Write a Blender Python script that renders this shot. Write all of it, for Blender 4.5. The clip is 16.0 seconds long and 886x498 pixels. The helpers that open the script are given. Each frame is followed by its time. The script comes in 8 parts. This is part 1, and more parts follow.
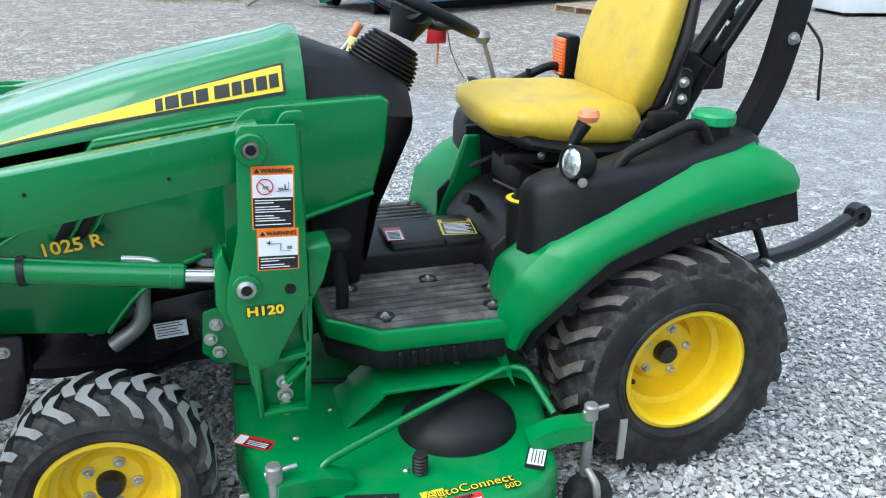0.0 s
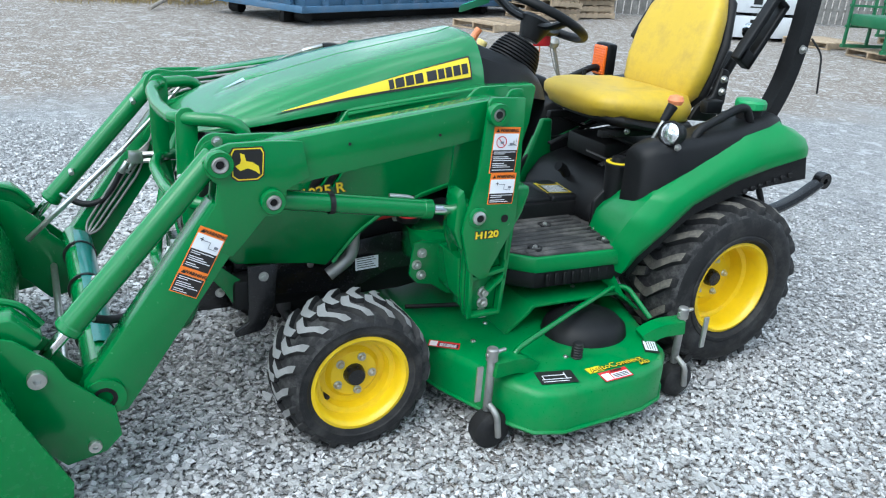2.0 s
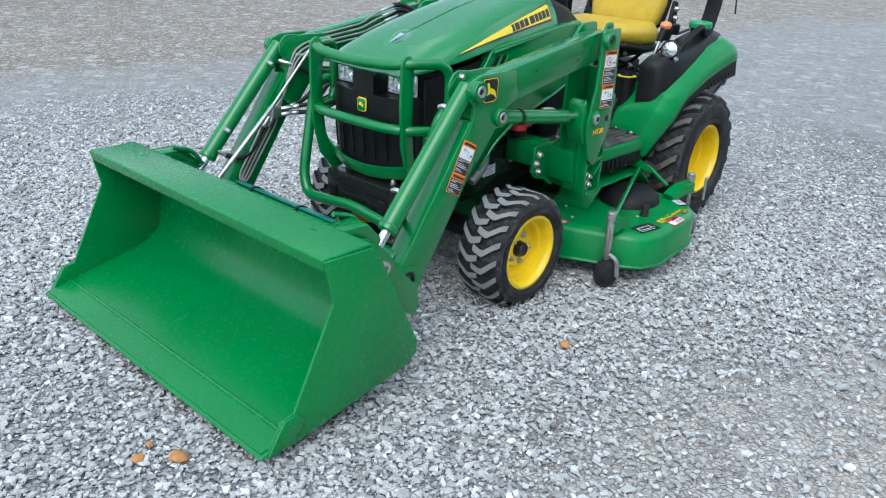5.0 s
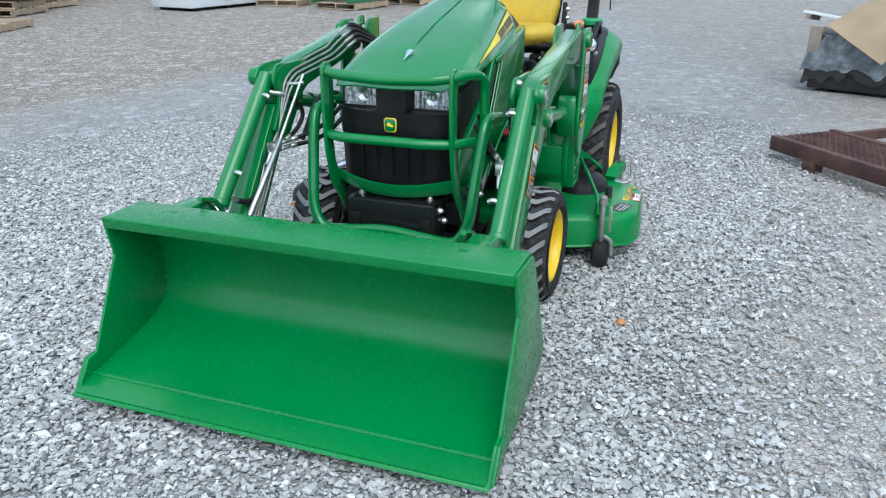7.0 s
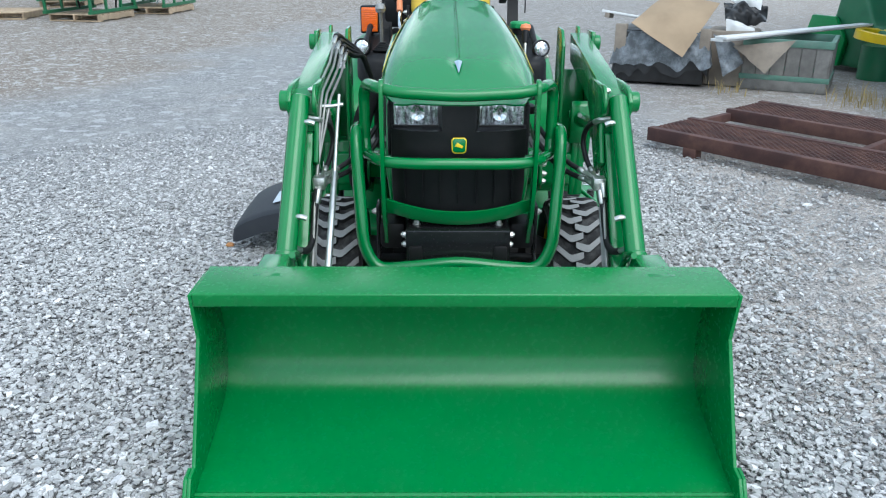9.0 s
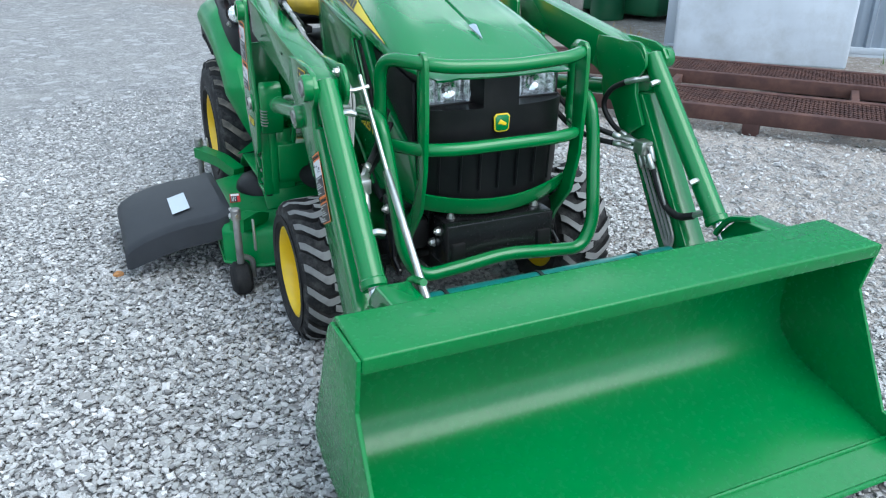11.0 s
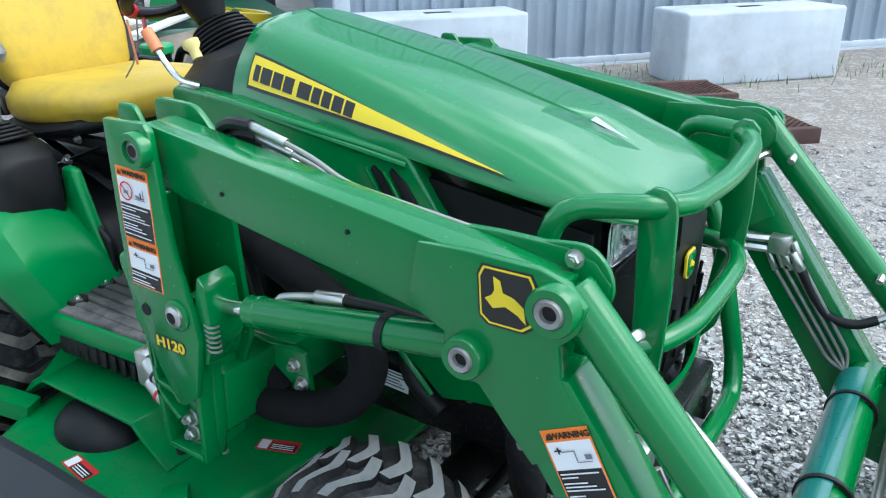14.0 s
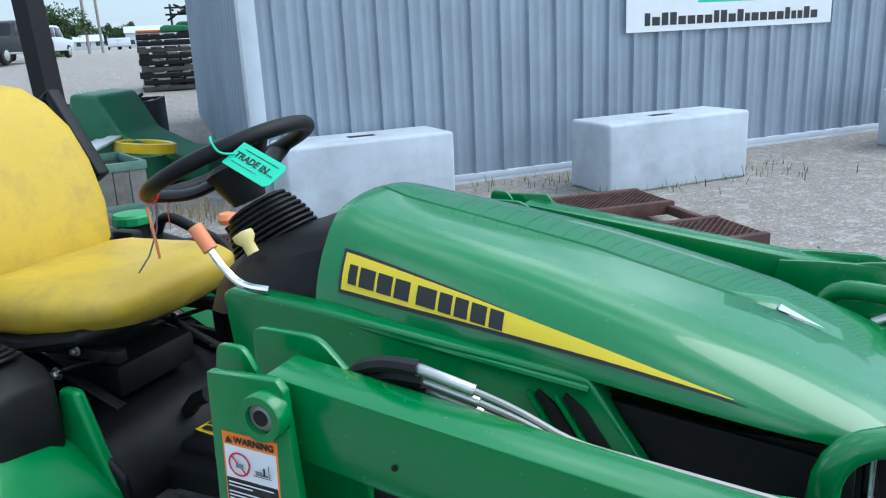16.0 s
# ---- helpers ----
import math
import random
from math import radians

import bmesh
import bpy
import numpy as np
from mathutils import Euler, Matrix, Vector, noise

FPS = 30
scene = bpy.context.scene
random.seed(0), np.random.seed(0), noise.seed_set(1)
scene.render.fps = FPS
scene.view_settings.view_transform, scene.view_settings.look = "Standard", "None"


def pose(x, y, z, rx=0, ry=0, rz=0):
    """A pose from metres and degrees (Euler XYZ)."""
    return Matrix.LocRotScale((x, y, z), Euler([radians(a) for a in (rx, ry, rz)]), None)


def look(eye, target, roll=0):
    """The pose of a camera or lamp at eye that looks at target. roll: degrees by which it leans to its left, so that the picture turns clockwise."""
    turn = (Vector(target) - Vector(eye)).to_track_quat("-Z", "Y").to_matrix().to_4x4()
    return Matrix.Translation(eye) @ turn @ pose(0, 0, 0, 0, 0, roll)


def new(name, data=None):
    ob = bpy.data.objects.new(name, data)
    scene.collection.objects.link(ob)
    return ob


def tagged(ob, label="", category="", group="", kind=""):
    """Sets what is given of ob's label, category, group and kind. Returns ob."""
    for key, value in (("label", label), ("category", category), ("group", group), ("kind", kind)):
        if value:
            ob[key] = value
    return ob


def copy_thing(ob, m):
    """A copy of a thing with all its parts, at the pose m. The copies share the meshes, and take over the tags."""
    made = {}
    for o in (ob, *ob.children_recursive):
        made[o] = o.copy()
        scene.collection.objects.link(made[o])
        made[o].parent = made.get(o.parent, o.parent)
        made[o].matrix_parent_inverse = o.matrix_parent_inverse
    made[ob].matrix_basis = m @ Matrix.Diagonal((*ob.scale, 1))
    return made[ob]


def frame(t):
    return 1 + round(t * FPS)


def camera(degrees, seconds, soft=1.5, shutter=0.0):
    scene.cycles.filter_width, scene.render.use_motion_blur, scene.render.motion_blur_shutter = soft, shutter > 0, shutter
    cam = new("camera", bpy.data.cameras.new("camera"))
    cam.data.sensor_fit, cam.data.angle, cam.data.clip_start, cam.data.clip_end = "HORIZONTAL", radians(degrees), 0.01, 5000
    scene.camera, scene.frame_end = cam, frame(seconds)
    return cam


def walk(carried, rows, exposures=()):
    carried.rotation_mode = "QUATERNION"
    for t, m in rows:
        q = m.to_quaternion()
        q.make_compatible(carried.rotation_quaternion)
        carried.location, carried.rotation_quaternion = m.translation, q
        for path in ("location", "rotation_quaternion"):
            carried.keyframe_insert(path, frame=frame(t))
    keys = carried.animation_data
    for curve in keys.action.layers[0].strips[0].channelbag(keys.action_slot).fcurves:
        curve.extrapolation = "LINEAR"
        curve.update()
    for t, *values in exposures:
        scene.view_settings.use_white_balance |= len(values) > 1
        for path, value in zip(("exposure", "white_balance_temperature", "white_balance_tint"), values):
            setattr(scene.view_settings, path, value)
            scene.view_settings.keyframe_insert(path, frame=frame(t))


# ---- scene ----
cam = camera(58.6, 16.0, 1.15)
PATH = [
    (0, (-1.155, -2.086, 1.416), (-0.613, -0.323, 0.642), 1.1),
    (0.5, (-1.39, -2.2, 1.43), (-0.722, -0.478, 0.662), 1.4),
    (1, (-1.635, -2.357, 1.45), (-0.864, -0.668, 0.708), 2.2),
    (1.5, (-1.904, -2.389, 1.428), (-1.064, -0.723, 0.706), 3.3),
    (2, (-2.197, -2.389, 1.431), (-1.316, -0.749, 0.701), 4.3),
    (2.5, (-2.515, -2.432, 1.435), (-1.573, -0.828, 0.7), 3.9),
    (3, (-2.747, -2.437, 1.452), (-1.721, -0.883, 0.723), 4.0),
    (3.5, (-3.004, -2.37, 1.433), (-1.95, -0.844, 0.685), 2.6),
    (4, (-3.262, -2.336, 1.454), (-2.125, -0.885, 0.676), 2.6),
    (4.5, (-3.538, -2.327, 1.469), (-2.247, -1.022, 0.674), 3.8),
    (5, (-3.782, -2.177, 1.434), (-2.412, -0.953, 0.645), 2.5),
    (5.2, (-3.881, -2.085, 1.449), (-2.494, -0.881, 0.658), 1.5),
    (7.3, (-4.45, -0.972, 1.384), (-2.673, -0.419, 0.65), 0.2),
    (7.5, (-4.463, -0.852, 1.382), (-2.674, -0.342, 0.647), 0.2),
    (8, (-4.486, -0.506, 1.388), (-2.647, -0.168, 0.676), -0.6),
    (8.5, (-4.405, -0.185, 1.373), (-2.54, -0.058, 0.664), -0.1),
    (9, (-4.333, 0.073, 1.367), (-2.468, 0.056, 0.645), 0.3),
    (9.2, (-4.319, 0.181, 1.351), (-2.46, 0.091, 0.618), 0.1),
    (11.3, (-3.612, 1.131, 1.344), (-1.993, 0.281, 0.536), 0.5),
    (11.5, (-3.505, 1.173, 1.362), (-1.915, 0.258, 0.566), 0.4),
    (12, (-3.161, 1.202, 1.341), (-1.628, 0.182, 0.56), 0.1),
    (12.5, (-2.865, 1.227, 1.347), (-1.413, 0.1, 0.557), 0.1),
    (13, (-2.587, 1.293, 1.343), (-1.298, -0.007, 0.537), -0.2),
    (13.5, (-2.399, 1.338, 1.333), (-1.249, -0.084, 0.523), -0.1),
    (14, (-2.188, 1.33, 1.334), (-1.16, -0.205, 0.567), -1.0),
    (14.5, (-2.021, 1.315, 1.357), (-1.119, -0.316, 0.629), -1.6),
    (15, (-1.839, 1.289, 1.363), (-1.008, -0.39, 0.664), -3.1),
    (15.5, (-1.704, 1.285, 1.383), (-0.889, -0.434, 0.765), -3.6),
    (16, (-1.649, 1.259, 1.435), (-0.837, -0.489, 0.902), -2.8),
]
walk(cam, [(t, look(eye, target, roll)) for t, eye, target, roll in PATH], [(0.0, 1.0, 6250, 7), (2.0, 0.93, 6250, 7), (3.5, 0.8, 6250, 8), (5.0, 0.63, 6250, 8), (8.0, 0.62, 6250, 8), (9.2, 0.66, 6250, 8), (12.5, 0.9, 6200, 8), (14.0, 1.0, 6250, 7), (16.0, 0.62, 6000, 7)])

# ---- light: bright overcast, soft sun behind cloud ----
world = bpy.data.worlds.new("world")
scene.world = world
world.use_nodes = True
wn, wl = world.node_tree.nodes, world.node_tree.links
sky = wn.new("ShaderNodeTexSky")
sky.sky_type = "NISHITA"
sky.sun_disc = False
sky.sun_elevation, sky.sun_rotation = radians(52), radians(245)
sky.air_density, sky.dust_density, sky.ozone_density = 1.0, 1.0, 1.5
# broken cloud over the blue
wco = wn.new("ShaderNodeTexCoord")
wns = wn.new("ShaderNodeTexNoise")
wns.inputs["Scale"].default_value, wns.inputs["Detail"].default_value = 2.4, 7.0
wrp = wn.new("ShaderNodeValToRGB")
wrp.color_ramp.elements[0].position, wrp.color_ramp.elements[1].position = 0.50, 0.68
wmx = wn.new("ShaderNodeMix")
wmx.data_type = "RGBA"
wmx.inputs[7].default_value = (12.5, 14.0, 15.2, 1)
wl.new(wco.outputs["Generated"], wns.inputs["Vector"])
wl.new(wns.outputs["Fac"], wrp.inputs["Fac"])
wl.new(wrp.outputs["Color"], wmx.inputs[0])
whz = wn.new("ShaderNodeMix")
whz.data_type = "RGBA"
whz.inputs[0].default_value = 0.7
whz.inputs[7].default_value = (4.4, 5.5, 6.6, 1)
wl.new(sky.outputs["Color"], whz.inputs[6])
wl.new(whz.outputs[2], wmx.inputs[6])
# the cloud glows round the veiled sun
wdt = wn.new("ShaderNodeVectorMath")
wdt.operation = "DOT_PRODUCT"
wdt.inputs[1].default_value = (-0.56, -0.26, 0.788)
wl.new(wco.outputs["Generated"], wdt.inputs[0])
wgl = wn.new("ShaderNodeMapRange")
for i, v in enumerate((-0.2, 1.0, 0.82, 1.3)):
    wgl.inputs[i + 1].default_value = v
wl.new(wdt.outputs["Value"], wgl.inputs[0])
wsc = wn.new("ShaderNodeVectorMath")
wsc.operation = "SCALE"
wl.new(wmx.outputs[2], wsc.inputs[0])
wl.new(wgl.outputs[0], wsc.inputs["Scale"])
wl.new(wsc.outputs["Vector"], wn["Background"].inputs["Color"])
wn["Background"].inputs["Strength"].default_value = 0.12

sun_data = bpy.data.lights.new("sun", "SUN")
sun_data.energy, sun_data.angle, sun_data.color = 1.3, radians(45), (1.0, 0.985, 0.95)
sun = new("sun", sun_data)
sun.matrix_world = look((-5.6, -2.6, 7.9), (0, 0, 0))

# ---- materials ----
def mat(name, color, rough=0.5, metal=0.0, vary=0.15, scale=6.0, bump=0.0, bump_scale=120.0, coat=0.0, dirt=None, dirt_amount=0.0, dirt_scale=5.0, spec=0.5, per_object=0.0):
    """A painted, moulded or worn surface: colour varied at two scales, fine relief, optional dirt."""
    m = bpy.data.materials.new(name)
    m.use_nodes = True
    n, l = m.node_tree.nodes, m.node_tree.links
    b = n["Principled BSDF"]
    b.inputs["Roughness"].default_value, b.inputs["Metallic"].default_value = rough, metal
    b.inputs["Coat Weight"].default_value, b.inputs["Coat Roughness"].default_value = coat, 0.035
    b.inputs["Specular IOR Level"].default_value = spec
    co = n.new("ShaderNodeTexCoord")
    big = n.new("ShaderNodeTexNoise")
    big.inputs["Scale"].default_value, big.inputs["Detail"].default_value = scale, 6
    l.new(co.outputs["Object"], big.inputs["Vector"])
    hsv = n.new("ShaderNodeHueSaturation")
    hsv.inputs["Color"].default_value = (*color, 1)
    mr = n.new("ShaderNodeMapRange")
    mr.inputs[1].default_value, mr.inputs[2].default_value = 0.3, 0.7
    mr.inputs[3].default_value, mr.inputs[4].default_value = 1 - vary, 1 + vary
    l.new(big.outputs["Fac"], mr.inputs[0])
    value = mr.outputs[0]
    if per_object:
        info = n.new("ShaderNodeObjectInfo")
        mp = n.new("ShaderNodeMapRange")
        mp.inputs[3].default_value, mp.inputs[4].default_value = 1 - per_object, 1 + per_object
        l.new(info.outputs["Random"], mp.inputs[0])
        mu = n.new("ShaderNodeMath")
        mu.operation = "MULTIPLY"
        l.new(value, mu.inputs[0])
        l.new(mp.outputs[0], mu.inputs[1])
        value = mu.outputs[0]
    l.new(value, hsv.inputs["Value"])
    out = hsv.outputs["Color"]
    fine = n.new("ShaderNodeTexNoise")
    fine.inputs["Scale"].default_value, fine.inputs["Detail"].default_value = bump_scale, 5
    l.new(co.outputs["Object"], fine.inputs["Vector"])
    rr = n.new("ShaderNodeMapRange")
    rr.inputs[3].default_value, rr.inputs[4].default_value = max(0.02, rough - 0.08), min(1, rough + 0.08)
    l.new(fine.outputs["Fac"], rr.inputs[0])
    l.new(rr.outputs[0], b.inputs["Roughness"])
    if dirt:
        dn = n.new("ShaderNodeTexNoise")
        dn.inputs["Scale"].default_value, dn.inputs["Detail"].default_value = dirt_scale, 9
        dn.inputs["Roughness"].default_value = 0.7
        l.new(co.outputs["Object"], dn.inputs["Vector"])
        dr = n.new("ShaderNodeMapRange")
        dr.inputs[1].default_value, dr.inputs[2].default_value = 0.46, 0.72
        dr.inputs[4].default_value = dirt_amount
        l.new(dn.outputs["Fac"], dr.inputs[0])
        mx = n.new("ShaderNodeMix")
        mx.data_type = "RGBA"
        mx.inputs[7].default_value = (*dirt, 1)
        l.new(dr.outputs[0], mx.inputs[0])
        l.new(out, mx.inputs[6])
        out = mx.outputs[2]
    l.new(out, b.inputs["Base Color"])
    if bump:
        bp = n.new("ShaderNodeBump")
        bp.inputs["Strength"].default_value, bp.inputs["Distance"].default_value = bump, 0.002
        l.new(fine.outputs["Fac"], bp.inputs["Height"])
        l.new(bp.outputs["Normal"], b.inputs["Normal"])
    return m


GREEN = mat("green_paint", (0.0, 0.16, 0.036), 0.24, vary=0.07, scale=3, bump=0.02, bump_scale=90, spec=0.45, coat=0.3)
GREEN_WORN = mat("green_paint_deck", (0.0, 0.19, 0.045), 0.3, vary=0.1, scale=5, bump=0.04, bump_scale=180, spec=0.3, dirt=(0.14, 0.15, 0.1), dirt_amount=0.16, dirt_scale=9)
GREEN_BUCKET = mat("green_paint_bucket", (0.0, 0.17, 0.036), 0.26, vary=0.09, scale=2.5, bump=0.02, bump_scale=60, spec=0.45, dirt=(0.02, 0.17, 0.06), dirt_amount=0.2, dirt_scale=4)
GREEN_PLASTIC = mat("green_fender_plastic", (0.0, 0.19, 0.045), 0.3, spec=0.35, vary=0.05, bump=0.03, bump_scale=300)
CAP_GREEN = mat("bright_green_cap", (0.006, 0.26, 0.08), 0.45, vary=0.06)
YELLOW = mat("yellow_rim_paint", (0.78, 0.52, 0.006), 0.35, vary=0.05, coat=0.2, dirt=(0.45, 0.3, 0.05), dirt_amount=0.25, dirt_scale=14)
SEAT_YELLOW = mat("yellow_vinyl", (0.56, 0.375, 0.028), 0.52, vary=0.08, bump=0.12, bump_scale=420, dirt=(0.24, 0.17, 0.05), dirt_amount=0.66, dirt_scale=6)
RUBBER = mat("tyre_rubber", (0.012, 0.012, 0.013), 0.7, vary=0.3, scale=9, bump=0.3, bump_scale=160, dirt=(0.15, 0.145, 0.135), dirt_amount=0.25, dirt_scale=12, spec=0.3)
LUG = mat("dusty_tread", (0.24, 0.24, 0.235), 0.85, vary=0.35, scale=14, bump=0.35, bump_scale=140, dirt=(0.27, 0.27, 0.265), dirt_amount=0.8, dirt_scale=14)
TREAD_GAP = mat("dusty_tread_gap", (0.012, 0.012, 0.013), 0.85, vary=0.3, scale=20, bump=0.3, bump_scale=140, dirt=(0.16, 0.155, 0.15), dirt_amount=0.45, dirt_scale=26)
LUG_REAR = mat("dusty_rear_tread", (0.075, 0.07, 0.062), 0.85, vary=0.3, scale=14, bump=0.35, bump_scale=140, dirt=(0.32, 0.28, 0.22), dirt_amount=0.75, dirt_scale=13)
BLACK_PLASTIC = mat("black_moulded_plastic", (0.0062, 0.0065, 0.0075), 0.48, vary=0.15, scale=8, bump=0.25, bump_scale=520, dirt=(0.05, 0.048, 0.046), dirt_amount=0.1, dirt_scale=7, spec=0.24)
DARK = mat("black_iron", (0.005, 0.005, 0.0055), 0.55, vary=0.3, scale=14, bump=0.15, dirt=(0.04, 0.037, 0.034), dirt_amount=0.12, dirt_scale=11, spec=0.3)
GRILLE_BLACK = mat("grille_black_plastic", (0.005, 0.005, 0.006), 0.4, vary=0.2, scale=8, bump=0.1, bump_scale=400, dirt=(0.06, 0.055, 0.05), dirt_amount=0.12, dirt_scale=10, spec=0.3)
BLACK_PAINT = mat("black_gloss_paint", (0.01, 0.01, 0.011), 0.25, vary=0.1, bump=0.03)
MAT_RUBBER = mat("rubber_floor_mat", (0.035, 0.034, 0.034), 0.7, vary=0.2, scale=10, bump=0.2, bump_scale=300, dirt=(0.25, 0.23, 0.21), dirt_amount=0.65, dirt_scale=7)
HOSE = mat("black_hose", (0.012, 0.012, 0.013), 0.5, vary=0.2, scale=30, bump=0.1, bump_scale=600, spec=0.3)
SLEEVE = mat("black_woven_sleeve", (0.009, 0.009, 0.01), 0.95, vary=0.2, scale=40, bump=0.6, bump_scale=700, spec=0.15)
STEEL = mat("zinc_steel", (0.55, 0.55, 0.53), 0.32, metal=0.9, vary=0.15, scale=30, dirt=(0.3, 0.27, 0.2), dirt_amount=0.25, dirt_scale=30)
CHROME = mat("chrome", (0.75, 0.75, 0.75), 0.12, metal=1.0, vary=0.05)
DULL_STEEL = mat("weathered_steel", (0.3, 0.3, 0.29), 0.5, metal=0.6, vary=0.25, scale=25, dirt=(0.2, 0.14, 0.09), dirt_amount=0.3, dirt_scale=25)
ORANGE = mat("orange_label", (0.85, 0.2, 0.02), 0.4, vary=0.03)
ORANGE_LENS = mat("amber_lens", (0.75, 0.13, 0.01), 0.25, vary=0.1, coat=0.4)
RED = mat("red", (0.55, 0.015, 0.02), 0.45, vary=0.08)
SALMON = mat("orange_grip", (0.75, 0.24, 0.1), 0.5, vary=0.08)
WHITE = mat("white_vinyl", (0.75, 0.76, 0.78), 0.4, vary=0.03)
LABEL_BLACK = mat("label_black", (0.012, 0.012, 0.012), 0.4, vary=0.05)
PRINT_GREY = mat("printed_grey_line", (0.16, 0.17, 0.2), 0.5, vary=0.05)
HOOD_GREEN = mat("polished_hood_green", (0.0, 0.165, 0.038), 0.24, vary=0.05, scale=3, spec=0.45, coat=0.6)
LABEL_YELLOW = mat("label_yellow", (0.74, 0.56, 0.02), 0.4, vary=0.03)
FADED = mat("faded_label_paper", (0.5, 0.56, 0.64), 0.6, vary=0.06)
CREAM = mat("cream_knob", (0.8, 0.65, 0.25), 0.4, vary=0.05)
TAG_GREEN = mat("mint_card", (0.03, 0.55, 0.33), 0.55, vary=0.05)
LENS = mat("reflector_glass", (0.72, 0.74, 0.76), 0.2, metal=0.8, vary=0.5, scale=70, bump=0.4, bump_scale=90)
CLEAR = mat("clear_polycarbonate", (0.95, 0.97, 0.98), 0.06, vary=0.02)
CLEAR.node_tree.nodes["Principled BSDF"].inputs["Transmission Weight"].default_value = 1.0
CLEAR.node_tree.nodes["Principled BSDF"].inputs["IOR"].default_value = 1.3
TEAL = mat("teal_green_tube", (0.005, 0.15, 0.13), 0.3, vary=0.08, coat=0.4)


# ---- mesh helpers ----
def bm_add(bm, other):
    me = bpy.data.meshes.new("tmp")
    other.to_mesh(me)
    other.free()
    bm.from_mesh(me)
    bpy.data.meshes.remove(me)
    return bm


def finish(name, bm, material, smooth=38, normals=True):
    if normals:
        bmesh.ops.recalc_face_normals(bm, faces=bm.faces[:])
    me = bpy.data.meshes.new(name)
    bm.to_mesh(me)
    bm.free()
    for m in material if isinstance(material, (list, tuple)) else [material]:
        me.materials.append(m)
    me.polygons.foreach_set("use_smooth", [True] * len(me.polygons))
    me.set_sharp_from_angle(angle=radians(smooth))
    return me


BASES = {}


def part(name, bm, material, parent, label="", smooth=38, at=None):
    ob = new(name, finish(name, bm, material, smooth))
    ob.parent = parent
    ob.matrix_parent_inverse = BASES.get(parent.name, Matrix())
    if at is not None:
        ob.matrix_basis = at
    if label:
        ob["label"] = label
    return ob


def thing(name, label, category, at=(0, 0, 0), group="", kind=""):
    ob = new(name)
    ob.empty_display_size = 0.1
    ob.location = at
    BASES[ob.name] = Matrix.Translation(at).inverted()
    return tagged(ob, label, category, group, kind)


def whole(name, bm, material, label, category, group="", kind="", smooth=38):
    return tagged(new(name, finish(name, bm, material, smooth)), label, category, group, kind)


def bevel(bm, r, seg=2, limit=25):
    if r > 0:
        edges = [e for e in bm.edges if len(e.link_faces) == 2 and e.calc_face_angle(0) > radians(limit)]
        bmesh.ops.bevel(bm, geom=edges, offset=r, segments=seg, profile=0.5, affect="EDGES", clamp_overlap=True)
    return bm


def box(x0, x1, y0, y1, z0, z1, r=0.004, seg=2, m=None):
    bm = bmesh.new()
    bmesh.ops.create_cube(bm, size=1, matrix=Matrix.Translation(((x0 + x1) / 2, (y0 + y1) / 2, (z0 + z1) / 2)) @ Matrix.Diagonal((abs(x1 - x0), abs(y1 - y0), abs(z1 - z0), 1)))
    bevel(bm, r, seg)
    if m is not None:
        bm.transform(m)
    return bm


def prism(pts, y0, y1, r=0.003, seg=2):
    """An outline in x and z, as thick as y0 to y1."""
    bm = bmesh.new()
    a = [bm.verts.new((x, y0, z)) for x, z in pts]
    b = [bm.verts.new((x, y1, z)) for x, z in pts]
    n = len(pts)
    bm.faces.new(a)
    bm.faces.new(b[::-1])
    for i in range(n):
        bm.faces.new((a[i], b[i], b[(i + 1) % n], a[(i + 1) % n]))
    bmesh.ops.recalc_face_normals(bm, faces=bm.faces[:])
    return bevel(bm, r, seg)


def slab(pts, z0, z1, r=0.003, seg=2):
    """An outline in x and y, as thick as z0 to z1."""
    bm = bmesh.new()
    a = [bm.verts.new((x, y, z0)) for x, y in pts]
    b = [bm.verts.new((x, y, z1)) for x, y in pts]
    n = len(pts)
    bm.faces.new(a)
    bm.faces.new(b[::-1])
    for i in range(n):
        bm.faces.new((a[i], b[i], b[(i + 1) % n], a[(i + 1) % n]))
    bmesh.ops.recalc_face_normals(bm, faces=bm.faces[:])
    return bevel(bm, r, seg)


def rounded(pts, r, n=5):
    """A line of points with its corners rounded."""
    pts = [Vector(p) for p in pts]
    out = [pts[0]]
    for a, b, c in zip(pts, pts[1:], pts[2:]):
        d = min(r, (a - b).length * 0.49, (c - b).length * 0.49)
        p, q = b + (a - b).normalized() * d, b + (c - b).normalized() * d
        for i in range(n + 1):
            t = i / n
            out.append(p * (1 - t) ** 2 + b * 2 * t * (1 - t) + q * t ** 2)
    out.append(pts[-1])
    return out


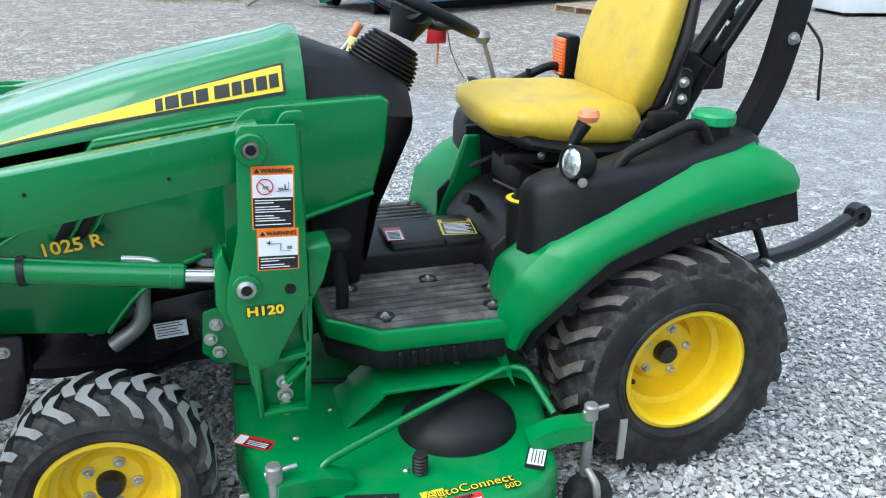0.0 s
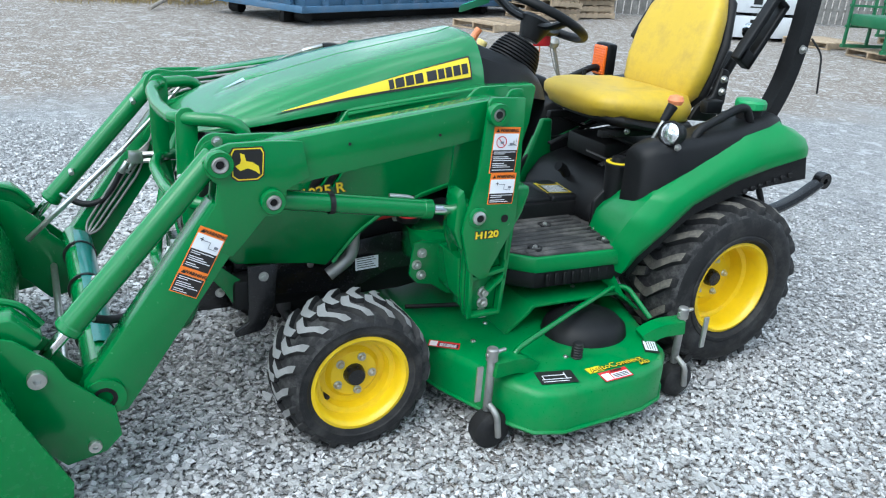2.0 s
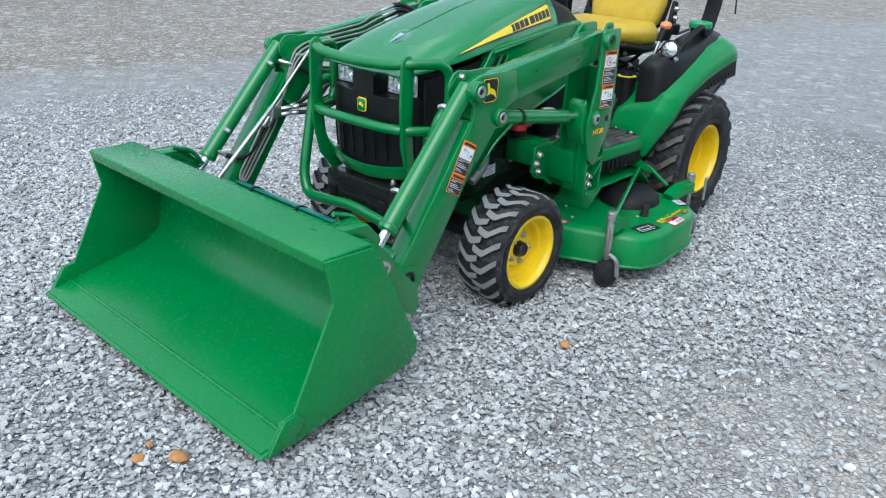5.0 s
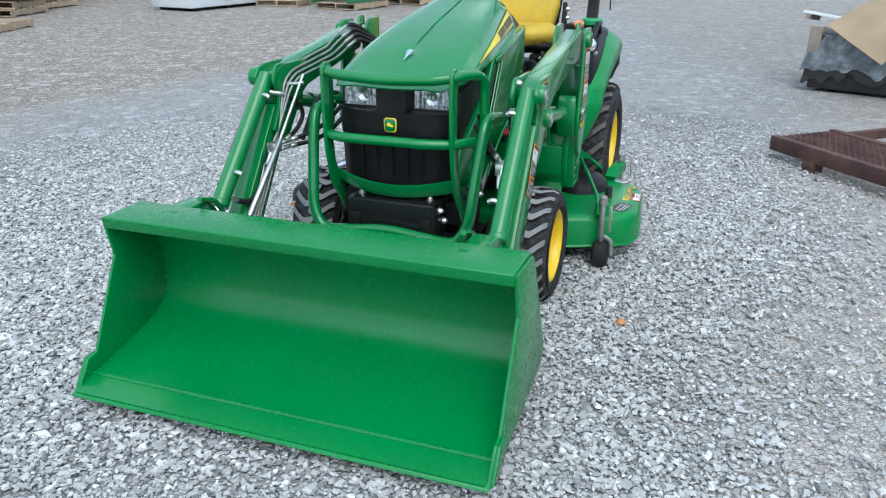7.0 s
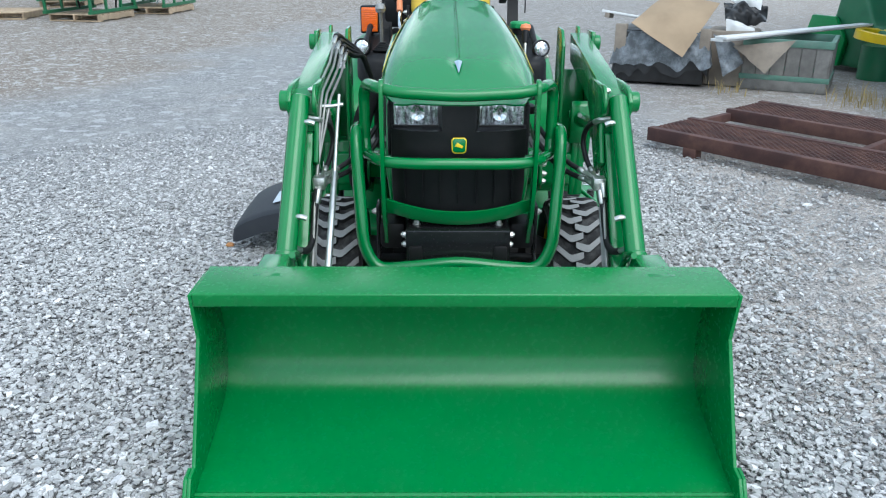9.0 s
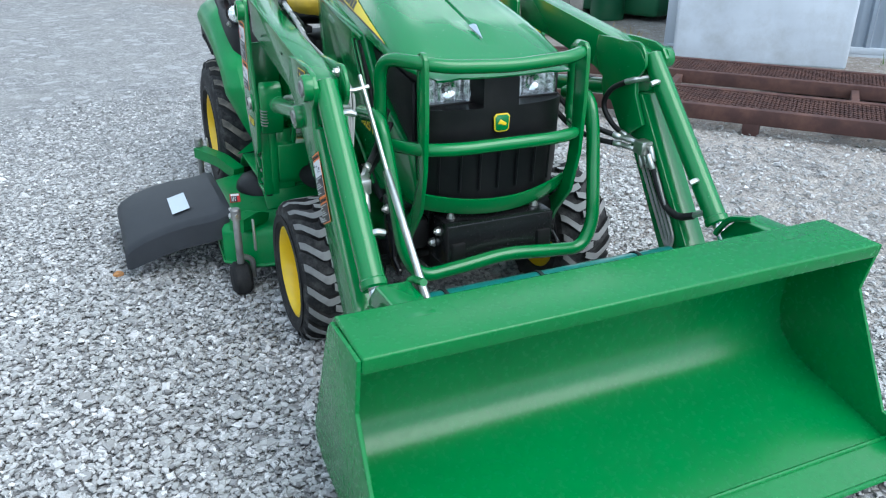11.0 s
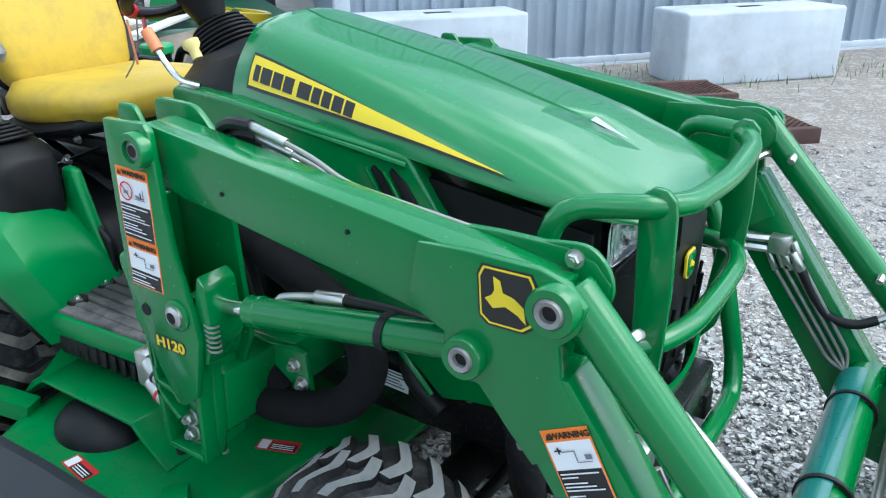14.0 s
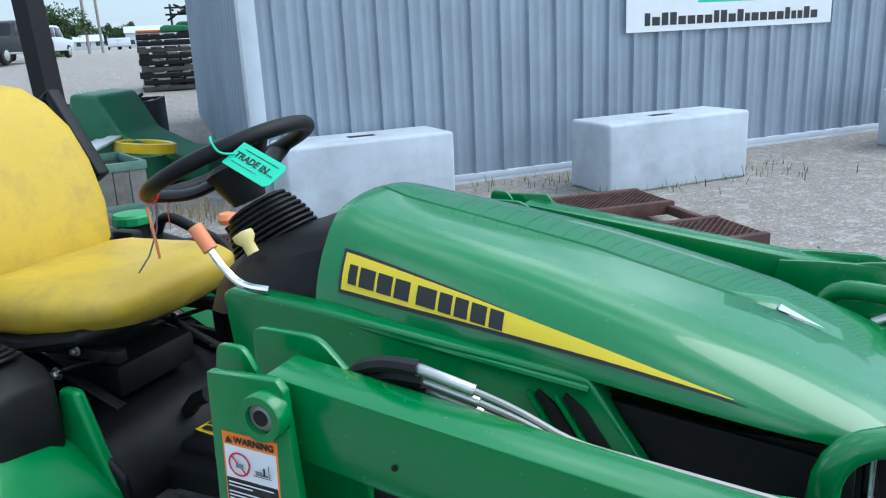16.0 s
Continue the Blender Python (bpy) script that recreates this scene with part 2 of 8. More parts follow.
def tube(pts, radius, n=12, r=0.0, flat=1.0, taper=1.0, square=False):
    """A round bar or hose along a line; r rounds its bends."""
    pts = rounded(pts, r) if r else [Vector(p) for p in pts]
    bm = bmesh.new()
    rings, up = [], None
    for i, p in enumerate(pts):
        d = (pts[min(i + 1, len(pts) - 1)] - pts[max(i - 1, 0)]).normalized()
        if up is None:
            up = Vector((0, 0, 1)) if abs(d.z) < 0.9 else Vector((0, 1, 0))
        up = (up - d * up.dot(d)).normalized()
        side = d.cross(up)
        rad = radius * (1 + (taper - 1) * i / max(1, len(pts) - 1))
        ring = []
        for k in range(n):
            a = 2 * math.pi * (k + (0.5 if square else 0)) / n
            ring.append(bm.verts.new(p + (side * math.cos(a) + up * math.sin(a) * flat) * rad))
        rings.append(ring)
    for a, b in zip(rings, rings[1:]):
        for k in range(n):
            bm.faces.new((a[k], a[(k + 1) % n], b[(k + 1) % n], b[k]))
    bm.faces.new(rings[0][::-1])
    bm.faces.new(rings[-1])
    return bm


def lathe(profile, n=32, axis="y", m=None):
    """Turns (radius, height) points about an axis; closed where the ends lie off it."""
    bm = bmesh.new()
    rings = []
    for r, h in profile:
        ring = []
        for k in range(n):
            a = 2 * math.pi * k / n
            c, s = r * math.cos(a), r * math.sin(a)
            ring.append(bm.verts.new({"y": (c, h, s), "z": (c, s, h), "x": (h, c, s)}[axis]))
        rings.append(ring)
    for a, b in zip(rings, rings[1:]):
        for k in range(n):
            bm.faces.new((a[k], a[(k + 1) % n], b[(k + 1) % n], b[k]))
    bmesh.ops.remove_doubles(bm, verts=bm.verts[:], dist=1e-6)
    if m is not None:
        bm.transform(m)
    return bm


def rod(a, b, radius, n=14, cap=0.0):
    """A straight cylinder from a to b with slightly rounded ends."""
    a, b = Vector(a), Vector(b)
    d = (b - a).normalized()
    c = min(cap or radius * 0.15, (b - a).length * 0.2)
    pts = [a, a + d * c, b - d * c, b]
    bm = tube(pts, radius, n)
    for v in bm.verts:
        for end in (a, b):
            if abs((v.co - end).dot(d)) < 1e-6:
                v.co = end + (v.co - end) * (1 - c / radius * 0.8)
    return bm


def loft(sections, close=False, cap=False):
    bm = bmesh.new()
    rows = [[bm.verts.new(p) for p in s] for s in sections]
    for a, b in zip(rows, rows[1:]):
        n = len(a)
        for k in range(n if close else n - 1):
            bm.faces.new((a[k], a[(k + 1) % n], b[(k + 1) % n], b[k]))
    if cap:
        bm.faces.new(rows[0][::-1])
        bm.faces.new(rows[-1])
    return bm


def thicken(bm, t):
    bmesh.ops.recalc_face_normals(bm, faces=bm.faces[:])
    bmesh.ops.solidify(bm, geom=bm.faces[:], thickness=t)
    return bm


def hexbolt(at, out, size=0.011):
    """A washer, hex nut and stud end that points along out."""
    m = Matrix.Translation(at) @ Vector(out).to_track_quat("Z", "Y").to_matrix().to_4x4()
    bm = lathe([(0, 0), (size * 1.35, 0), (size * 1.35, 0.003), (0, 0.003)], 16, "z")
    h = lathe([(0, 0.003), (size, 0.003), (size, 0.003 + size * 0.8), (size * 0.85, 0.003 + size), (0, 0.003 + size)], 6, "z")
    bm_add(bm, h)
    bm_add(bm, lathe([(0, size), (size * 0.5, size), (size * 0.5, size * 1.7), (0, size * 1.7)], 10, "z"))
    bm.transform(m)
    return bm


def boss(at, out, r, h, hole=0.55):
    """A round welded boss with a pin hole in its end."""
    m = Matrix.Translation(at) @ Vector(out).to_track_quat("Z", "Y").to_matrix().to_4x4()
    return lathe([(0, 0), (r, 0), (r, h * 0.8), (r * 0.93, h), (r * hole, h), (r * hole, h * 0.35), (0, h * 0.35)], 24, "z", m)


def lerp(table, x):
    xs = sorted(table)
    if x <= xs[0]:
        return table[xs[0]]
    for a, b in zip(xs, xs[1:]):
        if x <= b:
            t = (x - a) / (b - a)
            return table[a] * (1 - t) + table[b] * t
    return table[xs[-1]]


def words(body, size, bold=0.0):
    """A flat mesh of lettering, centred, in the x-y plane."""
    cu = bpy.data.curves.new("text", "FONT")
    cu.body, cu.size, cu.align_x, cu.align_y, cu.offset, cu.extrude, cu.resolution_u = body, size, "CENTER", "CENTER", bold, 0.0004, 3
    ob = bpy.data.objects.new("text", cu)
    scene.collection.objects.link(ob)
    bpy.context.view_layer.update()
    me = bpy.data.meshes.new_from_object(ob)
    bpy.data.objects.remove(ob)
    bpy.data.curves.remove(cu)
    bm = bmesh.new()
    bm.from_mesh(me)
    bpy.data.meshes.remove(me)
    return bm


def plate(name, parent, m, pieces, mats, label=""):
    """A printed sticker: pieces are (x0, y0, x1, y1, material) or ("words", x, y, size, bold, material, stretch), each laid a little above the last."""
    bm = bmesh.new()
    for i, p in enumerate(pieces):
        z = 0.0006 + 0.0004 * min(i, 6) + 0.00003 * i
        if isinstance(p[0], str):
            b = words(p[0], p[3], p[4])
            b.transform(Matrix.Translation((p[1], p[2], z)) @ Matrix.Diagonal((p[6] if len(p) > 6 else 1, 1, 1, 1)))
            k = p[5]
        else:
            b = box(p[0], p[2], p[1], p[3], 0 if i == 0 else z - 0.0004, z, 0)
            k = p[4]
        for f in b.faces:
            f.material_index = k
        bm_add(bm, b)
    bm.transform(m)
    return part(name, bm, mats, parent, label)


def side_frame(x, y, z, s, lean=0.0):
    """A frame for a sticker on a wall that faces +y or -y (s): x runs to the viewer's right, y up."""
    r = Matrix(((-s, 0, 0), (0, 0, s), (0, 1, 0))).to_4x4()
    return Matrix.Translation((x, y, z)) @ r @ pose(0, 0, 0, 0, 0, lean)

# ---- ground ----
def ground_material():
    m = bpy.data.materials.new("crushed_limestone_and_dirt")
    m.use_nodes = True
    n, l = m.node_tree.nodes, m.node_tree.links
    b = n["Principled BSDF"]
    b.inputs["Roughness"].default_value = 0.92
    b.inputs["Specular IOR Level"].default_value = 0.2
    co = n.new("ShaderNodeNewGeometry")
    pos = co.outputs["Position"]

    def noise_at(scale, detail=6, rough=0.6):
        t = n.new("ShaderNodeTexNoise")
        t.inputs["Scale"].default_value, t.inputs["Detail"].default_value, t.inputs["Roughness"].default_value = scale, detail, rough
        l.new(pos, t.inputs["Vector"])
        return t.outputs["Fac"]

    def ramp(fac, stops):
        r = n.new("ShaderNodeValToRGB")
        e = r.color_ramp.elements
        while len(e) < len(stops):
            e.new(0.5)
        for k, (p, c) in zip(e, stops):
            k.position, k.color = p, (*c, 1)
        l.new(fac, r.inputs["Fac"])
        return r.outputs["Color"]

    def rng(fac, a, b_, c=0.0, d=1.0):
        r = n.new("ShaderNodeMapRange")
        for i, v in enumerate((a, b_, c, d)):
            r.inputs[i + 1].default_value = v
        l.new(fac, r.inputs[0])
        return r.outputs[0]

    def mix(fac, a, b_, kind="MIX"):
        x = n.new("ShaderNodeMix")
        x.data_type, x.blend_type = "RGBA", kind
        if isinstance(fac, float):
            x.inputs[0].default_value = fac
        else:
            l.new(fac, x.inputs[0])
        for i, v in ((6, a), (7, b_)):
            if isinstance(v, tuple):
                x.inputs[i].default_value = (*v, 1)
            else:
                l.new(v, x.inputs[i])
        return x.outputs[2]

    def math_(op, a, b_):
        x = n.new("ShaderNodeMath")
        x.operation = op
        for i, v in enumerate((a, b_)):
            if isinstance(v, (int, float)):
                x.inputs[i].default_value = v
            else:
                l.new(v, x.inputs[i])
        return x.outputs[0]

    vor = n.new("ShaderNodeTexVoronoi")
    vor.inputs["Scale"].default_value = 52
    l.new(pos, vor.inputs["Vector"])
    sep = n.new("ShaderNodeSeparateColor")
    l.new(vor.outputs["Color"], sep.inputs[0])
    chips = ramp(sep.outputs[0], [(0.0, (0.16, 0.157, 0.158)), (0.2, (0.32, 0.317, 0.318)), (0.8, (0.47, 0.468, 0.465)), (1.0, (0.68, 0.675, 0.67))])
    # darker seams round the chips: fines in the gaps, with their shade painted in
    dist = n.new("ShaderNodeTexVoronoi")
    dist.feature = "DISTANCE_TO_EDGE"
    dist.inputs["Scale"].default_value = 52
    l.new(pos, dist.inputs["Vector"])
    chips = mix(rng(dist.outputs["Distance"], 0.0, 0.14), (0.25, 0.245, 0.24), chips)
    fine = mix(rng(noise_at(150), 0.35, 0.7, 0.0, 0.55), chips, (0.27, 0.273, 0.28))
    grey = mix(rng(noise_at(0.9, 8), 0.42, 0.62, 0.0, 0.5), fine, (0.38, 0.373, 0.362))
    big = n.new("ShaderNodeTexVoronoi")
    big.inputs["Scale"].default_value = 13
    l.new(pos, big.inputs["Vector"])
    sb = n.new("ShaderNodeSeparateColor")
    l.new(big.outputs["Color"], sb.inputs[0])
    grey = mix(rng(sb.outputs[1], 0.8, 0.95, 0.0, 0.4), grey, (0.2, 0.2, 0.205))
    grey = mix(rng(sb.outputs[2], 0.85, 0.97, 0.0, 0.4), grey, (0.66, 0.67, 0.69))
    dirt = ramp(noise_at(2.2, 9, 0.65), [(0.3, (0.13, 0.105, 0.085)), (0.55, (0.21, 0.18, 0.155)), (0.75, (0.3, 0.275, 0.25))])
    dirt = mix(0.3, dirt, (0.31, 0.26, 0.215))
    dirt = mix(rng(sep.outputs[1], 0.72, 0.9, 0.0, 0.75), dirt, (0.5, 0.49, 0.48))
    dirt = mix(rng(sep.outputs[2], 0.75, 0.95, 0.0, 0.6), dirt, (0.1, 0.09, 0.08))
    dirt = mix(rng(sb.outputs[0], 0.84, 0.96, 0.0, 0.5), dirt, (0.52, 0.52, 0.52))
    pale = mix(rng(noise_at(5, 8), 0.4, 0.65), (0.56, 0.505, 0.46), (0.44, 0.39, 0.352))
    # the worn lane behind the tractor, the yard by the building, bare patches
    sp = n.new("ShaderNodeSeparateXYZ")
    l.new(pos, sp.inputs[0])
    wob = math_("MULTIPLY", math_("SUBTRACT", noise_at(0.45, 6), 0.5), 3.2)
    across = math_("ADD", math_("ADD", math_("MULTIPLY", sp.outputs[0], 0.22), sp.outputs[1]), wob)
    lane = rng(across, 3.7, 5.0)
    yard = rng(math_("ADD", math_("ADD", math_("MULTIPLY", sp.outputs[0], 0.35), math_("MULTIPLY", sp.outputs[1], -1.0)), wob), 2.1, 3.6, 0.0, 0.8)
    bare = rng(noise_at(0.7, 7), 0.6, 0.72, 0.0, 0.5)
    fac = math_("MAXIMUM", lane, math_("MULTIPLY", yard, 0.75))
    # pale trodden fines on the ramp side
    side = rng(math_("ADD", math_("ADD", math_("MULTIPLY", sp.outputs[0], -0.35), math_("MULTIPLY", sp.outputs[1], -1.0)), math_("ADD", math_("MULTIPLY", wob, 0.35), math_("MULTIPLY", math_("MINIMUM", math_("ADD", sp.outputs[0], 1.3), 0.0), 0.8))), 0.7, 1.5, 0.0, 0.8)
    grey = mix(math_("MULTIPLY", math_("MAXIMUM", side, bare), rng(noise_at(3.5, 8), 0.35, 0.6, 0.5, 1.0)), grey, pale)
    # an old damp stain behind the rear wheel
    spot = math_("ADD", math_("POWER", math_("SUBTRACT", sp.outputs[0], 2.1), 2.0), math_("POWER", math_("MULTIPLY", math_("ADD", sp.outputs[1], 0.75), 1.5), 2.0))
    stain = math_("MULTIPLY", rng(math_("ADD", spot, math_("MULTIPLY", wob, 0.5)), 0.1, 1.1, 1.0, 0.0), rng(noise_at(4, 8), 0.4, 0.6, 0.0, 0.55))
    grey = mix(stain, grey, (0.17, 0.165, 0.165))
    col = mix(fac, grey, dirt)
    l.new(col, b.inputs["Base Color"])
    # each chip lies tilted its own way
    off, tip, dot = n.new("ShaderNodeVectorMath"), n.new("ShaderNodeVectorMath"), n.new("ShaderNodeVectorMath")
    off.operation, tip.operation, dot.operation = "SUBTRACT", "SUBTRACT", "DOT_PRODUCT"
    l.new(pos, off.inputs[0])
    l.new(vor.outputs["Position"], off.inputs[1])
    l.new(vor.outputs["Color"], tip.inputs[0])
    tip.inputs[1].default_value = (0.5, 0.5, 0.5)
    l.new(off.outputs[0], dot.inputs[0])
    l.new(tip.outputs[0], dot.inputs[1])
    facet = math_("MULTIPLY", dot.outputs["Value"], 70.0)
    h = math_("ADD", math_("MULTIPLY", math_("ADD", facet, math_("MULTIPLY", rng(dist.outputs["Distance"], 0.0, 0.2), 0.5)), math_("SUBTRACT", 1.0, math_("MULTIPLY", fac, 0.7))), math_("MULTIPLY", noise_at(90), 0.5))
    bp = n.new("ShaderNodeBump")
    bp.inputs["Strength"].default_value, bp.inputs["Distance"].default_value = 1.0, 0.012
    l.new(h, bp.inputs["Height"])
    l.new(bp.outputs["Normal"], b.inputs["Normal"])
    return m


def rise(x, y):
    """The land climbs gently towards the road beyond the building."""
    t = max(0.0, min(1.0, (x * 0.74 - y * 0.67 - 14) / 26))
    return 0.92 * t * t * (3 - 2 * t)


def build_ground():
    steps = [-900, -300, -120, -70, -50, -42, -38, -34, -30, -27, -24, -21, -18, -16, -13] + [v * 0.5 for v in range(-20, 31)] + [18, 21, 24, 27, 30, 34, 38, 42, 50, 70, 120, 300, 900]
    bm = bmesh.new()
    rows = [[bm.verts.new((x, y, noise.noise((x * 0.3, y * 0.3, 3)) * (0.012 if abs(x) < 14 and abs(y) < 14 else 0) - 0.006 + rise(x, y))) for y in steps] for x in steps]
    for a, b in zip(rows, rows[1:]):
        for k in range(len(steps) - 1):
            bm.faces.new((a[k], b[k], b[k + 1], a[k + 1]))
    whole("ground", bm, ground_material(), "grey crushed limestone gravel yard with a worn brown dirt lane", "ground", kind="structure")


def build_gravel():
    """Loose angular chips where the camera passes, one mesh."""
    rng = np.random.default_rng(5)
    n = 560000
    x = rng.uniform(-6.4, 3.2, n)
    y = rng.uniform(-4.4, 4.2, n)
    # thin out away from the machine and on the trodden side of the yard
    far = np.hypot((x + 1.9) / 4.5, (y + 0.1) / 4.2)
    wave = np.sin(x * 1.3 + 2) * np.sin(y * 1.7 + x * 0.6) + 0.5 * np.sin(x * 3.7 - y * 2.9)
    bare = -1.15 - 0.35 * x + 0.25 * np.sin(x * 2.1) - y - 0.8 * np.maximum(0, -1.3 - x)
    keep = rng.uniform(0, 1, n) < np.clip(1.9 - 1.9 * far, 0, 1) * np.clip(1.1 - 0.25 * np.maximum(wave, 0), 0.7, 1) * np.clip(1 - bare * 1.1, 0.22, 1.0)
    x, y = x[keep], y[keep]
    n = len(x)
    size = 0.0052 + 0.0125 * rng.beta(1.3, 2.9, n) + 0.009 * (rng.uniform(0, 1, n) > 0.982)
    # broken flakes: a wide lower outline, a flat top nearly as wide
    base = np.array([(1, 0.1, -0.5), (0.1, 1, -0.5), (-1, -0.1, -0.5), (-0.1, -1, -0.5), (0.85, 0.1, 0.5), (0.1, 0.85, 0.5), (-0.85, 0, 0.5), (0, -0.85, 0.5)], float)
    edge = rng.uniform(0.6, 1.35, (n, 4, 1))
    v = base[None] * np.concatenate([edge, edge], 1) + rng.normal(0, 0.1, (n, 8, 3)) * (1, 1, 0.6)
    v *= np.stack([np.ones(n), rng.uniform(0.5, 1.0, n), rng.uniform(0.26, 0.6, n)], 1)[:, None, :]
    a, t = rng.uniform(0, 2 * np.pi, n), rng.normal(0, 0.3, n)
    ca, sa, ct, st = np.cos(a)[:, None], np.sin(a)[:, None], np.cos(t)[:, None], np.sin(t)[:, None]
    vx, vz = v[..., 0] * ct - v[..., 2] * st, v[..., 0] * st + v[..., 2] * ct
    turn = rng.uniform(0, 2 * np.pi, n)[:, None]
    vx, vy = vx * np.cos(turn) - v[..., 1] * np.sin(turn), vx * np.sin(turn) + v[..., 1] * np.cos(turn)
    vx, vy = vx * ca - vy * sa, vx * sa + vy * ca
    co = np.stack([vx, vy, vz], -1) * size[:, None, None] + np.stack([x, y, size * 0.16 + 0.004 * rng.uniform(0, 1, n)], 1)[:, None, :]
    faces = np.array([(4, 5, 6, 7), (0, 1, 5, 4), (1, 2, 6, 5), (2, 3, 7, 6), (3, 0, 4, 7)])
    idx = (np.arange(n)[:, None, None] * 8 + faces[None]).reshape(-1)
    me = bpy.data.meshes.new("gravel")
    me.vertices.add(n * 8)
    me.vertices.foreach_set("co", co.reshape(-1))
    me.loops.add(len(idx))
    me.loops.foreach_set("vertex_index", idx.astype(np.int32))
    me.polygons.add(n * 5)
    me.polygons.foreach_set("loop_start", (np.arange(n * 5) * 4).astype(np.int32))
    me.polygons.foreach_set("use_smooth", np.zeros(n * 5, bool))
    me.update(calc_edges=True)
    m = bpy.data.materials.new("limestone_chips")
    m.use_nodes = True
    nd, l = m.node_tree.nodes, m.node_tree.links
    b = nd["Principled BSDF"]
    b.inputs["Roughness"].default_value = 0.85
    g = nd.new("ShaderNodeNewGeometry")
    r = nd.new("ShaderNodeValToRGB")
    e = r.color_ramp.elements
    for _ in range(3):
        e.new(0.5)
    for k, (p, c) in zip(e, [(0.0, (0.17, 0.165, 0.165)), (0.12, (0.30, 0.297, 0.295)), (0.55, (0.41, 0.412, 0.405)), (0.92, (0.55, 0.54, 0.545)), (0.99, (0.7, 0.695, 0.69))]):
        k.position, k.color = p, (*c, 1)
    l.new(g.outputs["Random Per Island"], r.inputs["Fac"])
    t = nd.new("ShaderNodeTexNoise")
    t.inputs["Scale"].default_value, t.inputs["Detail"].default_value = 130, 4
    l.new(g.outputs["Position"], t.inputs["Vector"])
    h = nd.new("ShaderNodeHueSaturation")
    mr = nd.new("ShaderNodeMapRange")
    mr.inputs[3].default_value, mr.inputs[4].default_value = 0.7, 1.25
    l.new(t.outputs["Fac"], mr.inputs[0])
    l.new(mr.outputs[0], h.inputs["Value"])
    l.new(r.outputs["Color"], h.inputs["Color"])
    l.new(h.outputs["Color"], b.inputs["Base Color"])
    me.materials.append(m)
    tagged(new("gravel", me), "loose angular grey limestone chips covering the yard", "gravel", kind="stuff")


build_ground()
build_gravel()
OCHRE = mat("ochre_stone", (0.42, 0.2, 0.075), 0.85, vary=0.25, scale=40, bump=0.4, bump_scale=120)
for k, (x, y, r) in enumerate(((-2.93, -0.47, 0.026), (-3.01, -0.395, 0.019), (-2.96, -0.36, 0.012), (-0.775, 1.066, 0.02), (-1.62, -0.855, 0.021), (-3.25, -0.95, 0.02))):
    bm = bmesh.new()
    bmesh.ops.create_icosphere(bm, subdivisions=2, radius=r)
    for v in bm.verts:
        v.co = v.co * (1 + 0.5 * noise.noise(v.co * 45 + Vector((k, 0, 0))))
        v.co.z *= 0.55
    bm.transform(Matrix.Translation((x, y, r * 0.3 + 0.004)))
    whole("stone", bm, OCHRE, "ochre brown stone lying among the gravel", "stone", "ochre stones")

# ---- the compact tractor: nose towards -x, rear axle over x = 0 ----
tractor = thing("compact_tractor", "green compact utility tractor with yellow seat and yellow rims on gravel", "tractor", (-0.72, 0, 0))

# hood, as sections across the machine
RIDGE = {-1.845: 0.892, -1.8: 0.92, -1.74: 0.946, -1.69: 0.968, -1.63: 0.995, -1.34: 1.075, -1.15: 1.115, -1.0: 1.146, -0.95: 1.163, -0.925: 1.158}
SH_Y = {-1.845: 0.165, -1.75: 0.205, -1.6: 0.215, -1.4: 0.2, -1.2: 0.18, -0.98: 0.155, -0.925: 0.145}
SH_Z = {-1.845: 0.893, -1.75: 0.932, -1.6: 0.984, -1.4: 1.042, -1.2: 1.088, -0.98: 1.128, -0.925: 1.128}
LO_Y = {-1.845: 0.205, -1.75: 0.245, -1.6: 0.266, -1.4: 0.26, -1.2: 0.245, -0.95: 0.218, -0.925: 0.215}
LO_Z = {-1.845: 0.895, -1.75: 0.899, -1.6: 0.926, -1.4: 0.955, -1.2: 0.98, -0.95: 1.01, -0.925: 1.012}


def hood_side(x, f, s, out=0.0):
    """A point of the hood's flank, f = 0 at the shoulder and 1 at the lower edge."""
    y = lerp(SH_Y, x) * (1 - f) + lerp(LO_Y, x) * f + 0.012 * math.sin(math.pi * f)
    z = lerp(SH_Z, x) * (1 - f) + lerp(LO_Z, x) * f
    return Vector((x, s * (y + out), z + out * 0.3))


def hood_section(x):
    half = []
    zr, ys, zs = lerp(RIDGE, x), lerp(SH_Y, x), lerp(SH_Z, x)
    for f in (0.0, 0.016, 0.032, 0.3, 0.6, 0.85):
        dip = 0.007 * max(0.0, min(1.0, (x + 1.66) / 0.04)) if f < 0.02 else 0.0
        half.append((f * ys, zr - dip - (zr - 0.006 - zs) * f ** 2.2 * 0.9))
    pts = [Vector((x, y, z)) for y, z in half] + [hood_side(x, f, 1) for f in (0.06, 0.2, 0.4, 0.6, 0.8, 0.95, 1.0)]
    left = [Vector((p.x, -p.y, p.z)) for p in pts[:0:-1]]
    return left + pts


xs = [-1.845, -1.84, -1.83, -1.81, -1.77, -1.73, -1.69, -1.63, -1.55, -1.45, -1.34, -1.25, -1.15, -1.07, -1.0, -0.97, -0.95, -0.935, -0.925]
hood = part("hood", thicken(loft([hood_section(x) for x in xs]), 0.006), HOOD_GREEN, tractor, "glossy green hood with a centre groove", 50)

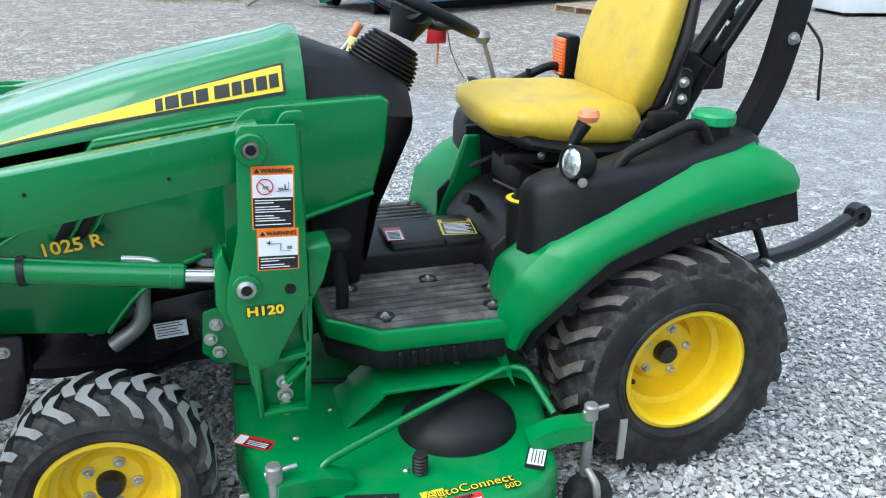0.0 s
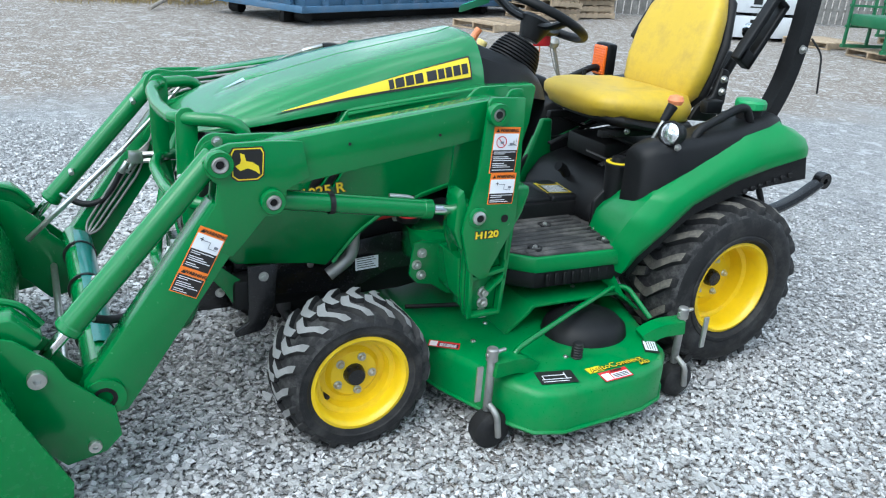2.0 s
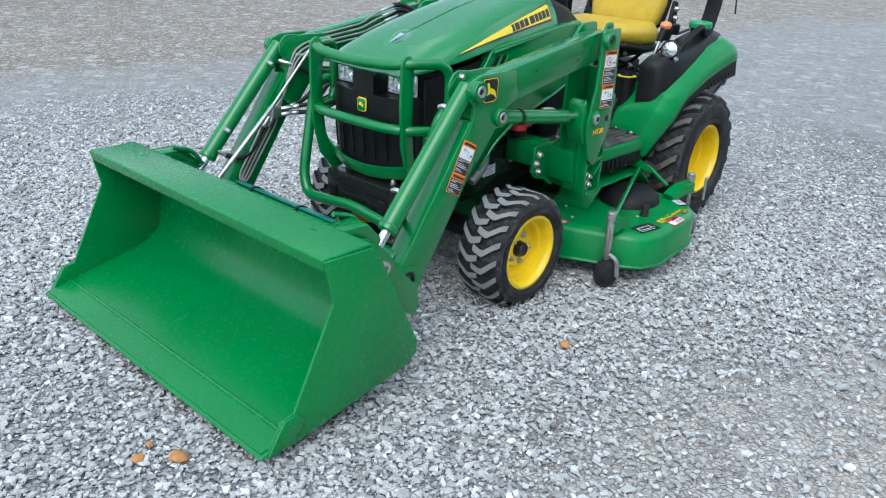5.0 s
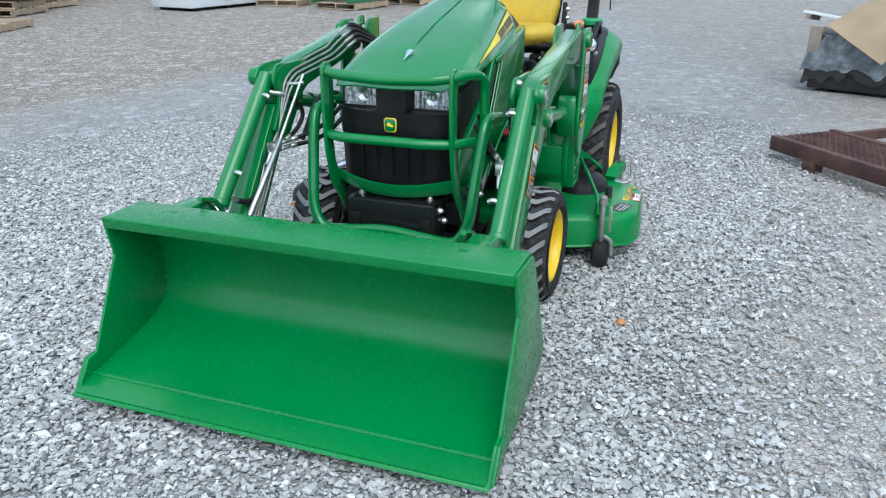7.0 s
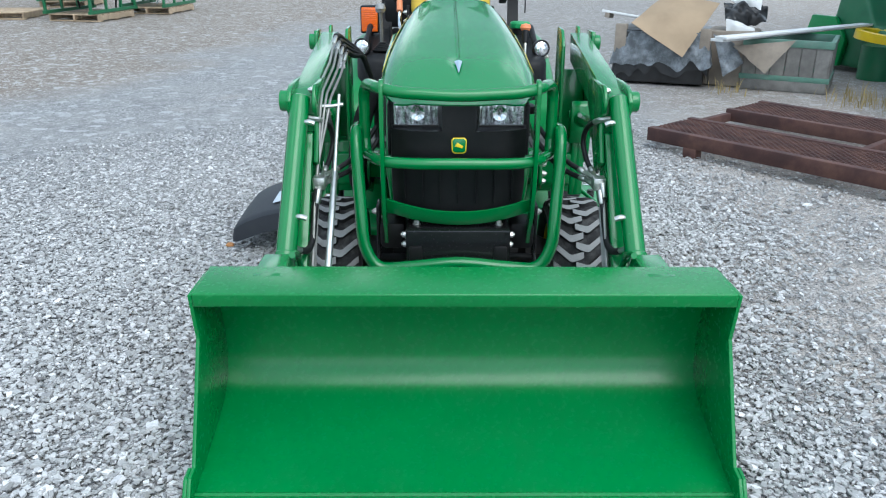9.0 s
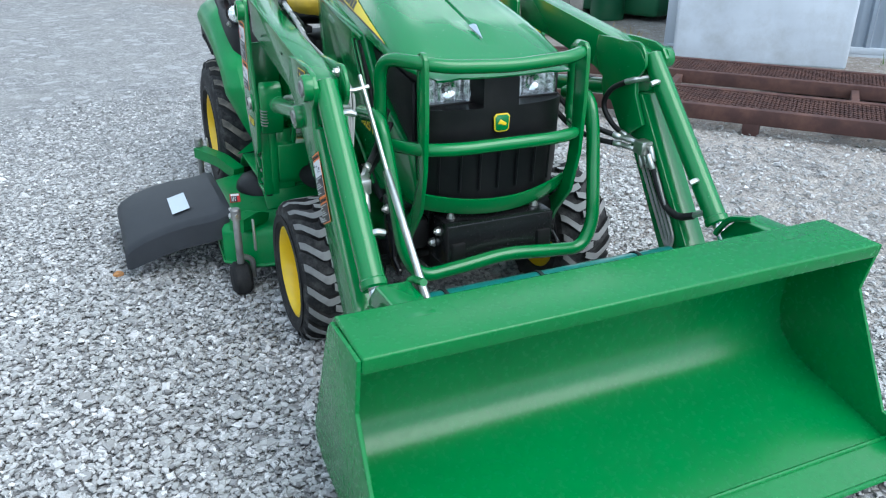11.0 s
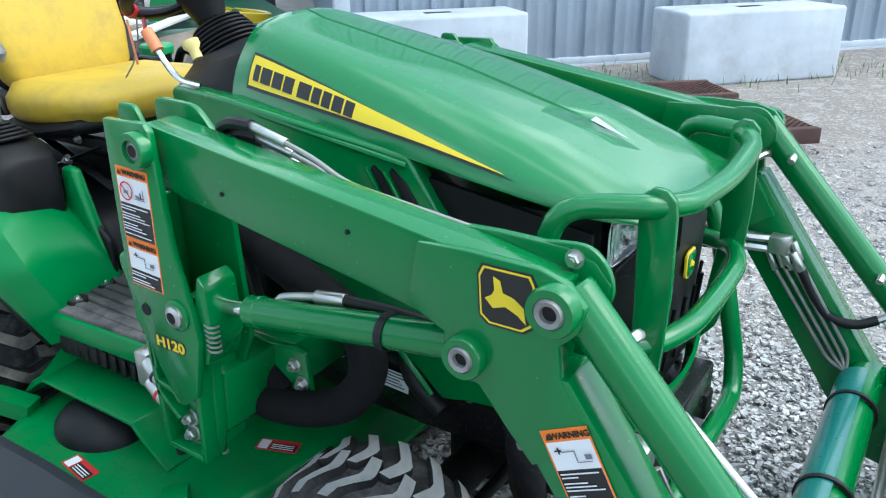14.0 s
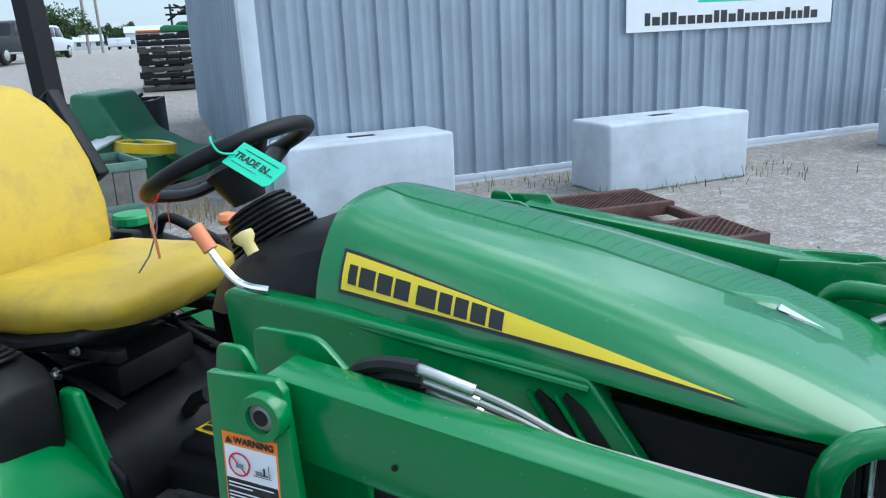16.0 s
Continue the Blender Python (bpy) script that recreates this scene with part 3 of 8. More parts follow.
for s in (-1, 1):
    # side stripe: black edge, yellow field, dark brand blocks
    def stripe(f0, f1, x0, x1, out, tip):
        rows = []
        for i in range(25):
            x = x0 + (x1 - x0) * i / 24
            t = i / 24
            top = f0 + tip * t ** 1.3
            low = f1 - 0.2 * t ** 1.2
            rows.append([hood_side(x, top + (low - top) * k / 3, s, out) for k in range(4)])
        return thicken(loft(rows), 0.0008)
    band = part("hood_stripe", stripe(0.27, 0.82, -0.972, -1.607, 0.0030, 0.335), LABEL_BLACK, hood, "black-edged yellow side stripe")
    part("stripe_field", stripe(0.31, 0.765, -0.978, -1.59, 0.0042, 0.24), LABEL_YELLOW, hood, "yellow band of the side stripe")
    widths = (0.016, 0.029, 0.027, 0.027, 0.0, 0.034, 0.022, 0.022, 0.025, 0.022)
    x = -1.262 if s < 0 else -0.99
    for w in widths:
        if w:
            a, b = (x, x + w) if s < 0 else (x - w, x)
            rows = [[hood_side(xx, f, s, 0.0052) for f in (0.43, 0.55, 0.67)] for xx in (a, (a + b) / 2, b)]
            part("brand_block", thicken(loft(rows), 0.0006), LABEL_BLACK, hood)
        x += (w + 0.0055 if w else 0.008) * (1 if s < 0 else -1)

EMBLEM = mat("brushed_blue_grey", (0.34, 0.42, 0.52), 0.45, metal=0.3, vary=0.08)
# chrome-like emblem at the front end of the spine
bm = bmesh.new()
e = [bm.verts.new(p) for p in ((-1.632, 0.013, 0.9985), (-1.632, -0.013, 0.9985), (-1.70, 0, 0.9695), (-1.636, 0, 1.003))]
for f in ((0, 3, 2), (3, 1, 2), (0, 1, 3), (0, 2, 1)):
    bm.faces.new([e[i] for i in f])
part("hood_emblem", bm, EMBLEM, hood, "silver arrowhead trim")

# side panels below the hood
PANEL = [(-0.722, 1.0), (-0.74, 1.012), (-0.95, 1.014), (-1.2, 0.984), (-1.4, 0.958), (-1.5, 0.80), (-1.735, 0.665), (-1.75, 0.52), (-1.72, 0.495), (-1.5, 0.475), (-1.445, 0.462), (-1.40, 0.515), (-1.35, 0.565), (-1.28, 0.618), (-1.2, 0.648), (-1.12, 0.675), (-0.98, 0.712), (-0.77, 0.757), (-0.735, 0.88)]
for s in (-1, 1):
    bm = prism(PANEL, s * 0.2, s * 0.245, 0.008, 3)
    for v in bm.verts:
        v.co.y += s * (0.02 * math.sin(max(0, min(1, (-0.72 - v.co.x) / 0.95)) * math.pi) - (0.035 if v.co.x > -0.8 else 0) - 0.12 * max(0, 0.66 - v.co.z) * (v.co.x < -1.25))
    panel = part("side_panel", bm, GREEN, tractor, "green lower engine side panel")
    part("panel_rib", tube([(-0.77, s * 0.224, 0.772), (-0.97, s * 0.258, 0.727), (-1.13, s * 0.266, 0.688), (-1.275, s * 0.265, 0.632), (-1.355, s * 0.258, 0.574), (-1.43, s * 0.248, 0.478)], 0.006, 8, 0.04), GREEN, panel)
    part("panel_rib", tube([(-0.96, s * 0.25, 1.0), (-1.2, s * 0.262, 0.97), (-1.4, s * 0.264, 0.942)], 0.006, 8), GREEN, panel)
    for k in range(2):
        def slant(z, w):
            return (-1.35 - 0.041 * k - 0.63 * (0.9 - z) + w, z)
        part("vent_slot", prism([slant(0.932, 0.004), slant(0.925, 0.013), slant(0.735, 0.012), slant(0.715, -0.004), slant(0.735, -0.013), slant(0.91, -0.010)], s * 0.252, s * 0.2655, 0.001), DARK, panel, "black slanted vent")
        part("vent_rib", prism([slant(0.93, 0.018), slant(0.925, 0.027), slant(0.735, 0.027), slant(0.725, 0.018)], s * 0.252, s * 0.2705, 0.004), GREEN, panel)
    plate("model_number", panel, side_frame(-1.475, s * 0.2765, 0.720 if s < 0 else 0.69, s, -s * 7), [("1025 R", 0, 0, 0.043, 0.0032, 0, 1.1), ("1025 R", 0, 0, 0.043, 0.0008, 1, 1.1)], [LABEL_BLACK, LABEL_YELLOW], "yellow model number 1025 R")

# front grille and headlights
GZ = [0.893, 0.86, 0.808, 0.802, 0.78, 0.7, 0.6, 0.54, 0.525]
def grille_row(z, inset=0.0):
    w = 0.222 - inset - 0.05 * max(0, (0.6 - z) / 0.08) ** 2 * 0.2
    row = []
    for k in range(33):
        u = -1 + k / 16
        yy = u * w
        xx = -1.828 + 0.05 * abs(u) ** 3.5 + 0.05 * max(0, 0.8 - z)
        if z > 0.805 and abs(yy) > 0.056:
            xx = -1.748
        row.append((xx, yy, z))
    return [(-1.35, -0.225 + inset, z)] + [(-1.7, -0.228 + inset, z)] + row + [(-1.7, 0.228 - inset, z)] + [(-1.35, 0.225 - inset, z)]
bm = loft([grille_row(z) for z in GZ])
grille = part("grille", thicken(bm, 0.01), GRILLE_BLACK, tractor, "dusty black front grille")
for k in range(7):
    y = -0.18 + 0.06 * k
    part("grille_rib", tube([(-1.832 + 0.05 * abs(y / 0.222) ** 3.5, y, 0.69), (-1.822 + 0.05 * abs(y / 0.222) ** 3.5, y, 0.56)], 0.004, 6), GRILLE_BLACK, grille)
for s in (-1, 1):
    # each lamp sits back in a pocket under the hood
    rows = []
    for z, inset in ((0.886, 0.003), (0.882, 0.0), (0.85, 0.0), (0.818, 0.002), (0.812, 0.006)):
        rows.append([(-1.764 - 0.006 * math.sin((y - 0.066) * 21), s * y, z) for y in [0.066 + inset + (0.147 - 2 * inset) * k / 10 for k in range(11)]])
    lamp = part("headlight", thicken(loft(rows), 0.003), CLEAR, grille, "clear headlight lens")
    lamp.visible_shadow = False
    part("lamp_frame", box(-1.774, -1.75, s * 0.06, s * 0.216, 0.8025, 0.811, 0.001), GRILLE_BLACK, lamp)
    back = [[(-1.757 + 0.004 * math.sin(y * 240) * (z < 0.87) + 0.004 * math.cos((y - 0.14) * 40), s * y, z) for y in [0.066 + 0.147 * k / 32 for k in range(33)]] for z in (0.811, 0.83, 0.85, 0.868, 0.888)]
    part("reflector_back", thicken(loft(back), 0.001), LENS, lamp, "bright ribbed reflector")
    part("bulb_cup", lathe([(0.008, 0.004), (0.022, 0.0), (0.024, -0.004), (0.02, -0.003), (0.008, 0.002)], 20, "x", Matrix.Translation((-1.757, s * 0.135, 0.848))), CHROME, lamp)
    part("side_screen", prism([(-1.41, 0.92), (-1.74, 0.872), (-1.74, 0.70), (-1.52, 0.80)], s * 0.222, s * 0.236, 0.004), BLACK_PLASTIC, grille, "black mesh side screen")
# front badge: black shield, yellow rim, plain yellow shape
bm = slab([(-0.026, -0.026), (-0.016, -0.034), (0.016, -0.034), (0.026, -0.026), (0.028, 0.02), (0.02, 0.03), (-0.02, 0.03), (-0.028, 0.02)], 0, 0.006, 0.002)
M_badge = Matrix.Translation((-1.829, 0, 0.759)) @ Matrix(((0, 0, -1), (-1, 0, 0), (0, 1, 0))).to_4x4() @ Matrix.Diagonal((0.9, 0.82, 1, 1))
bm.transform(M_badge)
badge = part("front_badge", bm, LABEL_YELLOW, grille, "small green and yellow badge")
bm = slab([(-0.022, -0.023), (-0.014, -0.029), (0.014, -0.029), (0.022, -0.023), (0.024, 0.018), (0.017, 0.026), (-0.017, 0.026), (-0.024, 0.018)], 0.006, 0.0075, 0.001)
bm.transform(M_badge)
part("badge_field", bm, GREEN, badge)
bm = slab([(-0.016, -0.004), (-0.004, -0.006), (0.01, -0.012), (0.016, -0.004), (0.004, 0.004), (-0.006, 0.012), (-0.01, 0.006)], 0.0075, 0.009, 0.0006)
bm.transform(M_badge)
part("badge_mark", bm, LABEL_YELLOW, badge)

# frame, engine and axle
chassis = part("chassis", prism([(-1.76, 0.46), (-1.76, 0.33), (-1.6, 0.30), (-1.15, 0.30), (-0.9, 0.34), (-0.2, 0.30), (0.25, 0.22), (0.25, 0.5), (-0.2, 0.56), (-0.85, 0.56), (-1.0, 0.62), (-1.4, 0.60), (-1.6, 0.5)], -0.135, 0.135, 0.012), DARK, tractor, "black engine and transmission block")
for s in (-1, 1):
    part("frame_rail", prism([(-1.72, 0.49), (-1.72, 0.37), (-1.35, 0.34), (-1.2, 0.40), (-0.95, 0.40), (-0.95, 0.52), (-1.2, 0.53), (-1.42, 0.50)], s * 0.165, s * 0.18, 0.004), BLACK_PAINT, chassis)
    plate("serial_plate", chassis, side_frame(-1.293, s * 0.1922, 0.437, s, -3 * s), [(-0.04, -0.022, 0.04, 0.022, 0)] + [(-0.034, -0.015 + 0.008 * k, 0.03 - 0.006 * (k % 3), -0.0125 + 0.008 * k, 1) for k in range(5)], [WHITE, LABEL_BLACK], "white data plate")
    for k in range(5):
        part("bolt", hexbolt((-1.65 + 0.17 * k, s * 0.181, 0.43 + 0.02 * (k % 2)), (0, s, 0), 0.008), STEEL, chassis)
    part("engine_hose", tube([(-1.335, s * 0.19, 0.62), (-1.35, s * 0.21, 0.55), (-1.352, s * 0.212, 0.475), (-1.43, s * 0.21, 0.42)], 0.021, 14, 0.05), DULL_STEEL if s < 0 else HOSE, chassis)
    for k in range(4):
        part("fitting", hexbolt((-1.31 + 0.06 * k, s * 0.17, 0.575 + 0.02 * (k % 2)), (0, s, 0.3), 0.009), STEEL, chassis)
    part("hydraulic_line", tube([(-1.4, s * 0.15, 0.55), (-1.28, s * 0.185, 0.585), (-1.15, s * 0.19, 0.6), (-1.0, s * 0.17, 0.58)], 0.009, 8, 0.04), RED if s < 0 else HOSE, chassis)
    part("dirty_casting", box(-1.30, -1.16, s * 0.10, s * 0.165, 0.56, 0.66, 0.015), DARK, chassis)
part("oil_filter", lathe([(0, 0), (0.036, 0), (0.038, 0.01), (0.038, 0.085), (0.03, 0.095), (0, 0.095)], 20, "x", Matrix.Translation((-1.22, -0.16, 0.69))), DULL_STEEL, chassis)
part("front_axle", rod((-1.44, -0.36, 0.23), (-1.44, 0.36, 0.23), 0.045, 16), DARK, chassis)
part("axle_pivot", box(-1.52, -1.36, -0.09, 0.09, 0.17, 0.34, 0.02), DARK, chassis)
for s in (-1, 1):
    part("wheel_spindle", lathe([(0, 0), (0.07, 0), (0.085, 0.03), (0.085, 0.09), (0.05, 0.12), (0, 0.12)], 20, "y", Matrix.Translation((-1.44, s * 0.30 - 0.06, 0.215))), DARK, chassis)
    part("steering_link", rod((-1.53, s * 0.1, 0.25), (-1.53, s * 0.33, 0.25), 0.014), DARK, chassis)
part("rear_axle", rod((0, -0.36, 0.32), (0, 0.36, 0.32), 0.075, 20), DARK, chassis)
part("bumper_box", box(-1.86, -1.72, -0.175, 0.175, 0.335, 0.475, 0.006), BLACK_PAINT, chassis, "black front weight bracket")
for s in (-1, 1):
    part("bumper_ear", box(-1.868, -1.80, s * 0.12, s * 0.165, 0.36, 0.42, 0.006), DARK, chassis)
    part("tow_block", box(-1.74, -1.62, s * 0.18, s * 0.27, 0.36, 0.46, 0.02), DARK, chassis)
    for k in range(2):
        part("bolt", hexbolt((-1.80 + 0.04 * k, s * 0.176, 0.44 - 0.05 * k), (0, s, 0), 0.011), STEEL, chassis)
    part("bolt", hexbolt((-1.80, s * 0.14, 0.476), (0, 0, 1), 0.01), STEEL, chassis)

# brush guard
guard = part("brush_guard", tube([(-1.70, -0.315, 0.72), (-1.70, -0.315, 0.94), (-1.845, -0.255, 0.944), (-1.875, -0.19, 0.935), (-1.885, 0, 0.926), (-1.875, 0.19, 0.935), (-1.845, 0.255, 0.944), (-1.70, 0.315, 0.94), (-1.70, 0.315, 0.72)], 0.019, 14, 0.07), GREEN, tractor, "green tubular brush guard")
part("guard_tube", tube([(-1.70, -0.315, 0.75), (-1.72, -0.31, 0.70), (-1.85, -0.25, 0.708), (-1.885, -0.15, 0.71), (-1.89, 0, 0.712), (-1.885, 0.15, 0.71), (-1.85, 0.25, 0.708), (-1.72, 0.31, 0.70), (-1.70, 0.315, 0.75)], 0.019, 14, 0.07), GREEN, guard)
part("guard_tube", tube([(-1.62, -0.345, 0.77), (-1.76, -0.34, 0.79), (-1.80, -0.335, 0.7), (-1.87, -0.315, 0.42), (-1.885, -0.27, 0.345), (-1.89, -0.13, 0.36), (-1.89, 0, 0.375), (-1.89, 0.13, 0.36), (-1.885, 0.27, 0.345), (-1.87, 0.315, 0.42), (-1.80, 0.335, 0.7), (-1.76, 0.34, 0.79), (-1.62, 0.345, 0.77)], 0.021, 14, 0.06), GREEN, guard)
part("guard_band", thicken(loft([[(-1.80 - 0.05 * (1 - (y / 0.24) ** 2) + dx, y, 0.535 - 0.03 * (1 - (y / 0.24) ** 2) + dz) for y in [-0.24 + 0.04 * k for k in range(13)]] for dx, dz in ((0.0, 0.03), (0.006, 0.0), (0.02, -0.02))]), 0.008), GREEN, guard)
for s in (-1, 1):
    part("guard_upright", prism([(-1.875, 0.93), (-1.872, 0.955), (-1.858, 0.97), (-1.838, 0.972), (-1.822, 0.96), (-1.817, 0.935), (-1.822, 0.72), (-1.808, 0.60), (-1.765, 0.50), (-1.705, 0.45), (-1.68, 0.37), (-1.725, 0.36), (-1.765, 0.43), (-1.835, 0.52), (-1.868, 0.65), (-1.877, 0.8)], s * 0.240, s * 0.254, 0.003), GREEN, guard)

# dash cowl, steering column and wheel
part("dash_cowl", loft([[(-0.925, y, z) for y, z in ((-0.20, 0.98), (-0.175, 1.09), (-0.13, 1.125), (0, 1.14), (0.13, 1.125), (0.175, 1.09), (0.20, 0.98))],
                        [(-0.82, y, z) for y, z in ((-0.205, 0.98), (-0.17, 1.06), (-0.12, 1.09), (0, 1.1), (0.12, 1.09), (0.17, 1.06), (0.205, 0.98))],
                        [(-0.715, y, z) for y, z in ((-0.205, 0.96), (-0.175, 1.01), (-0.12, 1.055), (0, 1.07), (0.12, 1.055), (0.175, 1.01), (0.205, 0.96))],
                        [(-0.65, y, z) for y, z in ((-0.16, 0.945), (-0.14, 0.98), (-0.1, 1.01), (0, 1.02), (0.1, 1.01), (0.14, 0.98), (0.16, 0.945))],
                        [(-0.655, y, z) for y, z in ((-0.165, 0.91), (-0.145, 0.93), (-0.1, 0.94), (0, 0.945), (0.1, 0.94), (0.145, 0.93), (0.165, 0.91))],
                        [(-0.75, y, 0.72) for y in (-0.19, -0.16, -0.1, 0, 0.1, 0.16, 0.19)],
                        [(-0.785, y, 0.56) for y in (-0.18, -0.16, -0.1, 0, 0.1, 0.16, 0.18)]]), BLACK_PLASTIC, tractor, "black moulded dash cowl", 30)
part("firewall", prism([(-0.93, 0.5), (-0.93, 0.97), (-0.72, 0.97), (-0.735, 0.85), (-0.77, 0.72), (-0.80, 0.5)], -0.19, 0.19, 0.02, 3), BLACK_PLASTIC, tractor)
CT, CB = Vector((-0.645, 0, 1.13)), Vector((-0.705, 0, 1.03))
axis = (CT - CB).normalized()
prof = [(0.0, 0.0)]
for k in range(9):
    f = k / 9
    prof += [(0.086 - 0.034 * f * f, 0.0112 * k), (0.090 - 0.034 * f * f, 0.0112 * k + 0.003), (0.089 - 0.034 * f * f, 0.0112 * k + 0.007), (0.081 - 0.034 * f * f, 0.0112 * k + 0.0098)]
prof.append((0.0, 0.102))
bm = lathe(prof, 28, "z", Matrix.Translation(CB) @ axis.to_track_quat("Z", "Y").to_matrix().to_4x4() @ Matrix.Diagonal((0.92, 1.1, 1, 1)))
part("steering_boot", bm, BLACK_PLASTIC, tractor, "black ribbed steering column boot")
W = Matrix.Translation((-0.602, 0, 1.205)) @ pose(0, 0, 0, 0, 25, 0)
bm = bmesh.new()
bm_add(bm, tube([W @ Vector((0.17 * math.cos(a), 0.17 * math.sin(a), 0)) for a in [2 * math.pi * k / 48 for k in range(49)]], 0.0155, 12))
steering = part("steering_wheel", bm, BLACK_PLASTIC, tractor, "black steering wheel, worn at the grip")
part("wheel_hub", lathe([(0, -0.07), (0.035, -0.07), (0.05, -0.03), (0.06, 0.0), (0.05, 0.012), (0, 0.016)], 24, "z", W @ Matrix.Translation((0, 0, -0.02))), BLACK_PLASTIC, steering)
for a in (-90, 30, 150):
    a = radians(a)
    c, d = math.cos(a), math.sin(a)
    part("wheel_spoke", tube([W @ Vector((0.03 * c, 0.03 * d, -0.03)), W @ Vector((0.1 * c, 0.1 * d, -0.032)), W @ Vector((0.168 * c, 0.168 * d, -0.003))], 0.026, 10, 0.05, flat=0.45), BLACK_PLASTIC, steering)

# seat: cushion, back, pan and armrest
def pillow(sections, n=20, p=2.6):
    rows = []
    for c, a, b, ux, uy in sections:
        rows.append([Vector(c) + Vector(ux) * (a * math.copysign(abs(math.cos(t)) ** (2 / p), math.cos(t))) + Vector(uy) * (b * math.copysign(abs(math.sin(t)) ** (2 / p), math.sin(t))) for t in [2 * math.pi * k / n for k in range(n)]])
    return loft(rows, True, True)


Y, Z = (0, 1, 0), (0, 0, 1)
bm = pillow([((-0.56, 0, 0.935), 0.13, 0.012, Y, Z), ((-0.555, 0, 0.935), 0.175, 0.035, Y, Z), ((-0.53, 0, 0.937), 0.215, 0.054, Y, Z), ((-0.47, 0, 0.938), 0.245, 0.066, Y, Z), ((-0.38, 0, 0.930), 0.262, 0.068, Y, Z), ((-0.25, 0, 0.914), 0.268, 0.066, Y, Z), ((-0.12, 0, 0.905), 0.262, 0.064, Y, Z), ((-0.02, 0, 0.90), 0.235, 0.06, Y, Z), ((0.03, 0, 0.90), 0.18, 0.045, Y, Z), ((0.04, 0, 0.90), 0.12, 0.02, Y, Z)], 32)
for v in bm.verts:
    if v.co.z > 0.93:
        v.co.z += -0.016 * math.exp(-((v.co.x + 0.25) / 0.16) ** 2) * math.exp(-(v.co.y / 0.15) ** 2) + 0.012 * math.exp(-((abs(v.co.y) - 0.2) / 0.05) ** 2)
for v in bm.verts:
    v.co.x = 0.03 + (v.co.x - 0.06) * 0.755
    v.co.y *= 0.92
    if v.co.z < 0.9:
        v.co.z -= 0.012
    if v.co.z > 0.9:
        v.co.z = 0.9 + (v.co.z - 0.9) * (1 - 0.32 * max(0, min(1, (-0.1 - v.co.x) / 0.25)))
seat = part("seat", bm, SEAT_YELLOW, tractor, "smudged yellow vinyl seat cushion", 60)
d, nrm = Vector((0.30, 0, 1)).normalized(), Vector((-1, 0, 0.30)).normalized()
base = Vector((-0.01, 0, 0.905))
secs = []
for h, w, t in ((-0.02, 0.10, 0.015), (0.0, 0.15, 0.04), (0.05, 0.192, 0.058), (0.14, 0.208, 0.062), (0.25, 0.206, 0.058), (0.34, 0.188, 0.054), (0.41, 0.156, 0.048), (0.455, 0.118, 0.036), (0.475, 0.065, 0.016)):
    secs.append((base + d * h + nrm * (0.012 * math.sin(h * 6)), w, t, Y, tuple(nrm)))
bm = pillow(secs, 32)
for v in bm.verts:
    q = v.co - base
    front = q.dot(nrm) > 0
    if front:
        v.co += nrm * (0.016 * math.exp(-((abs(q.y) - 0.19) / 0.045) ** 2) - 0.010 * math.exp(-(q.y / 0.12) ** 2))
part("seat_back", bm, SEAT_YELLOW, seat, "smudged yellow vinyl backrest", 60)
bm = pillow([(tuple(Vector(c) + Vector((0.012, 0, -0.028))), a + 0.008, b * 0.7, Y, Z) for c, a, b in (((-0.485, 0, 0.905), 0.15, 0.02), ((-0.42, 0, 0.9), 0.245, 0.045), ((-0.25, 0, 0.875), 0.27, 0.05), ((-0.02, 0, 0.866), 0.235, 0.045), ((0.03, 0, 0.87), 0.16, 0.03))], 28)
for v in bm.verts:
    v.co.x = 0.03 + (v.co.x - 0.05) * 0.83
    v.co.y *= 0.92
part("seat_pan", bm, DARK, seat, "black seat shell")
bm = pillow([(base + d * h - nrm * 0.04 + nrm * 0.0, w, t, Y, tuple(nrm)) for h, w, t in ((0.0, 0.15, 0.02), (0.06, 0.2, 0.035), (0.25, 0.214, 0.034), (0.41, 0.165, 0.03), (0.465, 0.09, 0.016))], 28)
part("seat_back_shell", bm, DARK, seat)
for s in (-1, 1):
    part("hinge_bracket", prism([(-0.05, 0.87), (0.07, 0.86), (0.115, 0.93), (0.11, 1.05), (0.075, 1.06), (0.05, 0.96), (-0.02, 0.92)], s * 0.212, s * 0.234, 0.008), DARK, seat)
    for k in range(2):
        part("bolt", hexbolt((0.082, s * 0.234, 0.975 + 0.045 * k), (0, s, 0), 0.011), STEEL, seat)
    # folded armrest beside the backrest
    y0, y1 = sorted((s * 0.262, s * 0.303))
    lo, hi, out = Vector((0.095, 0, 1.085)), Vector((0.238, 0, 1.312)), Vector((0.036, 0, -0.022))

    def rail(p, q, w0, w1):
        return prism([((p + out * w0).x, (p + out * w0).z), ((q + out * w0).x, (q + out * w0).z), ((q + out * w1).x, (q + out * w1).z), ((p + out * w1).x, (p + out * w1).z)], y0, y1, 0.007, 3)
    bm = rail(lo, hi, -1, -0.35)
    bm_add(bm, rail(lo, hi, 0.4, 1))
    bm_add(bm, rail(hi - (hi - lo) * 0.08, hi, -0.9, 0.9))
    bm_add(bm, rail(lo, lo + (hi - lo) * 0.2, -0.9, 0.9))
    part("armrest", bm, BLACK_PLASTIC, seat, "black folded slotted armrest")
part("seat_belt_buckle", box(-0.035, 0.045, -0.295, -0.255, 0.905, 0.955, 0.01), BLACK_PLASTIC, seat, "black seat belt buckle")
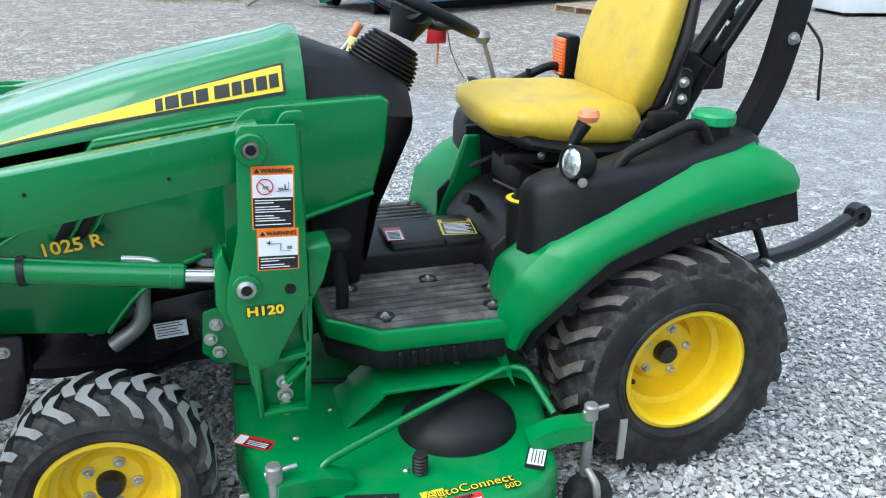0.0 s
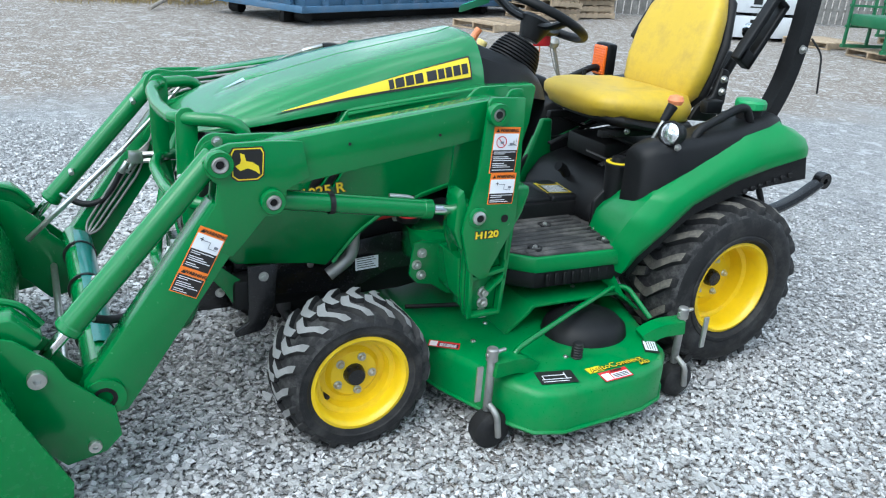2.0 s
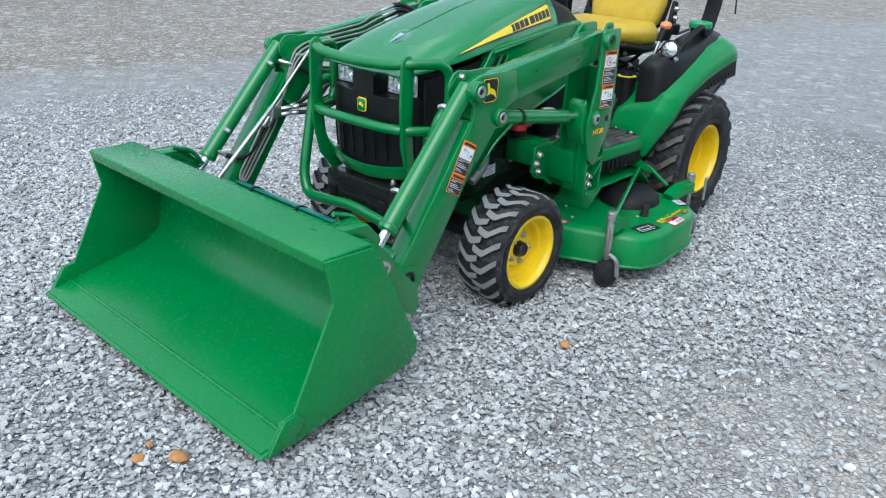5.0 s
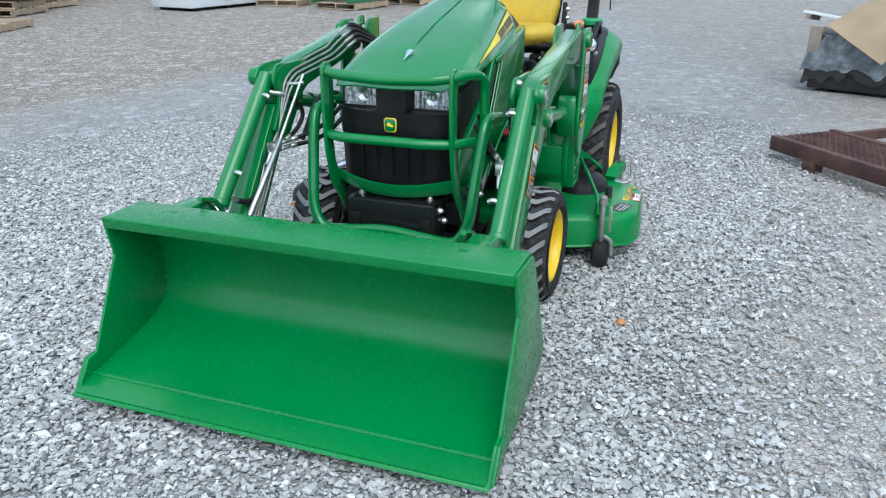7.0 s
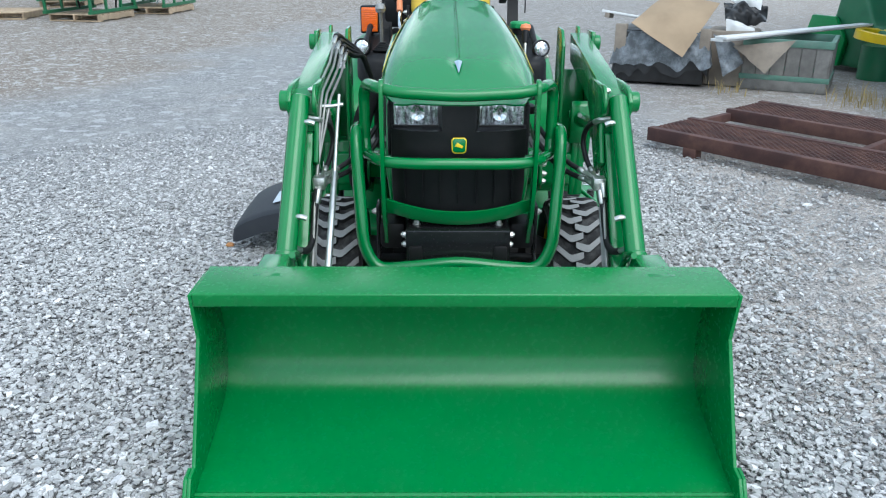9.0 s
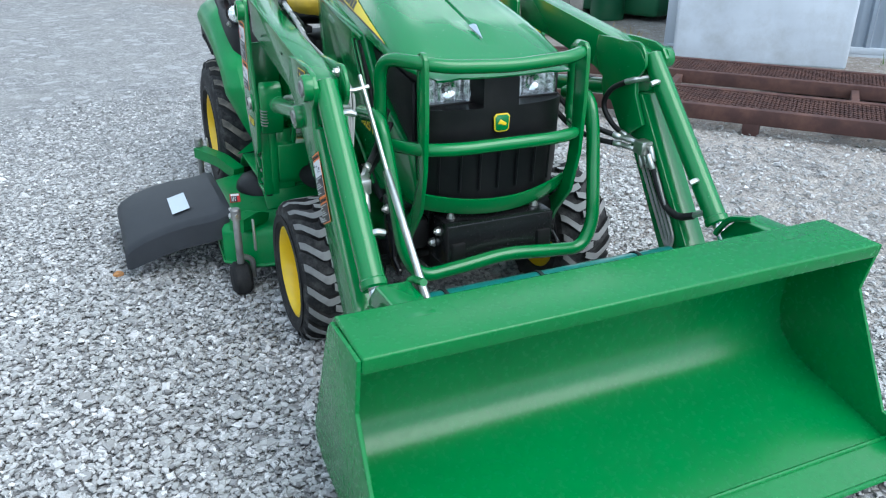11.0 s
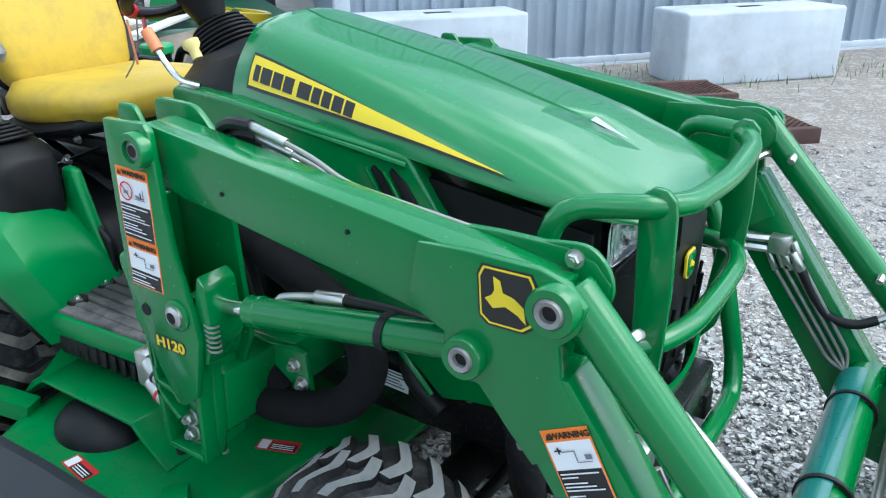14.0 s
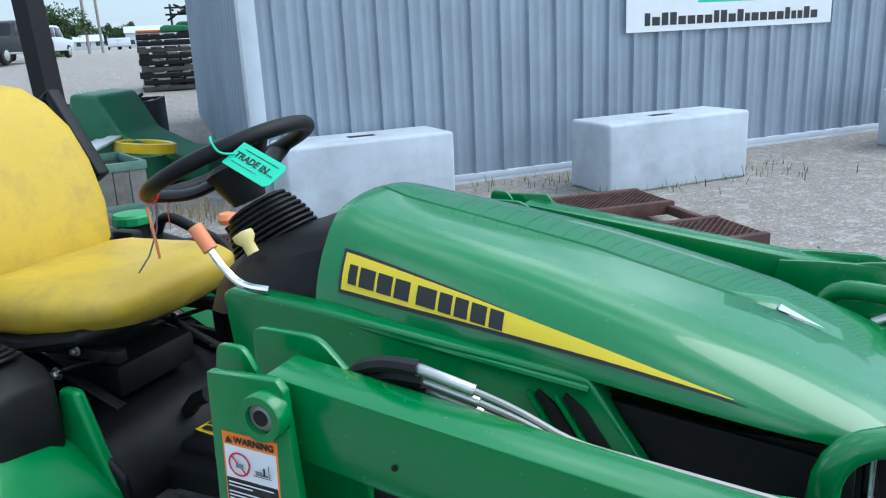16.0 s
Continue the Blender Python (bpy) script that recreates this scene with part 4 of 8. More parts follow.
# seat suspension
part("seat_base", box(-0.33, 0.0, -0.12, 0.12, 0.69, 0.765, 0.012), DARK, seat)
for s in (-1, 1):
    part("seat_rail", box(-0.40, 0.02, s * 0.15, s * 0.18, 0.805, 0.832, 0.004), DARK, seat)
    part("scissor_arm", tube([(-0.38, s * 0.165, 0.70), (-0.05, s * 0.165, 0.82)], 0.014, 8, flat=0.4), DARK, seat)
    part("scissor_arm", tube([(-0.05, s * 0.17, 0.70), (-0.38, s * 0.17, 0.82)], 0.014, 8, flat=0.4), DARK, seat)
    part("bolt", hexbolt((-0.215, s * 0.178, 0.76), (0, s, 0), 0.011), STEEL, seat)
    part("bolt", hexbolt((-0.30, s * 0.19, 0.83), (0, s, 0), 0.009), STEEL, seat)
part("seat_wiring", tube([(-0.4, -0.1, 0.74), (-0.3, -0.2, 0.70), (-0.1, -0.18, 0.75), (0.05, -0.22, 0.84)], 0.006, 6, 0.06), HOSE, seat)

# operator floor, centre hump and steps
for s in (-1, 1):
    outline = [(-0.93, s * 0.006), (-0.92, s * 0.335), (-0.80, s * 0.44), (-0.46, s * 0.455), (-0.36, s * 0.43), (-0.30, s * 0.3), (-0.30, s * 0.006)]
    wide = [(x - 0.004, y * 1.012) for x, y in outline]
    skirt = part("step_skirt", slab(wide, 0.435, 0.492, 0.012), GREEN_PLASTIC, tractor, "green step skirt")
    part("step_base", slab([(x, y * 0.985) for x, y in outline], 0.375, 0.438, 0.012), BLACK_PLASTIC, tractor, "black lower step moulding")
    floor_mat = part("floor_mat", slab([(x, y * 0.985) for x, y in outline], 0.488, 0.502, 0.006), MAT_RUBBER, tractor, "dusty black ribbed rubber floor mat")
    for k in range(10):
        y = s * (0.106 + 0.033 * k)
        x0 = -0.90 if abs(y) < 0.34 else -0.90 + (abs(y) - 0.335) * 1.1
        part("mat_rib", box(x0, -0.475 + 0.012 * (k % 2), y - 0.0115, y + 0.0115, 0.498, 0.508, 0.004, 1), MAT_RUBBER, floor_mat)
    for hx, hy in ((-0.78, 0.39), (-0.50, 0.395), (-0.47, 0.30), (-0.84, 0.215), (-0.62, 0.205)):
        part("mat_hole", lathe([(0.017, 0.5085), (0.024, 0.5095), (0.026, 0.506), (0.026, 0.502), (0, 0.502), (0, 0.505), (0.015, 0.505)], 20, "z", Matrix.Translation((hx, s * hy, 0))), DARK, floor_mat)
        part("bolt", hexbolt((hx, s * hy, 0.503), (0, 0, 1), 0.008), STEEL, floor_mat)
    for k in range(9):
        part("step_notch", box(-0.76 + 0.035 * k, -0.745 + 0.035 * k, s * 0.438, s * 0.4465, 0.385, 0.43, 0.003, 1), BLACK_PLASTIC, skirt)
part("hump_box", box(-0.70, -0.43, -0.115, 0.065, 0.495, 0.575, 0.014, 3), BLACK_PLASTIC, tractor, "black centre floor box")
part("hump_step", box(-0.545, -0.425, -0.125, 0.075, 0.495, 0.582, 0.014, 3), BLACK_PLASTIC, tractor)
plate("operating_label", tractor, Matrix.Translation((-0.482, -0.035, 0.5825)) @ pose(0, 0, 0, 0, 0, -8), [(-0.052, -0.062, 0.048, 0.062, 0), (-0.046, -0.058, 0.044, 0.030, 1)] + [(-0.04, -0.052 + 0.0095 * k, 0.038 - 0.008 * (k % 3), -0.0475 + 0.0095 * k, 2) for k in range(8)] + [(-0.04, 0.038, 0.036, 0.054, 1)], [LABEL_YELLOW, LABEL_BLACK, WHITE], "yellow and black instruction label")
plate("warning_sticker", tractor, Matrix.Translation((-0.672, -0.03, 0.5755)) @ pose(0, 0, 0, 0, 0, -4), [(-0.026, -0.05, 0.026, 0.05, 0), (-0.022, -0.046, 0.022, 0.025, 1)] + [(-0.018, -0.04 + 0.009 * k, 0.016, -0.036 + 0.009 * k, 2) for k in range(6)], [RED, WHITE, LABEL_BLACK], "small white and red label")
part("pedal_arm", tube([(-0.88, -0.31, 0.42), (-0.87, -0.315, 0.55), (-0.885, -0.32, 0.68)], 0.017, 10, 0.03), DARK, tractor)
part("brake_pedal", slab([(-0.93, -0.345), (-0.915, -0.365), (-0.86, -0.36), (-0.845, -0.34), (-0.85, -0.295), (-0.865, -0.28), (-0.915, -0.285), (-0.93, -0.3)], 0.675, 0.712, 0.014), BLACK_PLASTIC, tractor, "black rubber brake pedal")
part("transmission_cover", prism([(-0.455, 0.49), (-0.44, 0.56), (-0.38, 0.64), (-0.2, 0.69), (0.15, 0.71), (0.2, 0.49)], -0.24, 0.24, 0.045, 4), BLACK_PLASTIC, tractor, "black transmission tunnel")

# rear fenders: green arch, black console on top
ARCH = {0: (-0.44, 0.40), 1: (-0.43, 0.47), 2: (-0.36, 0.565), 3: (-0.25, 0.655), 4: (-0.075, 0.725), 5: (0.08, 0.762), 6: (0.25, 0.793)}
CROWN = {0: (-0.505, 0.40), 1: (-0.505, 0.51), 2: (-0.475, 0.61), 3: (-0.39, 0.69), 4: (-0.2, 0.785), 5: (-0.02, 0.865), 6: (0.15, 0.90)}
for s in (-1, 1):
    rows = []
    for k in range(25):
        q = k / 4
        i = min(5, int(q))
        f = q - i
        ax, az = [ARCH[i][c] * (1 - f) + ARCH[i + 1][c] * f for c in (0, 1)]
        cx, cz = [CROWN[i][c] * (1 - f) + CROWN[i + 1][c] * f for c in (0, 1)]
        yo = 0.455 + 0.075 * min(1, q / 2)
        rows.append([(ax + 0.01, s * (yo - 0.02), az - 0.012), (ax, s * yo, az), (ax * 0.72 + cx * 0.28, s * (yo + 0.006), az * 0.72 + cz * 0.28), (ax * 0.4 + cx * 0.6, s * (yo - 0.01), az * 0.4 + cz * 0.6 + 0.008), (cx, s * (yo - 0.05), cz), (cx + 0.02, s * (yo - 0.09), cz + 0.015), (cx + 0.03, s * (yo - 0.2), cz + 0.0), (cx + 0.03, s * 0.26, cz - 0.04)])
    rows.append([(0.26, s * 0.50, 0.785), (0.275, s * 0.515, 0.795), (0.272, s * 0.515, 0.82), (0.255, s * 0.505, 0.855), (0.215, s * 0.48, 0.885), (0.2, s * 0.44, 0.895), (0.2, s * 0.32, 0.88), (0.2, s * 0.26, 0.85)])
    fender = part("fender", thicken(loft(rows), 0.008), GREEN_PLASTIC, tractor, "green plastic rear fender", 45)
    # black lip along the tyre, with square notches
    lip_rows = []
    for k in range(25):
        q = k / 4
        i = min(5, int(q))
        f = q - i
        ax, az = [ARCH[i][c] * (1 - f) + ARCH[i + 1][c] * f for c in (0, 1)]
        yo = 0.45 + 0.07 * min(1, q / 2)
        drop = 0.028 + 0.06 * max(0, (q - 2.5) / 3.5)
        lip_rows.append([(ax + 0.012, s * yo, az + 0.006), (ax + 0.016 + drop * 0.3, s * (yo - 0.004), az - drop), (ax + 0.02 + drop * 0.3, s * (yo - 0.06), az - drop - 0.005), (ax + 0.02, s * (yo - 0.06), az - 0.01)])
    lip = part("fender_lip", thicken(loft(lip_rows, True), 0.004), BLACK_PLASTIC, fender, "black fender lip")
    for k in range(7):
        part("lip_notch", box(-0.02 + 0.035 * k, 0.0 + 0.035 * k, s * 0.512, s * 0.524, 0.672 + 0.0075 * k, 0.69 + 0.0075 * k, 0.003, 1), DARK, fender)
    if s > 0:
        part("inner_fender", prism([(-0.47, 0.47), (-0.45, 0.56), (-0.41, 0.66), (-0.37, 0.78), (-0.32, 0.78), (-0.30, 0.45)], s * 0.24, s * 0.27, 0.012, 3), GREEN_PLASTIC, fender)
    part("wheel_tub", prism([(-0.46, 0.42), (-0.46, 0.60), (-0.35, 0.70), (0.2, 0.76), (0.22, 0.5)], s * 0.245, s * 0.262, 0.008), BLACK_PLASTIC, fender)
    # console
    secs = []
    for x, w0, w1, z0, z1 in ((-0.425, 0.30, 0.425, 0.635, 0.815), (-0.412, 0.285, 0.445, 0.63, 0.83), (-0.37, 0.275, 0.468, 0.65, 0.848), (-0.24, 0.26, 0.478, 0.73, 0.86), (-0.05, 0.26, 0.478, 0.80, 0.885), (0.10, 0.265, 0.474, 0.84, 0.915), (0.17, 0.28, 0.465, 0.86, 0.925), (0.20, 0.30, 0.44, 0.87, 0.915)):
        w0 = max(w0, 0.352 if x < -0.1 else 0.30) if s < 0 else w0
        x = x + 0.07 * max(0, min(1, (-0.1 - x) / 0.25)) if s > 0 else x
        secs.append([(x, s * w0, z0), (x, s * w0, z1 - 0.012), (x, s * (w0 + 0.012), z1), (x, s * (w1 - 0.05), z1 + 0.004), (x, s * (w1 - 0.018), z1 - 0.006), (x, s * w1, z1 - 0.03), (x, s * (w1 + 0.006), z0)])
    console = part("fender_console", loft(secs, True, True), BLACK_PLASTIC, fender, "black moulded fender console", 45)
    part("grab_handle", tube([(-0.21, s * 0.43, 0.855), (-0.185, s * 0.43, 0.89), (-0.02, s * 0.425, 0.955), (0.02, s * 0.425, 0.955), (0.055, s * 0.425, 0.895)], 0.015, 12, 0.03), BLACK_PLASTIC, console, "black grab handle")
    # round work lamp
    lo = 0.035 if s > 0 else 0.0
    M_l = Matrix.Translation((-0.335 + lo, s * 0.445, 0.885)) @ pose(0, 0, 0, 0, 8, -14 * s)
    lamp = part("work_lamp", lathe([(0, 0.065), (0.02, 0.063), (0.036, 0.045), (0.042, 0.01), (0.042, -0.005), (0.038, -0.006), (0.038, 0.0)], 24, "x", M_l), BLACK_PLASTIC, console, "round work lamp")
    part("lamp_lens", lathe([(0.038, 0.001), (0.03, -0.006), (0.015, -0.010), (0, -0.011)], 24, "x", M_l), LENS, lamp)
    part("lamp_bracket", tube([(-0.30 + lo, s * 0.445, 0.85), (-0.30 + lo, s * 0.445, 0.835)], 0.02, 10, flat=0.6), BLACK_PLASTIC, lamp)
    part("bolt", hexbolt((-0.315 + lo, s * 0.47, 0.842), (-0.3, s, 0), 0.009), STEEL, lamp)
    # amber turn lamp on the console's rear
    if s > 0:
        amber = part("turn_lamp", box(0.025, 0.075, 0.38, 0.48, 0.915, 1.06, 0.012), BLACK_PLASTIC, console, "amber turn lamp")
        part("amber_lens", box(0.015, 0.027, 0.387, 0.473, 0.925, 1.05, 0.008), ORANGE_LENS, amber)
        for k in range(11):
            part("lens_rib", box(0.0125, 0.016, 0.391, 0.469, 0.93 + 0.0105 * k, 0.936 + 0.0105 * k, 0.001, 1), ORANGE_LENS, amber)
# fuel cap, levers and boots
cap = part("fuel_cap", lathe([(0, 0), (0.052, 0), (0.056, 0.004), (0.056, 0.024), (0.05, 0.032), (0.02, 0.035), (0, 0.035)], 12, "z", Matrix.Translation((0.088, -0.378, 0.942))), CAP_GREEN, tractor, "bright green fuel cap", 25)
part("filler_neck", lathe([(0.045, 0), (0.045, 0.06), (0, 0.06)], 20, "z", Matrix.Translation((0.088, -0.378, 0.89))), BLACK_PLASTIC, tractor)
dial = part("range_dial", lathe([(0, 0), (0.05, 0), (0.05, 0.012), (0.04, 0.016), (0.026, 0.018), (0.024, 0.035), (0, 0.037)], 24, "z", Matrix.Translation((-0.377, -0.265, 0.725))), BLACK_PLASTIC, tractor, "black depth dial with a yellow scale")
part("dial_ring", lathe([(0.032, 0.0165), (0.046, 0.0145), (0.046, 0.0155), (0.032, 0.0178)], 24, "z", Matrix.Translation((-0.377, -0.265, 0.725))), LABEL_YELLOW, dial)
part("dial_post", lathe([(0.04, 0), (0.045, 0.2), (0, 0.2)], 20, "z", Matrix.Translation((-0.377, -0.265, 0.53))), BLACK_PLASTIC, dial)
lever = part("lift_lever", rod((-0.335, -0.365, 0.84), (-0.268, -0.371, 0.968), 0.007), STEEL, tractor)
part("lever_grip", tube([(-0.30, -0.368, 0.907), (-0.272, -0.371, 0.96)], 0.014, 10, taper=1.4), BLACK_PLASTIC, lever)
part("lever_knob", lathe([(0, -0.012), (0.022, -0.01), (0.028, 0.004), (0.022, 0.018), (0, 0.024)], 16, "z", Matrix.Translation((-0.263, -0.371, 0.974))), SALMON, lever, "orange knob")
lever = part("loader_lever", tube([(-0.228, 0.35, 0.86), (-0.245, 0.35, 0.94), (-0.285, 0.35, 1.06)], 0.008, 8), DULL_STEEL, tractor, "tall grey control lever")
part("lever_knob", lathe([(0, -0.025), (0.02, -0.018), (0.027, 0.0), (0.02, 0.02), (0, 0.026)], 16, "z", Matrix.Translation((-0.288, 0.35, 1.068))), DULL_STEEL, lever)
bm = bmesh.new()
for k in range(5):
    bm_add(bm, box(-0.285 + 0.008 * k, -0.175 - 0.008 * k, 0.295 + 0.008 * k, 0.395 - 0.008 * k, 0.860 + 0.008 * k, 0.869 + 0.008 * k, 0.003, 1))
part("lever_boot", bm, BLACK_PLASTIC, lever, "black ribbed lever boot")
lever = part("hitch_lever", tube([(-0.15, 0.31, 0.86), (-0.14, 0.31, 0.97)], 0.009, 8), BLACK_PLASTIC, tractor)
lever = part("throttle_lever", tube([(-0.83, 0.215, 1.02), (-0.79, 0.235, 1.03), (-0.755, 0.235, 1.06), (-0.73, 0.235, 1.093)], 0.007, 8, 0.03), CHROME, tractor)
part("lever_grip", tube([(-0.733, 0.235, 1.09), (-0.705, 0.236, 1.13)], 0.0135, 12), SALMON, lever, "orange throttle grip")
part("cream_knob", lathe([(0, 0), (0.012, 0), (0.012, 0.02), (0.02, 0.03), (0.02, 0.042), (0, 0.046)], 14, "z", Matrix.Translation((-0.755, 0.15, 1.062)) @ pose(0, 0, 0, 0, 30, 0)), CREAM, tractor, "cream pull knob")
part("floor_lever", tube([(-0.40, 0.0, 0.62), (-0.42, -0.004, 0.645), (-0.45, -0.01, 0.66)], 0.018, 10), BLACK_PLASTIC, tractor)

# roll bar, hitch and rear lights
for s in (-1, 1):
    post = part("roll_bar_post", tube([(0.14, s * 0.345, 0.72), (0.19, s * 0.35, 0.88), (0.262, s * 0.35, 1.02), (0.295, s * 0.35, 1.2), (0.333, s * 0.35, 1.75)], 0.04, 4, 0.08, square=True), BLACK_PLASTIC, tractor, "black square roll bar post")
    part("bolt", hexbolt((0.285, s * 0.381, 1.15), (0, s, 0), 0.012), DULL_STEEL, post)
    part("belt_strap", tube([(0.05, s * 0.27, 0.9), (0.2, s * 0.3, 0.93), (0.24, s * 0.33, 0.9)], 0.014, 8, 0.04, flat=0.3), HOSE, tractor)
part("roll_bar_top", tube([(0.332, -0.35, 1.72), (0.335, -0.325, 1.80), (0.335, 0.325, 1.80), (0.332, 0.35, 1.72)], 0.04, 4, 0.08, square=True), BLACK_PLASTIC, tractor)
part("tool_box", box(0.20, 0.42, 0.05, 0.36, 0.93, 1.08, 0.012), BLACK_PLASTIC, tractor, "black box behind the seat")
part("post_wire", tube([(0.315, -0.385, 1.19), (0.345, -0.42, 1.14), (0.345, -0.43, 1.06), (0.355, -0.43, 1.0)], 0.004, 6, 0.03), HOSE, tractor)
link = part("top_link", tube([(0.20, -0.05, 0.86), (0.31, -0.09, 1.14)], 0.018, 10), DARK, tractor, "black top link with a steel eye")
part("link_eye", lathe([(0.014, -0.018), (0.028, -0.018), (0.03, 0.0), (0.028, 0.018), (0.014, 0.018), (0.014, -0.018)], 20, "y", Matrix.Translation((0.325, -0.093, 1.18))), CHROME, link)
for s in (-1, 1):
    arm = part("lift_arm", tube([(0.16, s * 0.2, 0.40), (0.55, s * 0.235, 0.48), (0.66, s * 0.24, 0.525), (0.74, s * 0.245, 0.575)], 0.03, 8, 0.06, flat=0.75), BLACK_PAINT, tractor, "black lower hitch arm")
    part("link_eye", lathe([(0.012, -0.02), (0.035, -0.02), (0.037, 0.0), (0.035, 0.02), (0.012, 0.02), (0.012, -0.02)], 20, "y", Matrix.Translation((0.76, s * 0.245, 0.586))), BLACK_PAINT, arm)
    part("lift_rod", rod((0.45, s * 0.24, 0.47), (0.30, s * 0.22, 0.78), 0.013), DARK, arm)
    part("arm_pin", rod((0.44, s * 0.2, 0.462), (0.44, s * 0.29, 0.462), 0.012), STEEL, arm)


# wheels
def tyre_parts(name, R, w, rim_r, lugs, lug_h, lug_w, lug_mat, rim_depth, flow, label):
    """A wheel about the origin, axle along y, its outer face towards -y."""
    wheel = new(name)
    wheel["label"] = label
    h = w / 2
    prof = [(rim_r, -h * 0.78), (rim_r + 0.012, -h * 0.86), (rim_r + (R - rim_r) * 0.35, -h * 0.99), (rim_r + (R - rim_r) * 0.62, -h), (R - 0.035, -h * 0.95), (R - 0.016, -h * 0.86), (R - 0.006, -h * 0.6), (R, 0), (R - 0.006, h * 0.6), (R - 0.016, h * 0.86), (R - 0.035, h * 0.95), (rim_r + (R - rim_r) * 0.6, h), (rim_r + (R - rim_r) * 0.3, h * 0.98), (rim_r, h * 0.8), (rim_r, -h * 0.78)]
    body = lathe(prof, 64)
    for f in body.faces:
        p = f.calc_center_median()
        f.material_index = 2 if p.x * p.x + p.z * p.z > (R - 0.03) ** 2 else 0
    bm_add(body, lathe([(rim_r + 0.02, -h * 0.9), (rim_r + 0.03, -h * 1.0), (rim_r + 0.042, -h * 1.0), (rim_r + 0.05, -h * 0.93)], 64))

    def carcass(v):
        a = abs(v)
        for (r0, h0), (r1, h1) in zip(prof[7:], prof[8:12]):
            if a * h <= h1:
                t = (a * h - h0) / (h1 - h0)
                return r0 + (r1 - r0) * t
        return prof[11][0]

    part("tyre", body, [RUBBER, lug_mat, TREAD_GAP], wheel, "black tyre with dusty chevron lugs", 40)
    # one bent lug for each half of the tread, repeated round the tyre
    step = 2 * math.pi / lugs
    for s in (-1, 1):
        rows = []
        for v, turn, wide in ((-0.16, 0.50, 0.55), (-0.13, 0.50, 0.9), (0.05, 0.60, 1.0), (0.24, 0.68, 1.0), (0.34, 0.66, 1.0), (0.55, 0.40, 0.95), (0.74, 0.14, 0.95), (0.84, 0.02, 0.95), (0.885, -0.03, 0.9), (0.91, -0.05, 0.8)):
            lat = s * h * v
            half = step * wide * lug_w
            base_r = carcass(v) - 0.006
            top_r = R + lug_h - 0.007 * v * v - (0.005 if v < -0.15 else 0) - max(0, v - 0.72) * 0.07 - (0.010 if v > 0.9 else 0)
            c = flow * step * turn
            rows.append([(rr * math.cos(c + da), lat, rr * math.sin(c + da)) for rr, da in ((base_r, -half * 1.15), (top_r, -half * 0.86), (top_r, half * 0.86), (base_r, half * 1.15))])
        bm = loft(rows, True, True)
        bmesh.ops.recalc_face_normals(bm, faces=bm.faces[:])
        # dust lies on the worn tops, the flanks stay dark
        for f in bm.faces:
            p = f.calc_center_median()
            f.material_index = 1 if f.normal.dot(Vector((p.x, 0, p.z)).normalized()) > 0.75 else 0
        me = finish("tread_lug", bm, [RUBBER, lug_mat], 40, normals=False)
        for k in range(lugs):
            lug = new("tread_lug", me)
            lug.parent = wheel
            lug.matrix_basis = Matrix.Rotation(step * (k + (0.5 if s > 0 else 0.0)), 4, "Y")
    # rim dish
    d = rim_depth
    part("rim", lathe([(rim_r + 0.012, -h * 0.82), (rim_r + 0.014, -h * 0.88), (rim_r + 0.004, -h * 0.9), (rim_r - 0.004, -h * 0.84), (rim_r - 0.010, -h * 0.7), (rim_r - 0.012, -h * 0.82 + d * 0.55), (rim_r - 0.028, -h * 0.82 + d * 0.6), (rim_r - 0.034, -h * 0.82 + d), (rim_r * 0.62, -h * 0.82 + d), (rim_r * 0.52, -h * 0.82 + d * 0.82), (rim_r * 0.3, -h * 0.82 + d * 0.8), (0, -h * 0.82 + d * 0.8)], 48), YELLOW, wheel, "yellow dished steel rim")
    part("rim_back", lathe([(rim_r, h * 0.8), (rim_r * 0.6, h * 0.4), (0, h * 0.4)], 32), YELLOW, wheel)
    yc = -h * 0.82 + d * 0.8
    part("hub_cap", lathe([(0, -0.03), (0.026, -0.028), (0.031, -0.018), (0.033, 0.0), (0, 0)], 20, "y", Matrix.Translation((0, yc, 0))), BLACK_PAINT, wheel, "black hub cap")
    for k in range(5):
        a = 2 * math.pi * k / 5 + 0.3
        part("wheel_bolt", hexbolt((rim_r * 0.42 * math.cos(a), yc - 0.001, rim_r * 0.42 * math.sin(a)), (0, -1, 0), 0.010), STEEL, wheel)
    part("valve_stem", rod((rim_r * 0.8 * math.cos(4.1), -h * 0.82 + d, rim_r * 0.8 * math.sin(4.1)), (rim_r * 0.74 * math.cos(4.1), -h * 0.82 + d - 0.035, rim_r * 0.74 * math.sin(4.1)), 0.007), HOSE, wheel)
    return wheel


def mount(wheel, x, y, z, spin):
    flip = Matrix.Rotation(math.pi, 4, "Z") if y > 0 else Matrix()
    wheel.matrix_basis = Matrix.Translation((x, y, z)) @ flip @ Matrix.Rotation(spin, 4, "Y")
    wheel.parent = tractor
    wheel.matrix_parent_inverse = BASES[tractor.name]


for y, spin in ((-0.452, 0.4), (0.452, 1.1)):
    mount(tyre_parts("front_wheel", 0.222, 0.215, 0.137, 20, 0.013, 0.21, LUG, 0.07, 1 if y < 0 else -1, "front wheel with dusty chevron tyre and yellow rim"), -1.442, y, 0.218, spin)
for y, spin in ((-0.415, 0.2), (0.415, 0.9)):
    mount(tyre_parts("rear_wheel", 0.312, 0.30, 0.163, 20, 0.02, 0.2, LUG_REAR, 0.13, 1 if y < 0 else -1, "rear wheel with large chevron tyre and yellow rim"), 0.0, y, 0.318, spin)

